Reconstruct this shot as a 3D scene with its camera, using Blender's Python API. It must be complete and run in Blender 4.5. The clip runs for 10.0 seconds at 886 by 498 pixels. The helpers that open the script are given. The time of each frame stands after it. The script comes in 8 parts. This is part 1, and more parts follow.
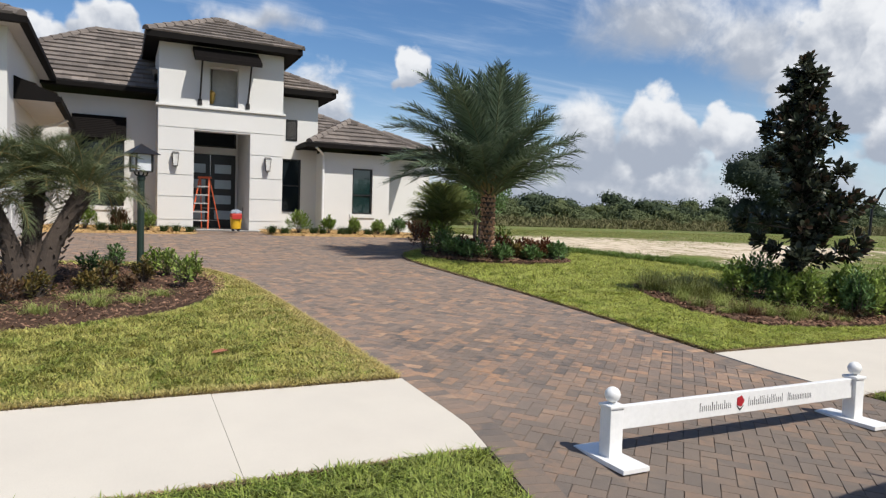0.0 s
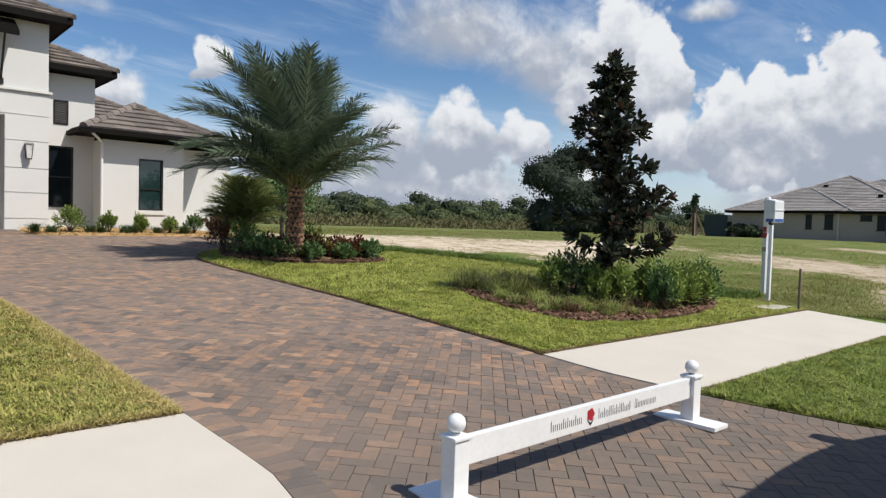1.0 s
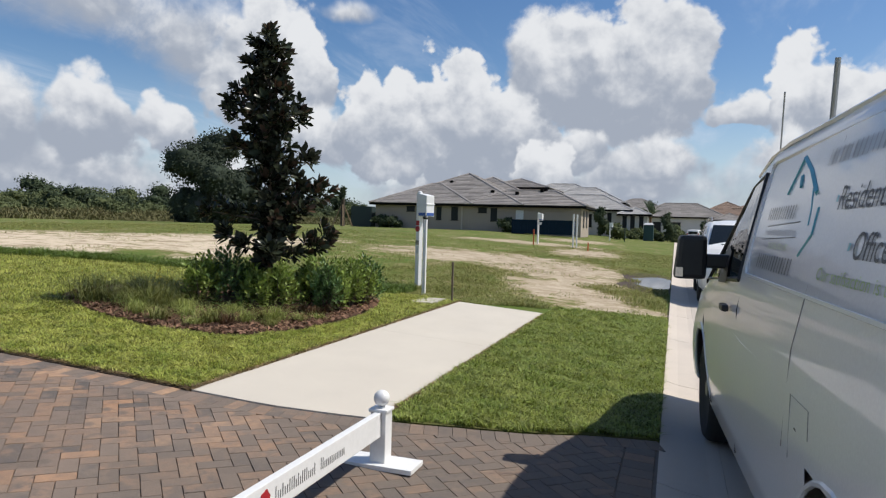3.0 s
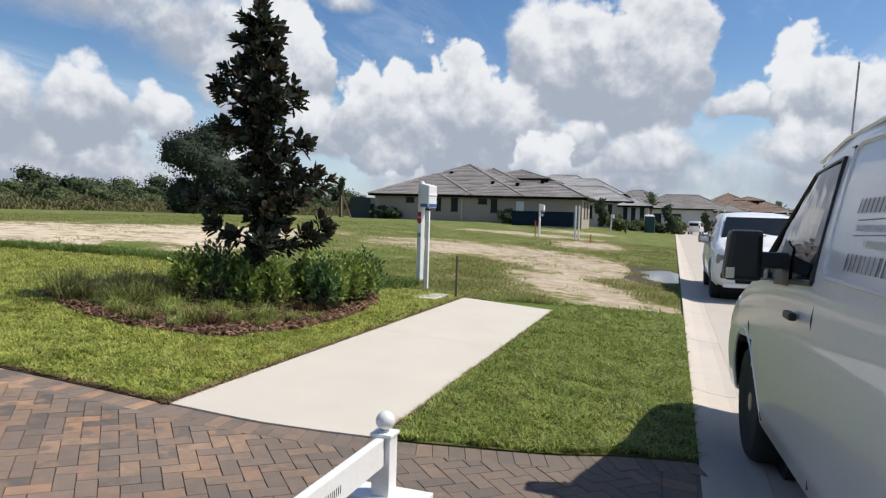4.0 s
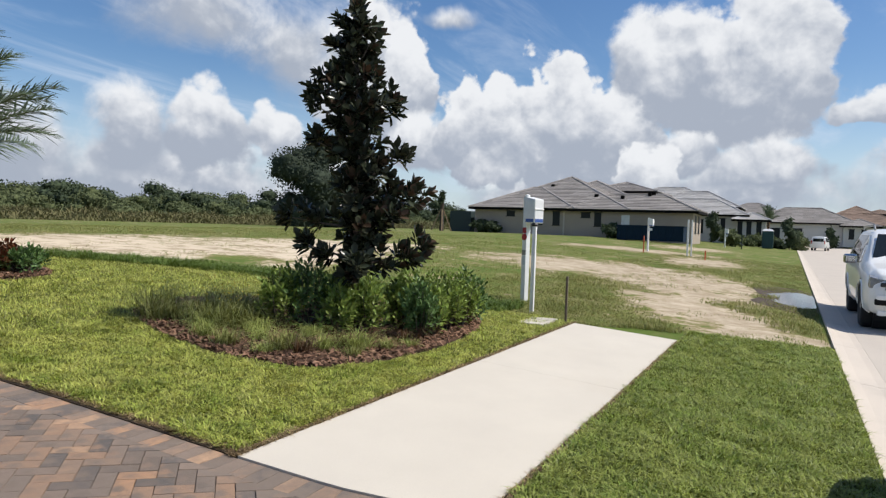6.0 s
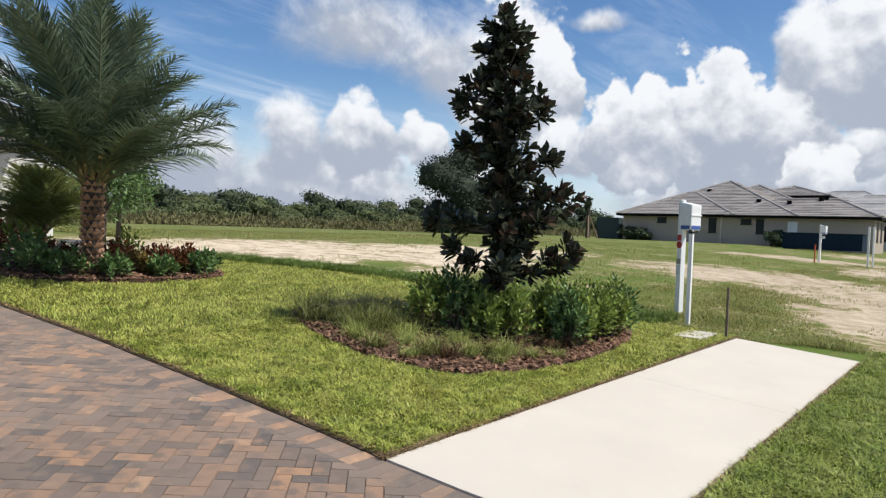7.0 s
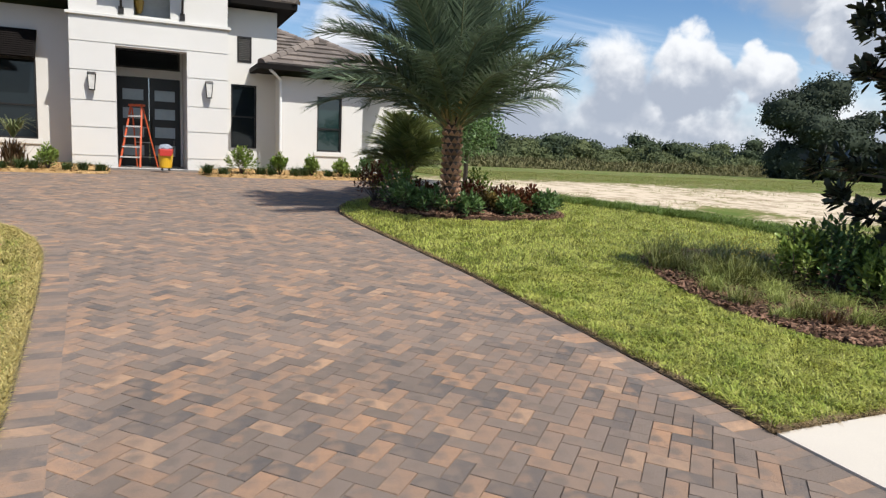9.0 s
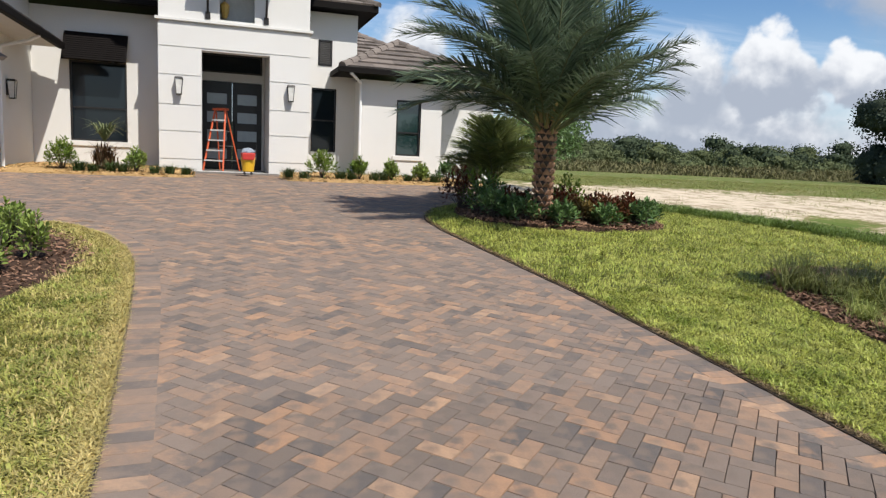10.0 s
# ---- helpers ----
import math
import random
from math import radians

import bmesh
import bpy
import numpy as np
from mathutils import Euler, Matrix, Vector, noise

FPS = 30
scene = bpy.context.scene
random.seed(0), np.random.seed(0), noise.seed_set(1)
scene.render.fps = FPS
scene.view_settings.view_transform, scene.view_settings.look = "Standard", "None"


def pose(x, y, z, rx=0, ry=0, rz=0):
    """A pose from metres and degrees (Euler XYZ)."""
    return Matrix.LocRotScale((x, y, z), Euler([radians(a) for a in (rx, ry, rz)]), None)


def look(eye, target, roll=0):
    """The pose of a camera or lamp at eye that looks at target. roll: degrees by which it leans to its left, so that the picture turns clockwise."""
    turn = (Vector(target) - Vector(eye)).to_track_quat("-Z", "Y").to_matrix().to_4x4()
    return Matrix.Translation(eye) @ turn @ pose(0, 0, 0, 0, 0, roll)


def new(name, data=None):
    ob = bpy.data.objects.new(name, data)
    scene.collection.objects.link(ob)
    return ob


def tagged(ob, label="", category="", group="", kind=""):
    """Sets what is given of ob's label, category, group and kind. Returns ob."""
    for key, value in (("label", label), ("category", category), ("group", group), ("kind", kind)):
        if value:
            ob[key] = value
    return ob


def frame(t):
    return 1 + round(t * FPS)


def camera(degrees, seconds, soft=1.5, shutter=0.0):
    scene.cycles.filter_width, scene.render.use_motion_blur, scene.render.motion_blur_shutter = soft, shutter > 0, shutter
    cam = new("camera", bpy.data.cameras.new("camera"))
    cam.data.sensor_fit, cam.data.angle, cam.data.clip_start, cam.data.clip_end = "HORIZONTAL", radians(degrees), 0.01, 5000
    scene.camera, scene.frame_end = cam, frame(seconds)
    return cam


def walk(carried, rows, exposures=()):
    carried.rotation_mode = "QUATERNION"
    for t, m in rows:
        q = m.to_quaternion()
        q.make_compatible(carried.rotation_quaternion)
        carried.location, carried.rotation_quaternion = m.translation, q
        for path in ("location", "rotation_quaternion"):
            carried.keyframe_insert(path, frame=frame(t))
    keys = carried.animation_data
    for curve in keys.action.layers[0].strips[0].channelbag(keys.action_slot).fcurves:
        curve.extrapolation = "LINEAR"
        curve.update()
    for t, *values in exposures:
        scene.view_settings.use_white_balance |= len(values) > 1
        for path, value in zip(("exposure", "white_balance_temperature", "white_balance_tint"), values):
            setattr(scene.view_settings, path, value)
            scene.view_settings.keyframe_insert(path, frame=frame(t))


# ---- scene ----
cam = camera(66.7, 10.0, soft=1.3)
PATH = [
    (0, (0.246, -0.206, 1.338), (1.115, 1.594, 1.249), 1.7),
    (0.5, (0.48, 0.176, 1.317), (1.608, 1.825, 1.235), 1.7),
    (1, (0.721, 0.625, 1.274), (2.055, 2.113, 1.2), 1.7),
    (1.5, (0.932, 0.895, 1.306), (2.49, 2.146, 1.215), 2.1),
    (2, (1.208, 1.102, 1.327), (2.982, 2.022, 1.248), 1.7),
    (2.5, (1.428, 1.262, 1.354), (3.267, 2.045, 1.278), 1.6),
    (3, (1.646, 1.391, 1.347), (3.536, 2.041, 1.274), 1.6),
    (4.5, (2.477, 1.783, 1.365), (4.358, 2.45, 1.241), 1.6),
    (5, (2.719, 1.877, 1.394), (4.54, 2.697, 1.302), 1.7),
    (6.5, (3.041, 2.134, 1.394), (4.763, 3.148, 1.326), 2.0),
    (7, (3.059, 2.15, 1.391), (4.6, 3.424, 1.328), 2.0),
    (7.5, (3.071, 2.134, 1.395), (4.352, 3.669, 1.336), 2.2),
    (8, (3.066, 2.17, 1.383), (4.159, 3.844, 1.322), 2.4),
    (8.5, (2.996, 2.274, 1.378), (3.951, 4.01, 1.105), 2.3),
    (9, (2.908, 2.528, 1.361), (3.713, 4.339, 1.096), 2.4),
    (9.5, (2.877, 2.862, 1.328), (3.63, 4.697, 1.072), 2.7),
    (10, (2.777, 3.154, 1.394), (3.399, 5.036, 1.128), 2.6),
]
walk(cam, [(t, look(eye, target, roll)) for t, eye, target, roll in PATH],
     exposures=((0.0, 0.29), (0.5, 0.27), (1.5, 0.17), (2.5, 0.13), (3.0, 0.15), (4.5, 0.27), (5.0, 0.26), (6.5, 0.30), (7.0, 0.38), (7.5, 0.49), (8.5, 0.56), (9.2, 0.42), (10.0, 0.41)))

# ---- light and sky ----
SUN_FROM = Vector((0.40, -0.92, 0.0)).normalized()
ELEV = radians(52.5)
world = bpy.data.worlds.new("sky")
scene.world = world
world.use_nodes = True
wt = world.node_tree
wt.nodes.clear()


def wn(kind, **vals):
    n = wt.nodes.new(kind)
    for k, v in vals.items():
        n.inputs[k].default_value = v
    return n


def wmath(op, a, b=None, clamp=False):
    n = wt.nodes.new("ShaderNodeMath")
    n.operation, n.use_clamp = op, clamp
    for i, v in enumerate((a, b)):
        if v is None:
            continue
        if isinstance(v, (int, float)):
            n.inputs[i].default_value = v
        else:
            wt.links.new(v, n.inputs[i])
    return n.outputs[0]


def wramp(v, lo, hi, a=0.0, b=1.0):
    n = wt.nodes.new("ShaderNodeMapRange")
    n.interpolation_type = "SMOOTHSTEP"
    wt.links.new(v, n.inputs[0])
    for i, x in enumerate((lo, hi, a, b)):
        n.inputs[i + 1].default_value = x
    return n.outputs[0]


def wnoise(vec, scale, detail, rough=0.55, dist=0.0):
    n = wn("ShaderNodeTexNoise", Scale=scale, Detail=detail, Roughness=rough, Distortion=dist)
    wt.links.new(vec, n.inputs["Vector"])
    return n.outputs["Fac"]


def wmix(fac, a, b):
    n = wt.nodes.new("ShaderNodeMix")
    n.data_type = "RGBA"
    wt.links.new(fac, n.inputs[0])
    for i, v in ((6, a), (7, b)):
        if isinstance(v, tuple):
            n.inputs[i].default_value = (*v, 1)
        else:
            wt.links.new(v, n.inputs[i])
    return n.outputs[2]


sky = wt.nodes.new("ShaderNodeTexSky")
sky.sky_type, sky.sun_disc = "NISHITA", False
sky.sun_elevation, sky.sun_rotation = ELEV, math.atan2(SUN_FROM.x, SUN_FROM.y)
sky.air_density, sky.dust_density, sky.ozone_density = 1.0, 0.6, 2.0
SKY = 0.085
coord = wt.nodes.new("ShaderNodeTexCoord").outputs["Generated"]
sep = wt.nodes.new("ShaderNodeSeparateXYZ")
wt.links.new(coord, sep.inputs[0])
dx, dy, dz = sep.outputs
azim = wmath("ARCTAN2", dy, dx)
elev = wmath("ARCSINE", dz)
# cumulus lives in azimuth and elevation
comb = wt.nodes.new("ShaderNodeCombineXYZ")
wt.links.new(azim, comb.inputs[0])
wt.links.new(elev, comb.inputs[1])
cum = comb.outputs[0]


def shifted(vec, by):
    n = wt.nodes.new("ShaderNodeVectorMath")
    n.operation = "ADD"
    n.inputs[1].default_value = by
    wt.links.new(vec, n.inputs[0])
    return n.outputs[0]


def lobes(vec, scale):
    """Cauliflower lobes: distance to scattered centres, over several sizes."""
    n = wt.nodes.new("ShaderNodeTexVoronoi")
    n.voronoi_dimensions, n.feature, n.normalize = "2D", "F1", True
    n.inputs["Scale"].default_value, n.inputs["Detail"].default_value, n.inputs["Roughness"].default_value = scale, 3.0, 0.52
    wt.links.new(vec, n.inputs["Vector"])
    return n.outputs["Distance"]


def centred(v, amount):
    return wmath("MULTIPLY", wmath("SUBTRACT", v, 0.5), amount)


wide_a, wide_e = wnoise(cum, 7.0, 4.0, 0.55), wnoise(shifted(cum, (3.7, 1.9, 5.1)), 7.0, 4.0, 0.55)
fine = wnoise(cum, 42.0, 5.0, 0.62, 0.2)
soft_n = wnoise(shifted(cum, (1.3, 7.7, 2.2)), 12.0, 6.0, 0.6, 0.3)
warp_a = wmath("ADD", azim, centred(wide_a, 0.13))
warp_e = wmath("ADD", elev, centred(wide_e, 0.085))
bent = wt.nodes.new("ShaderNodeCombineXYZ")
wt.links.new(wmath("ADD", azim, centred(fine, 0.012)), bent.inputs[0])
wt.links.new(wmath("ADD", elev, centred(fine, 0.010)), bent.inputs[1])
bump_a = lobes(bent.outputs[0], 19.0)
bump_b = lobes(shifted(bent.outputs[0], (0.006, -0.017, 0)), 19.0)
lobe = wmath("ADD", wmath("MULTIPLY", wmath("SUBTRACT", 0.36, bump_a), 1.15), centred(fine, 0.34))
lit = wmath("MULTIPLY", wmath("SUBTRACT", bump_a, bump_b), 0.95)
WHITE_TOP, BELLY = (0.71, 0.725, 0.75), (0.33, 0.37, 0.445)
CLOUDS = []


def cumulus(a, base, wide, tall, edge=0.16, grey=1.0, under=0.45, ragged=1.0):
    """A heap of cumulus: azimuth and flat base in degrees, half width, height; edge: how soft its rim is; grey: how dark its underside."""
    u = wmath("DIVIDE", wmath("SUBTRACT", warp_a, radians(a)), radians(wide))
    v = wmath("DIVIDE", wmath("SUBTRACT", warp_e, radians(base)), radians(tall))
    w = wmath("MAXIMUM", v, wmath("MULTIPLY", v, -1.0 / under))
    r = wmath("SQRT", wmath("ADD", wmath("MULTIPLY", u, u), wmath("MULTIPLY", w, w)))
    d = wmath("ADD", wmath("SUBTRACT", 1.0, r), wmath("MULTIPLY", lobe if edge < 0.3 else centred(soft_n, 1.6), 0.72 * ragged))
    sun_side = wmath("ADD", wmath("ADD", wmath("MULTIPLY", v, 0.80), lit), wmath("ADD", centred(soft_n, 1.5), 0.22 - 0.5 * (grey - 1.0)))
    CLOUDS.append((wramp(d, 0.0, edge), wramp(sun_side, 0.0, 0.95)))


# far low banks first, then the nearer heaps
for a, base, wide, tall in ((18, 2.6, 9, 4.6), (49, 2.2, 11, 6.0), (37, 2.2, 8, 4.4), (4, 3.2, 9, 4.4), (-10, 2.8, 9, 4.5), (60, 2.4, 9, 6.4), (78, 3.0, 9, 4.5), (98, 3.0, 10, 5.0)):
    cumulus(a, base, wide, tall, 0.6, 1.15, 0.8, 0.8)
cumulus(47.5, 15.5, 7.5, 5.5, 0.9, 1.25, 0.6)
cumulus(39.5, 13.0, 6.5, 7.0, 0.8, 1.2, 0.5)
cumulus(80, 15.4, 6.0, 1.6, 0.9, 0.7, 0.8)
cumulus(27.5, 17.0, 3.0, 1.0, 0.9, 0.7, 0.8)
cumulus(75.3, 8.8, 3.6, 4.2, 0.4, 0.9)
cumulus(67.8, 11.4, 2.0, 2.9, 0.22, 0.7)
cumulus(91, 12.8, 2.8, 2.8, 0.25, 0.9)
cumulus(96, 11.5, 3.0, 2.8, 0.25, 0.9)
cumulus(61, 4.6, 5.0, 4.8, 0.6, 1.0, 0.8)
cumulus(52.3, 6.4, 4.2, 4.2, 0.45, 1.0, 0.9)
cumulus(47.0, 7.0, 3.1, 3.8, 0.28, 0.9, 0.9)
cumulus(41.7, 6.6, 2.8, 2.7, 0.22, 0.9)
cumulus(33.6, 10.2, 4.6, 9.0, 0.2, 1.0, 0.35)
cumulus(31.0, 11.8, 2.4, 4.2, 0.14, 0.6)
cumulus(30.2, 5.6, 3.4, 4.2, 0.3, 1.0)
cumulus(25.6, 6.4, 3.2, 5.6, 0.13, 0.9)
cumulus(22.3, 6.6, 2.8, 5.4, 0.13, 0.9)
cumulus(18.6, 6.8, 2.7, 8.4, 0.12, 0.9)
cumulus(16.0, 7.0, 3.2, 5.8, 0.14, 1.0)
cumulus(12.8, 7.0, 3.2, 6.2, 0.14, 0.95)
cumulus(10.0, 13.0, 5.2, 5.2, 0.3, 1.0)
cumulus(4.4, 10.2, 7.2, 7.6, 0.2, 1.3)
cumulus(1.6, 11.4, 4.8, 8.0, 0.18, 1.1)
cumulus(7.8, 5.8, 4.0, 2.6, 0.3, 1.0)
cumulus(10.8, 4.4, 2.6, 2.9, 0.14, 0.7)
cumulus(2.0, 4.8, 5.4, 3.2, 0.35, 1.0)
cumulus(-5.5, 8.6, 3.2, 2.0, 0.2, 0.9)
cumulus(-8.8, 9.8, 2.5, 4.8, 0.14, 0.8)
cumulus(-11.4, 8.2, 4.8, 5.0, 0.16, 0.9)
cumulus(-10.0, 5.0, 6.0, 3.2, 0.35, 1.0)
for a, base, wide, tall in ((-28, 9, 8, 7), (-45, 14, 10, 8), (-90, 18, 14, 9), (-125, 13, 11, 8), (-160, 16, 12, 8), (150, 13, 12, 8), (120, 9, 9, 7)):
    cumulus(a, base, wide, tall, 0.2, 1.0)
# thin high streaks
cirr = wt.nodes.new("ShaderNodeCombineXYZ")
wt.links.new(wmath("DIVIDE", dx, wmath("ADD", dz, 0.12)), cirr.inputs[0])
wt.links.new(wmath("DIVIDE", dy, wmath("ADD", dz, 0.12)), cirr.inputs[1])
mapc = wt.nodes.new("ShaderNodeMapping")
mapc.inputs["Rotation"].default_value = (0, 0, radians(35))
mapc.inputs["Scale"].default_value = (0.55, 1.9, 1)
wt.links.new(cirr.outputs[0], mapc.inputs[0])
streak = wramp(wnoise(mapc.outputs[0], 1.3, 6, 0.62, 0.4), 0.46, 0.74, 0.0, 0.6)
haze = wramp(elev, radians(-1), radians(13), 0.62, 0.0)
scaled = wt.nodes.new("ShaderNodeVectorMath")
scaled.operation = "SCALE"
scaled.inputs["Scale"].default_value = SKY
deep = wn("ShaderNodeHueSaturation", Hue=0.505, Saturation=1.24, Value=1.12)
wt.links.new(sky.outputs[0], deep.inputs["Color"])
wt.links.new(deep.outputs[0], scaled.inputs[0])
blue = wmix(wmath("MULTIPLY", streak, 0.8), scaled.outputs[0], (0.56, 0.63, 0.74))
blue = wmix(haze, blue, (0.50, 0.61, 0.75))
full = blue
for cover, sunny in CLOUDS:
    full = wmix(cover, full, wmix(sunny, BELLY, WHITE_TOP))
bg = wn("ShaderNodeBackground", Strength=1.0)
wt.links.new(full, bg.inputs[0])
wt.links.new(bg.outputs[0], wt.nodes.new("ShaderNodeOutputWorld").inputs[0])

sun_data = bpy.data.lights.new("sun", "SUN")
sun_data.energy, sun_data.angle, sun_data.color = 4.2, radians(0.53), (1.0, 0.95, 0.87)
sun = new("sun", sun_data)
sun.matrix_world = look(Vector((0, 0, 30)), Vector((0, 0, 30)) - Vector((SUN_FROM.x * math.cos(ELEV), SUN_FROM.y * math.cos(ELEV), math.sin(ELEV))))

# ---- the lie of the land ----
LAND_Y = (-60, 1.0, 1.45, 3.1, 5.0, 12.2, 21, 30, 95, 900)
LAND_Z = (-0.27, -0.27, -0.23, -0.13, 0.0, 0.43, 0.80, 0.85, 0.7, 0.7)


def land(y):
    return float(np.interp(y, LAND_Y, LAND_Z))


# ---- materials ----
def material(name, colour, rough=0.6, metal=0.0, second=None, scale=8.0, fine_scale=90.0, mixing=0.5, bump=0.0, bump_scale=60.0, per=None, per_amount=0.0,
             spec=0.5, coat=0.0, palette=None, stretch=None, coords="Object", stain=None, stain_scale=1.3):
    """A plain procedural surface: two noises blend two colours, a third gives relief; per: 'object' or 'island' variation."""
    m = bpy.data.materials.new(name)
    m.use_nodes = True
    nt = m.node_tree
    b = nt.nodes["Principled BSDF"]
    b.inputs["Roughness"].default_value, b.inputs["Metallic"].default_value = rough, metal
    b.inputs["Specular IOR Level"].default_value = spec
    b.inputs["Coat Weight"].default_value = coat
    b.inputs["Coat Roughness"].default_value = 0.04
    tc = nt.nodes.new("ShaderNodeTexCoord").outputs[coords]
    if stretch:
        mp = nt.nodes.new("ShaderNodeMapping")
        mp.inputs["Scale"].default_value = stretch
        nt.links.new(tc, mp.inputs[0])
        tc = mp.outputs[0]

    def noise_at(s, detail=4.0, rough_=0.6):
        n = nt.nodes.new("ShaderNodeTexNoise")
        n.inputs["Scale"].default_value, n.inputs["Detail"].default_value, n.inputs["Roughness"].default_value = s, detail, rough_
        nt.links.new(tc, n.inputs["Vector"])
        return n.outputs["Fac"]

    def mixc(fac, a, bb):
        n = nt.nodes.new("ShaderNodeMix")
        n.data_type = "RGBA"
        if isinstance(fac, float):
            n.inputs[0].default_value = fac
        else:
            nt.links.new(fac, n.inputs[0])
        for i, v in ((6, a), (7, bb)):
            if isinstance(v, tuple):
                n.inputs[i].default_value = (*v[:3], 1)
            else:
                nt.links.new(v, n.inputs[i])
        return n.outputs[2]

    def ranged(v, lo, hi, a=0.0, bb=1.0):
        n = nt.nodes.new("ShaderNodeMapRange")
        nt.links.new(v, n.inputs[0])
        for i, x in enumerate((lo, hi, a, bb)):
            n.inputs[i + 1].default_value = x
        return n.outputs[0]

    second = second or tuple(c * 0.82 for c in colour)
    if palette:
        ramp = nt.nodes.new("ShaderNodeValToRGB")
        ramp.color_ramp.interpolation = "CONSTANT" if per else "LINEAR"
        while len(ramp.color_ramp.elements) < len(palette):
            ramp.color_ramp.elements.new(0.5)
        for e, (pos, c) in zip(ramp.color_ramp.elements, palette):
            e.position, e.color = pos, (*c, 1)
        src = nt.nodes.new("ShaderNodeNewGeometry").outputs["Random Per Island"] if per == "island" else nt.nodes.new("ShaderNodeObjectInfo").outputs["Random"]
        nt.links.new(src, ramp.inputs[0])
        base = ramp.outputs[0]
        again = nt.nodes.new("ShaderNodeMath")
        again.operation = "MULTIPLY"
        again.inputs[1].default_value = 7.31
        nt.links.new(src, again.inputs[0])
        rest_ = nt.nodes.new("ShaderNodeMath")
        rest_.operation = "FRACT"
        nt.links.new(again.outputs[0], rest_.inputs[0])
        other = nt.nodes.new("ShaderNodeValToRGB")
        other.color_ramp.interpolation = "CONSTANT"
        while len(other.color_ramp.elements) < len(palette):
            other.color_ramp.elements.new(0.5)
        for e, (pos, c) in zip(other.color_ramp.elements, palette):
            e.position, e.color = pos, (*c, 1)
        nt.links.new(rest_.outputs[0], other.inputs[0])
        base = mixc(ranged(noise_at(scale * 0.9, 3.0), 0.47, 0.62, 0.0, 0.85), base, other.outputs[0])
        blotch = ranged(noise_at(scale * 1.7), 0.35, 0.65)
        base = mixc(ranged(blotch, 0, 1, 0.0, mixing), base, second)
    else:
        base = mixc(ranged(noise_at(scale), 0.5 - 0.25, 0.5 + 0.25), colour, second)
        if per:
            src = nt.nodes.new("ShaderNodeNewGeometry").outputs["Random Per Island"] if per == "island" else nt.nodes.new("ShaderNodeObjectInfo").outputs["Random"]
            h = nt.nodes.new("ShaderNodeHueSaturation")
            nt.links.new(base, h.inputs["Color"])
            nt.links.new(ranged(src, 0, 1, 1 - per_amount, 1 + per_amount), h.inputs["Value"])
            base = h.outputs[0]
    grain = ranged(noise_at(fine_scale, 2.0), 0.3, 0.7, 0.0, 0.22 * mixing + 0.04)
    base = mixc(grain, base, tuple(c * 0.55 for c in colour))
    if stain:
        base = mixc(ranged(noise_at(stain_scale, 5.0, 0.65), 0.55, 0.78, 0.0, 0.5), base, stain)
    nt.links.new(base, b.inputs["Base Color"])
    if bump:
        bn = nt.nodes.new("ShaderNodeBump")
        bn.inputs["Strength"].default_value, bn.inputs["Distance"].default_value = bump, 0.01
        nt.links.new(noise_at(bump_scale, 4.0), bn.inputs["Height"])
        nt.links.new(bn.outputs[0], b.inputs["Normal"])
    return m


def leafy(name, a, b, rough=0.45, through_light=0.25, amount=0.35):
    """Leaf material: colour varies leaf by leaf, some light passes through."""
    m = material(name, a, rough, second=b, scale=3.0, fine_scale=40, per="island", per_amount=amount, spec=0.22)
    nt = m.node_tree
    p = nt.nodes["Principled BSDF"]
    t = nt.nodes.new("ShaderNodeBsdfTranslucent")
    src = p.inputs["Base Color"].links[0].from_socket
    own = nt.nodes.new("ShaderNodeMath")
    own.operation = "MULTIPLY"
    own.inputs[1].default_value = 17.3
    nt.links.new(nt.nodes.new("ShaderNodeNewGeometry").outputs["Random Per Island"], own.inputs[0])
    part_ = nt.nodes.new("ShaderNodeMath")
    part_.operation = "FRACT"
    nt.links.new(own.outputs[0], part_.inputs[0])
    each = nt.nodes.new("ShaderNodeMapRange")
    nt.links.new(part_.outputs[0], each.inputs[0])
    for i, x in enumerate((0.45, 1.0, 0.0, 0.9)):
        each.inputs[i + 1].default_value = x
    tint = nt.nodes.new("ShaderNodeMix")
    tint.data_type = "RGBA"
    nt.links.new(each.outputs[0], tint.inputs[0])
    nt.links.new(src, tint.inputs[6])
    tint.inputs[7].default_value = (*b, 1)
    src = tint.outputs[2]
    nt.links.new(src, p.inputs["Base Color"])
    nt.links.new(src, t.inputs["Color"])
    mx = nt.nodes.new("ShaderNodeMixShader")
    mx.inputs[0].default_value = through_light
    nt.links.new(p.outputs[0], mx.inputs[1])
    nt.links.new(t.outputs[0], mx.inputs[2])
    nt.links.new(mx.outputs[0], nt.nodes["Material Output"].inputs[0])
    return m


STUCCO = material("white_stucco", (0.655, 0.645, 0.62), 0.85, second=(0.615, 0.605, 0.58), scale=0.7, fine_scale=60, bump=0.25, bump_scale=45, spec=0.2)
TRIM_WHITE = material("white_trim_paint", (0.80, 0.80, 0.79), 0.5, scale=3, bump=0.03)
DARK = material("dark_bronze_metal", (0.018, 0.016, 0.015), 0.38, 0.3, second=(0.03, 0.027, 0.025), scale=4)
GLASS = material("dark_tinted_glass", (0.010, 0.015, 0.019), 0.04, second=(0.009, 0.013, 0.017), spec=0.4)
FROST = material("frosted_glass", (0.38, 0.44, 0.48), 0.25, second=(0.32, 0.37, 0.41), scale=5, spec=0.7)
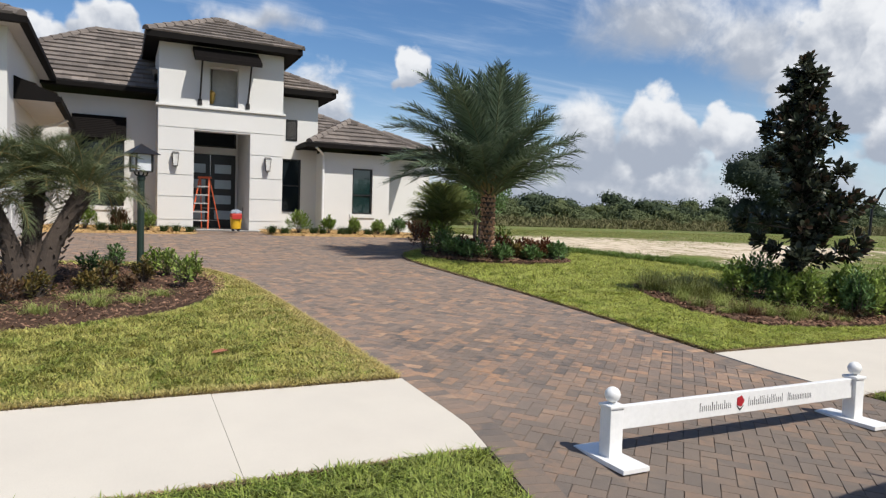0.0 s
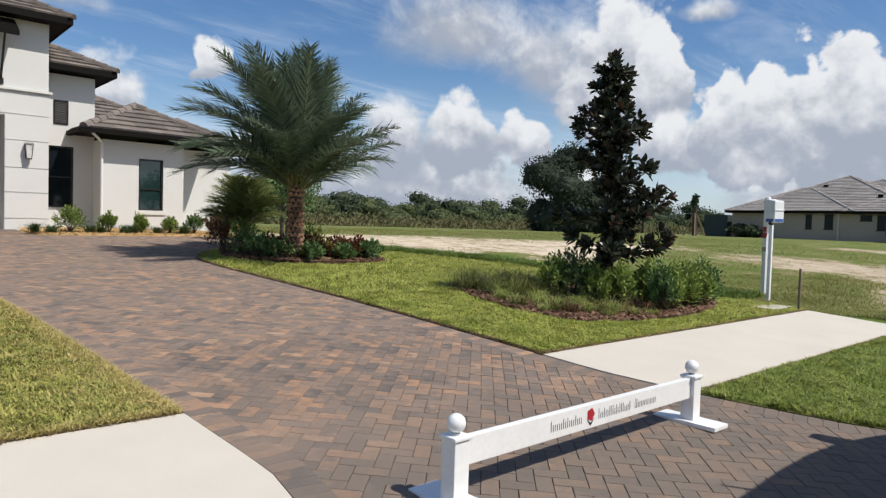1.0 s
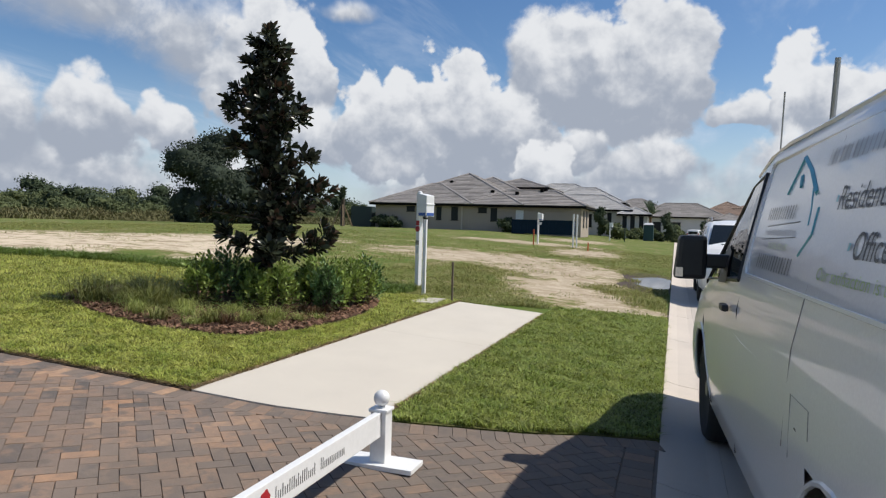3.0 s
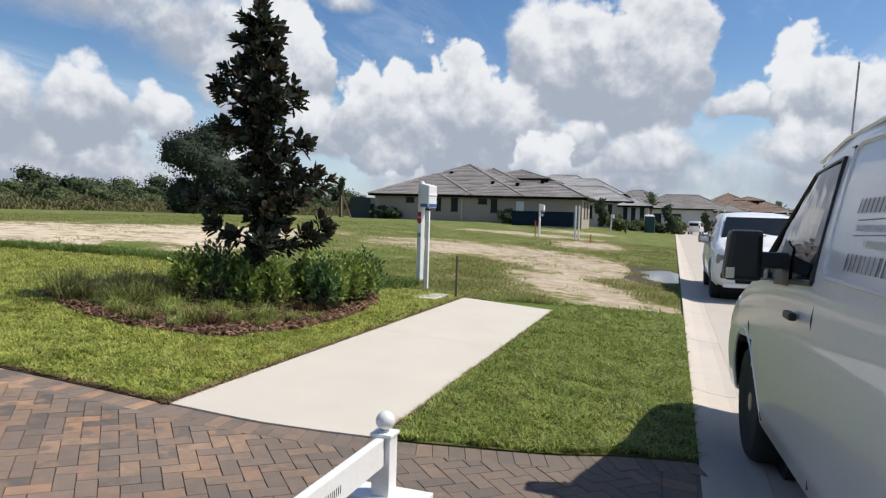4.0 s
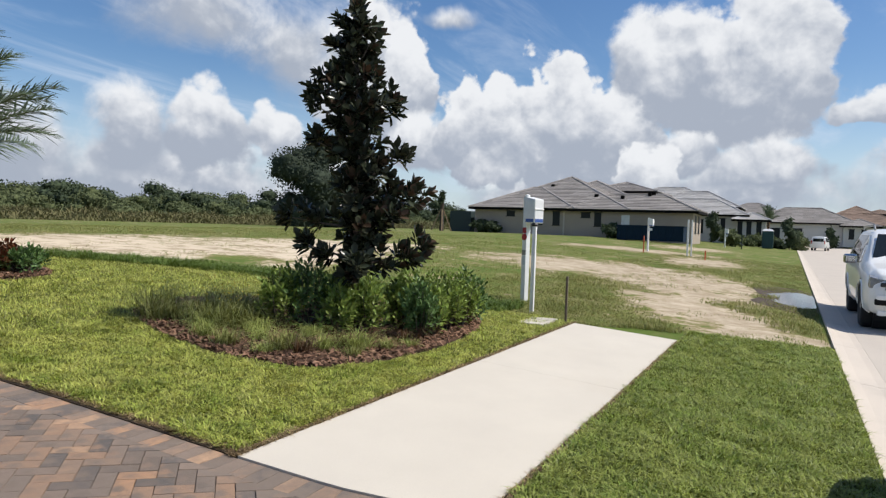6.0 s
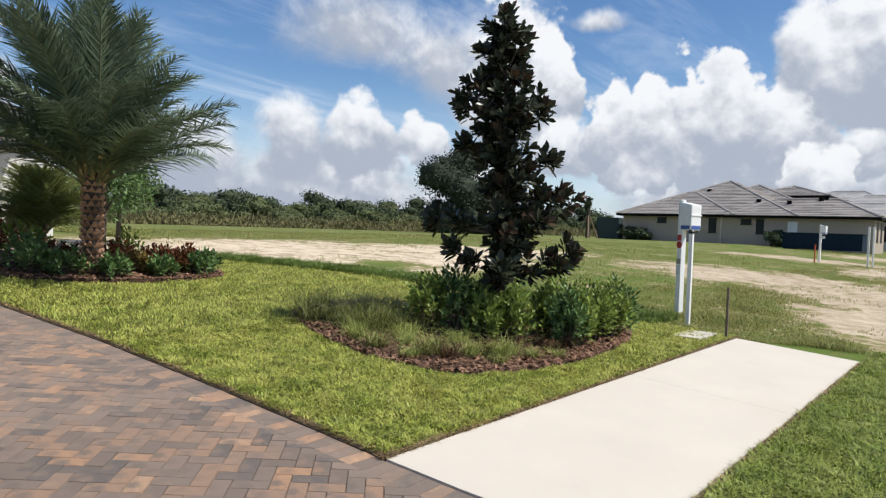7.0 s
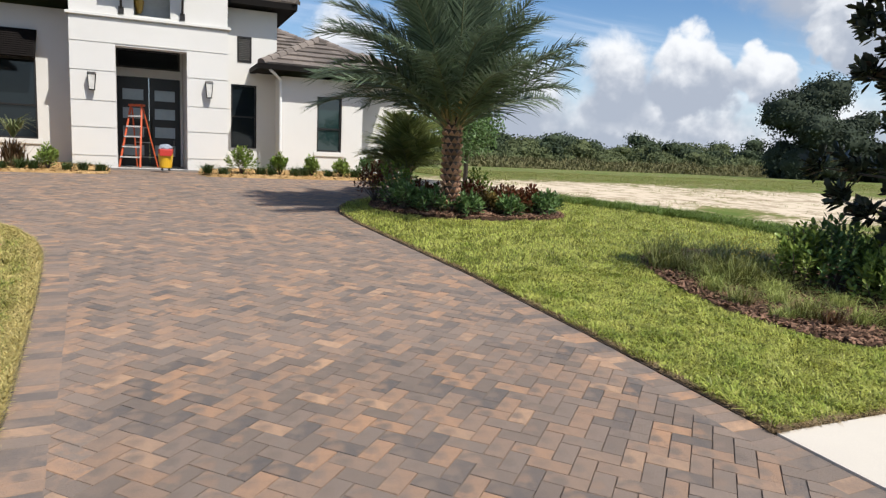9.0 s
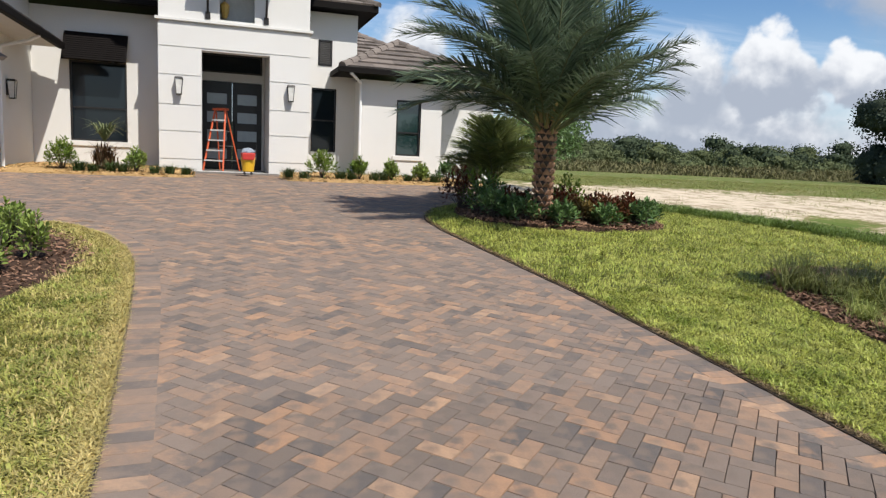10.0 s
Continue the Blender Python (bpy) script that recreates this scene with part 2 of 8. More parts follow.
TILE = material("grey_brown_roof_tile", (0.205, 0.172, 0.147), 0.8, per="island", per_amount=0.32, second=(0.13, 0.11, 0.097), scale=2.2, fine_scale=25, bump=0.3, bump_scale=30, spec=0.3)
FASCIA = material("dark_fascia", (0.007, 0.006, 0.0055), 0.7, second=(0.010, 0.0085, 0.008), scale=3, spec=0.08)
CONCRETE = material("pale_concrete", (0.602, 0.552, 0.468), 0.85, second=(0.551, 0.504, 0.43), scale=1.6, fine_scale=140, bump=0.15, bump_scale=160, spec=0.25, stain=(0.52, 0.465, 0.385), stain_scale=0.9)
ROAD = material("light_concrete_road", (0.53, 0.47, 0.40), 0.85, second=(0.48, 0.425, 0.365), scale=0.8, fine_scale=120, bump=0.2, bump_scale=120, spec=0.25, stain=(0.38, 0.345, 0.305), stain_scale=0.5)
SAND_JOINT = material("joint_sand", (0.24, 0.195, 0.155), 0.95, second=(0.18, 0.145, 0.115), scale=12, bump=0.3)
SOIL = material("damp_soil", (0.052, 0.035, 0.023), 0.95, second=(0.085, 0.06, 0.04), scale=6, bump=0.6, bump_scale=40)
LAWN_BASE = material("lawn_thatch", (0.085, 0.105, 0.024), 0.95, second=(0.125, 0.115, 0.045), scale=7, fine_scale=70, bump=0.8, bump_scale=70, spec=0.1)
BLADE = leafy("lawn_blade", (0.235, 0.318, 0.05), (0.51, 0.505, 0.14), 0.42, 0.38, 0.78)
MULCH = material("brown_mulch", (0.085, 0.053, 0.037), 0.95, second=(0.05, 0.03, 0.021), scale=20, bump=1.0, bump_scale=50, spec=0.1)
CHIP = material("bark_chip", (0.235, 0.145, 0.098), 0.9, per="island", per_amount=0.75, second=(0.15, 0.078, 0.05), scale=12, spec=0.1)
PALM_LEAF = leafy("palm_leaflet", (0.085, 0.125, 0.07), (0.15, 0.195, 0.125), 0.3, 0.25, 0.5)
PALM_STALK = material("palm_stalk", (0.28, 0.20, 0.07), 0.6, second=(0.18, 0.15, 0.05), scale=6)
PALM_RIB = material("green_palm_rib", (0.13, 0.14, 0.06), 0.6, second=(0.10, 0.11, 0.05), scale=6)
PALM_BARK = material("palm_bark", (0.47, 0.27, 0.165), 0.9, per="island", per_amount=0.5, second=(0.30, 0.165, 0.095), scale=10, bump=0.8, bump_scale=60)
MAG_LEAF = leafy("magnolia_leaf", (0.030, 0.043, 0.025), (0.048, 0.050, 0.034), 0.25, 0.08, 0.55)
MAG_BROWN = leafy("magnolia_leaf_brown", (0.085, 0.048, 0.029), (0.05, 0.034, 0.022), 0.45, 0.08, 0.45)
BARK = material("grey_bark", (0.12, 0.095, 0.075), 0.9, second=(0.07, 0.055, 0.045), scale=14, bump=0.8, bump_scale=50)
SHRUB = leafy("shrub_leaf", (0.155, 0.232, 0.047), (0.255, 0.315, 0.08), 0.36, 0.22, 0.65)
SHRUB_DARK = leafy("dark_shrub_leaf", (0.095, 0.165, 0.052), (0.11, 0.18, 0.06), 0.35, 0.15, 0.4)
SHRUB_RED = leafy("red_croton_leaf", (0.16, 0.04, 0.02), (0.09, 0.05, 0.02), 0.4, 0.2, 0.5)
SHRUB_YEL = leafy("yellow_green_leaf", (0.20, 0.25, 0.04), (0.11, 0.18, 0.03), 0.4, 0.25, 0.4)
TUFT = leafy("ornamental_grass", (0.25, 0.33, 0.085), (0.36, 0.38, 0.12), 0.5, 0.25, 0.4)
WOODS = leafy("far_leaf", (0.046, 0.066, 0.036), (0.062, 0.082, 0.044), 0.9, 0.15, 0.18)
WOODS_PALE = leafy("far_bush_leaf", (0.135, 0.16, 0.07), (0.105, 0.125, 0.058), 0.9, 0.2, 0.22)
REED = leafy("tall_weed", (0.13, 0.14, 0.055), (0.175, 0.155, 0.075), 0.9, 0.2, 0.25)
WHITE = material("white_gloss_paint", (0.82, 0.82, 0.81), 0.35, second=(0.78, 0.78, 0.77), scale=4, fine_scale=30)
CAR_WHITE = material("white_car_paint", (0.88, 0.88, 0.86), 0.35, second=(0.865, 0.865, 0.845), scale=1.5, coat=0.6)
BLACK_PLASTIC = material("black_plastic", (0.012, 0.012, 0.013), 0.45, second=(0.02, 0.02, 0.02), scale=10)
RUBBER = material("tyre_rubber", (0.016, 0.016, 0.016), 0.85, second=(0.025, 0.024, 0.023), scale=20)
CAR_GLASS = material("car_glass", (0.012, 0.017, 0.019), 0.03, second=(0.010, 0.014, 0.016), spec=0.5)
CHROME = material("chrome", (0.6, 0.6, 0.6), 0.15, 1.0, second=(0.5, 0.5, 0.5))
STEEL = material("grey_steel", (0.35, 0.35, 0.35), 0.4, 0.9, second=(0.28, 0.28, 0.28))
GREEN_POST = material("dark_green_post", (0.018, 0.035, 0.024), 0.45, second=(0.012, 0.025, 0.018), scale=6)
ORANGE = material("orange_fibreglass", (0.62, 0.11, 0.035), 0.5, second=(0.52, 0.09, 0.03), scale=6)
YELLOW = material("yellow_plastic", (0.72, 0.42, 0.02), 0.45, second=(0.62, 0.36, 0.02), scale=6)
RED = material("red_plastic", (0.5, 0.035, 0.025), 0.45, second=(0.4, 0.03, 0.02), scale=8)
TAN_WALL = material("tan_stucco", (0.56, 0.49, 0.41), 0.9, second=(0.51, 0.45, 0.38), scale=0.6, bump=0.2)
WINDOW_TEAL = material("teal_reflecting_glass", (0.010, 0.030, 0.030), 0.05, second=(0.012, 0.026, 0.026), spec=0.9)
INK = material("black_lettering", (0.02, 0.02, 0.022), 0.6)


# ---- mesh tools ----
class Geo:
    """Collects vertices and faces for one mesh."""

    def __init__(self):
        self.v, self.f = [], []

    def add(self, verts, faces):
        k = len(self.v)
        self.v.extend(tuple(map(float, p)) for p in verts)
        self.f.extend(tuple(i + k for i in f) for f in faces)
        return self

    def box(self, x0, y0, z0, x1, y1, z1, m=None):
        p = [Vector((x, y, z)) for z in (z0, z1) for y in (y0, y1) for x in (x0, x1)]
        if m:
            p = [m @ q for q in p]
        return self.add(p, ((0, 2, 3, 1), (4, 5, 7, 6), (0, 1, 5, 4), (2, 6, 7, 3), (0, 4, 6, 2), (1, 3, 7, 5)))

    def prism(self, poly, z0, z1, m=None):
        """A polygon in x and y, pulled up from z0 to z1."""
        n = len(poly)
        p = [Vector((x, y, z0)) for x, y in poly] + [Vector((x, y, z1)) for x, y in poly]
        if m:
            p = [m @ q for q in p]
        return self.add(p, [tuple(range(n - 1, -1, -1)), tuple(range(n, 2 * n))] + [(i, (i + 1) % n, n + (i + 1) % n, n + i) for i in range(n)])

    def tube(self, pts, radii, sides=8, caps=True):
        pts = [Vector(p) for p in pts]
        rings, k = [], len(self.v)
        side = None
        for i, p in enumerate(pts):
            d = (pts[min(i + 1, len(pts) - 1)] - pts[max(i - 1, 0)]).normalized()
            if side is None:
                side = d.orthogonal().normalized()
            side = (side - d * side.dot(d)).normalized()
            other = d.cross(side)
            r = radii[i] if hasattr(radii, "__len__") else radii
            for s in range(sides):
                a = 2 * math.pi * s / sides
                rings.append(p + (side * math.cos(a) + other * math.sin(a)) * r)
        faces = []
        for i in range(len(pts) - 1):
            for s in range(sides):
                t = (s + 1) % sides
                faces.append((i * sides + s, i * sides + t, (i + 1) * sides + t, (i + 1) * sides + s))
        if caps:
            faces.append(tuple(range(sides - 1, -1, -1)))
            faces.append(tuple(range((len(pts) - 1) * sides, len(pts) * sides)))
        self.add(rings, faces)
        return self

    def lathe(self, profile, sides=20, centre=(0, 0, 0), m=None):
        """Profile of (radius, z) turned round z."""
        c = Vector(centre)
        p = []
        for r, z in profile:
            for s in range(sides):
                a = 2 * math.pi * s / sides
                p.append(c + Vector((r * math.cos(a), r * math.sin(a), z)))
        if m:
            p = [m @ q for q in p]
        f = []
        for i in range(len(profile) - 1):
            for s in range(sides):
                t = (s + 1) % sides
                f.append((i * sides + s, i * sides + t, (i + 1) * sides + t, (i + 1) * sides + s))
        f.append(tuple(range(sides - 1, -1, -1)))
        f.append(tuple(range((len(profile) - 1) * sides, len(profile) * sides)))
        return self.add(p, f)

    def mesh(self, name, mat, smooth=False, bevel=0.0):
        me = bpy.data.meshes.new(name)
        me.from_pydata(self.v, [], self.f)
        me.materials.append(mat)
        if bevel:
            bm = bmesh.new()
            bm.from_mesh(me)
            sharp = [e for e in bm.edges if len(e.link_faces) == 2 and e.calc_face_angle(0) > 0.6]
            bmesh.ops.bevel(bm, geom=sharp, offset=bevel, segments=2, profile=0.6, affect="EDGES", clamp_overlap=True)
            bm.to_mesh(me)
            bm.free()
        if smooth:
            me.polygons.foreach_set("use_smooth", [True] * len(me.polygons))
        me.update()
        return me


def part(name, geo, mat, parent=None, label="", smooth=False, bevel=0.0, kind=""):
    """Links what a Geo holds as one mesh object, under a thing or a part."""
    ob = new(name, geo if isinstance(geo, bpy.types.Mesh) else geo.mesh(name, mat, smooth, bevel))
    if parent is not None:
        ob.parent = parent
        ob.matrix_parent_inverse = Matrix.Identity(4)
    return tagged(ob, label, kind=kind)


def thing(name, label, category, m=None, group="", kind=""):
    ob = new(name)
    ob.empty_display_size = 0.2
    if m is not None:
        ob.matrix_world = m
    return tagged(ob, label, category, group, kind)


def bulk(name, verts, faces, mat, parent=None, label="", category="", kind="stuff", smooth=False):
    """A large joined mesh from arrays."""
    me = bpy.data.meshes.new(name)
    verts, faces = np.asarray(verts, dtype=np.float32), np.asarray(faces, dtype=np.int32)
    me.vertices.add(len(verts))
    me.vertices.foreach_set("co", verts.ravel())
    n, k = faces.shape
    me.loops.add(n * k)
    me.loops.foreach_set("vertex_index", faces.ravel())
    me.polygons.add(n)
    me.polygons.foreach_set("loop_start", np.arange(0, n * k, k, dtype=np.int32))
    me.polygons.foreach_set("loop_total", np.full(n, k, dtype=np.int32))
    if smooth:
        me.polygons.foreach_set("use_smooth", np.ones(n, dtype=bool))
    me.materials.append(mat)
    me.update(calc_edges=True)
    me.validate()
    ob = new(name, me)
    if parent is not None:
        ob.parent = parent
    return tagged(ob, label, category, "", kind)


def strip(name, ys, left, right, lift, mat, label, category, thick=0.06, cols=1):
    """A sheet between two edges given as functions of y, lying on the land."""
    g = Geo()
    rows = []
    for y in ys:
        a, b = left(y), right(y)
        rows.append([(a + (b - a) * i / cols, y, land(y) + lift) for i in range(cols + 1)])
    n = cols + 1
    top = [p for r in rows for p in r]
    low = [(x, y, z - thick) for x, y, z in top]
    N = len(top)
    f = []
    for j in range(len(rows) - 1):
        for i in range(cols):
            k = j * n + i
            f.append((k, k + 1, k + n + 1, k + n))
        for k, flip in ((j * n, True), (j * n + cols, False)):
            q = (k, k + n, N + k + n, N + k)
            f.append(q if flip else q[::-1])
    for k0, flip in ((0, False), ((len(rows) - 1) * n, True)):
        for i in range(cols):
            q = (k0 + i, N + k0 + i, N + k0 + i + 1, k0 + i + 1)
            f.append(q[::-1] if flip else q)
    g.add(top + low, f)
    ob = part(name, g, mat, kind="structure")
    return tagged(ob, label, category)


def along(pts):
    """x as a function of y through some points."""
    ys, xs = [p[1] for p in pts], [p[0] for p in pts]
    return lambda y: float(np.interp(y, ys, xs))


def span(a, b, step):
    n = max(2, int(round((b - a) / step)) + 1)
    return list(np.linspace(a, b, n))


# ---- ground, road, walks, drive ----
DRIVE_L = along([(1.55, 1.44), (1.93, 1.9), (2.11, 2.3), (2.24, 2.775), (2.30, 3.08), (2.35, 3.42), (2.41, 3.8), (2.395, 4.21), (2.36, 4.9), (2.305, 5.6), (2.27, 6.4), (2.20, 7.5), (2.13, 8.5), (2.06, 9.3), (1.99, 9.9), (1.85, 10.55), (1.58, 11.2), (1.21, 11.75), (0.66, 12.22), (-0.4, 12.45), (-6.0, 12.5), (-6.0, 15.95), (-1.8, 15.96), (-1.8, 18.9)])
DRIVE_R = along([(6.85, 1.44), (6.7, 1.9), (6.45, 2.34), (6.33, 2.7), (6.16, 3.2), (6.02, 3.75), (5.93, 4.2), (5.9, 4.88), (5.9, 6.6), (5.85, 8.5), (5.72, 10.2), (5.6, 11.8), (5.62, 12.6), (5.75, 13.2), (5.95, 13.75), (6.25, 14.3), (6.75, 14.85), (7.4, 15.3), (8.3, 15.7), (9.4, 16.0), (9.4, 18.9)])
WALK_A, WALK_B = 3.42, 4.88

gx = np.concatenate([[-3000, -1200, -500, -250, -120, -60], np.arange(-40, 90.1, 0.8), [100, 130, 180, 300, 600, 1400, 3000]])
gy = np.concatenate([[-3000, -1000, -300, -100, -40, -16, -7.0, -6.6], [0.9, 1.02, 1.2, 1.35, 1.45], np.arange(2, 60.1, 0.8), [64, 70, 80, 95, 120, 200, 500, 1200, 3000]])
GX, GY = np.meshgrid(gx, gy)
GZ = np.interp(GY, LAND_Y, LAND_Z) - 0.035
GZ[(GY < 1.3) & (GY > -7)] -= 0.25
GZ[GY < -7] = -0.2
nx, ny = len(gx), len(gy)
idx = np.arange(nx * ny).reshape(ny, nx)
gf = np.stack([idx[:-1, :-1], idx[:-1, 1:], idx[1:, 1:], idx[1:, :-1]], -1).reshape(-1, 4)
FIELD = bpy.data.materials.new("field_grass_and_sand")
ground = bulk("ground", np.stack([GX, GY, GZ], -1).reshape(-1, 3), gf, FIELD, label="open field of rough grass with bare pale sand patches", category="ground", kind="structure", smooth=True)
# bare sand: patches (x, y, rx, ry, turn) with ragged edges
SAND = [(15.0, 18.2, 6.5, 4.4, -12), (21, 17.0, 7, 2.8, -8), (13.4, 13.6, 2.4, 2.8, 20), (17.0, 13.8, 4.0, 2.0, 15), (26.0, 8.2, 4.2, 4.6, -20), (23.6, 4.7, 5.8, 2.2, 8), (16.8, 3.5, 4.6, 1.3, 26), (45.5, 10.5, 3.2, 5.0, 0), (38, 6.0, 5.0, 2.0, 0), (60, 9, 5, 3, 0)]
sand = np.zeros(GX.shape)
for sx, sy, rx, ry, a in SAND:
    c, s = math.cos(radians(a)), math.sin(radians(a))
    u, v = ((GX - sx) * c + (GY - sy) * s) / rx, (-(GX - sx) * s + (GY - sy) * c) / ry
    sand = np.maximum(sand, np.clip(1.35 - np.sqrt(u * u + v * v), 0, 1))
for sx, sy, rx, ry, a in ((15.0, 13.6, 1.5, 1.0, 30),):
    sand -= 1.1 * np.clip(1.3 - np.hypot((GX - sx) / rx, (GY - sy) / ry), 0, 1)
sand = np.maximum(sand, 0)
pale = np.zeros(GX.shape)
for sx, sy, rx, ry, a in SAND[:4]:
    pale = np.maximum(pale, np.clip(1.8 - np.hypot((GX - sx) / rx, (GY - sy) / ry), 0, 1))
att = ground.data.attributes.new("pale_sand", "FLOAT", "POINT")
att.data.foreach_set("value", pale.ravel().astype(np.float32))
att = ground.data.attributes.new("bare", "FLOAT", "POINT")
att.data.foreach_set("value", sand.ravel().astype(np.float32))


def field_material(m):
    m.use_nodes = True
    nt = m.node_tree
    b = nt.nodes["Principled BSDF"]
    b.inputs["Roughness"].default_value, b.inputs["Specular IOR Level"].default_value = 0.95, 0.1
    tc = nt.nodes.new("ShaderNodeTexCoord").outputs["Object"]

    def nz(s, d=5.0, r=0.6):
        n = nt.nodes.new("ShaderNodeTexNoise")
        n.inputs["Scale"].default_value, n.inputs["Detail"].default_value, n.inputs["Roughness"].default_value = s, d, r
        nt.links.new(tc, n.inputs["Vector"])
        return n.outputs["Fac"]

    def rg(v, lo, hi, a=0.0, c=1.0):
        n = nt.nodes.new("ShaderNodeMapRange")
        nt.links.new(v, n.inputs[0])
        for i, x in enumerate((lo, hi, a, c)):
            n.inputs[i + 1].default_value = x
        return n.outputs[0]

    def mx(f, a, c):
        n = nt.nodes.new("ShaderNodeMix")
        n.data_type = "RGBA"
        nt.links.new(f, n.inputs[0])
        for i, v in ((6, a), (7, c)):
            if isinstance(v, tuple):
                n.inputs[i].default_value = (*v, 1)
            else:
                nt.links.new(v, n.inputs[i])
        return n.outputs[2]

    def mt(op, a, c):
        n = nt.nodes.new("ShaderNodeMath")
        n.operation = op
        for i, v in enumerate((a, c)):
            if isinstance(v, float):
                n.inputs[i].default_value = v
            else:
                nt.links.new(v, n.inputs[i])
        return n.outputs[0]

    grass = mx(rg(nz(0.35), 0.35, 0.65), (0.092, 0.138, 0.027), (0.152, 0.178, 0.046))
    grass = mx(rg(nz(0.9, 6, 0.65), 0.52, 0.68, 0, 0.7), grass, (0.21, 0.165, 0.085))
    grass = mx(rg(nz(6.0, 4, 0.7), 0.4, 0.75, 0, 0.6), grass, (0.09, 0.125, 0.025))
    dirt = mx(rg(nz(1.7, 7, 0.7), 0.38, 0.62), (0.52, 0.435, 0.325), (0.34, 0.27, 0.185))
    dirt = mx(rg(nz(5.0, 6, 0.7), 0.46, 0.70, 0, 0.38), dirt, (0.25, 0.21, 0.125))
    pa = nt.nodes.new("ShaderNodeAttribute")
    pa.attribute_name = "pale_sand"
    light = mx(rg(nz(1.5, 9, 0.75), 0.48, 0.60, 0, 0.9), (0.60, 0.505, 0.375), (0.29, 0.225, 0.145))
    dirt = mx(pa.outputs["Fac"], dirt, light)
    a = nt.nodes.new("ShaderNodeAttribute")
    a.attribute_name = "bare"
    ragged = mt("ADD", mt("MULTIPLY", mt("SUBTRACT", nz(0.7, 7, 0.7), 0.5), 3.0), mt("MULTIPLY", mt("SUBTRACT", nz(3.2, 6, 0.75), 0.5), 3.0))
    edge = mt("ADD", a.outputs["Fac"], ragged)
    dry = mx(rg(edge, 0.08, 0.42), grass, (0.235, 0.20, 0.092))
    nt.links.new(mx(rg(edge, 0.40, 0.66), dry, dirt), b.inputs["Base Color"])
    bn = nt.nodes.new("ShaderNodeBump")
    bn.inputs["Strength"].default_value, bn.inputs["Distance"].default_value = 0.5, 0.03
    nt.links.new(nz(9.0, 5, 0.7), bn.inputs["Height"])
    nt.links.new(bn.outputs[0], b.inputs["Normal"])


field_material(FIELD)

KERB = material("kerb_concrete", (0.585, 0.515, 0.435), 0.85, second=(0.535, 0.47, 0.40), scale=0.9, fine_scale=120, bump=0.2, bump_scale=120, spec=0.25, stain=(0.38, 0.345, 0.30), stain_scale=0.7)
road = part("road", Geo().box(-400, -6.6, -0.5, 700, 1.02, -0.272), ROAD, kind="structure")
tagged(road, "pale concrete residential street", "road")
g = Geo()
prof = [(1.022, -0.2725), (1.12, -0.274), (1.30, -0.25), (1.44, -0.215), (1.44, -0.45), (1.022, -0.45)]
for i in range(120):
    x0, x1 = -60 + i * 3.0, -60 + i * 3.0 + 2.99
    k = len(prof)
    g.add([(x0, y, z) for y, z in prof] + [(x1, y, z) for y, z in prof], [tuple(range(k)), tuple(range(2 * k - 1, k - 1, -1))] + [(j, k + j, k + (j + 1) % k, (j + 1) % k) for j in range(k)])
kerb = part("kerb", g, KERB, kind="structure")
tagged(kerb, "low rolled concrete kerb and gutter along the street", "kerb")

for nm, x0, x1, ed, flip in (("pavement_west", -14, None, DRIVE_L, False), ("pavement_east", None, 12.75, DRIVE_R, True)):
    slab = thing(nm, "pale broom-finished concrete footpath with control joints", "footpath", kind="structure")
    cuts = [-14 + 1.48 * i for i in range(0, 10)] + [None] if not flip else [None, 9.32, 12.75]
    if not flip:
        cuts = [0.86 - 1.48 * i for i in range(10, -1, -1)] + [None]
    for a, b in zip(cuts[:-1], cuts[1:]):
        ys = span(WALK_A, WALK_B, 0.18)
        gg = Geo()
        lo = [(ed(y) + 0.005 if a is None else a + 0.0015, y) for y in ys]
        hi = [(ed(y) - 0.005 if b is None else b - 0.0015, y) for y in ys]
        top = [(x, y, land(y) + 0.025) for x, y in lo + hi]
        n = len(ys)
        low = [(x, y, z - 0.1) for x, y, z in top]
        f = [(i, n + i, n + i + 1, i + 1) for i in range(n - 1)] + [(i + 1, 2 * n + i + 1, 2 * n + i, i) for i in range(n - 1)] + [(n + i, 3 * n + i, 3 * n + i + 1, n + i + 1) for i in range(n - 1)]
        f += [(0, 2 * n, 3 * n, n), (n - 1, 2 * n - 1, 4 * n - 1, 3 * n - 1)]
        gg.add(top + low, f)
        part("slab", gg, CONCRETE, slab)

paving_bed = strip("driveway", span(1.44, 18.9, 0.15), lambda y: DRIVE_L(y), lambda y: DRIVE_R(y), 0.004, SAND_JOINT, "herringbone concrete paver driveway in charcoal, tan and terracotta", "driveway", cols=1)

# lawns
EAST_EDGE = along([(14.2, 1.45), (13.6, 4.0), (12.9, 5.0), (12.9, 8), (12.6, 11), (11.9, 13), (11.0, 15), (9.6, 16.2)])
strip("lawn_west", span(WALK_B, 12.45, 0.2), lambda y: -12.0, lambda y: DRIVE_L(y) - 0.03, 0.015, LAWN_BASE, "mown lawn with some straw-coloured blades beside the driveway", "lawn")
strip("lawn_east", span(WALK_B, 16.0, 0.2), lambda y: DRIVE_R(y) + 0.04, EAST_EDGE, 0.015, LAWN_BASE, "bright green mown lawn beside the driveway", "lawn")
strip("verge_west", span(1.442, WALK_A, 0.2), lambda y: -14.0, lambda y: DRIVE_L(y) - 0.03, 0.015, LAWN_BASE, "green grass strip between street and footpath", "lawn")
strip("verge_east", span(1.442, WALK_A, 0.2), lambda y: DRIVE_R(y) + 0.03, EAST_EDGE, 0.015, LAWN_BASE, "green grass strip between street and footpath", "lawn")

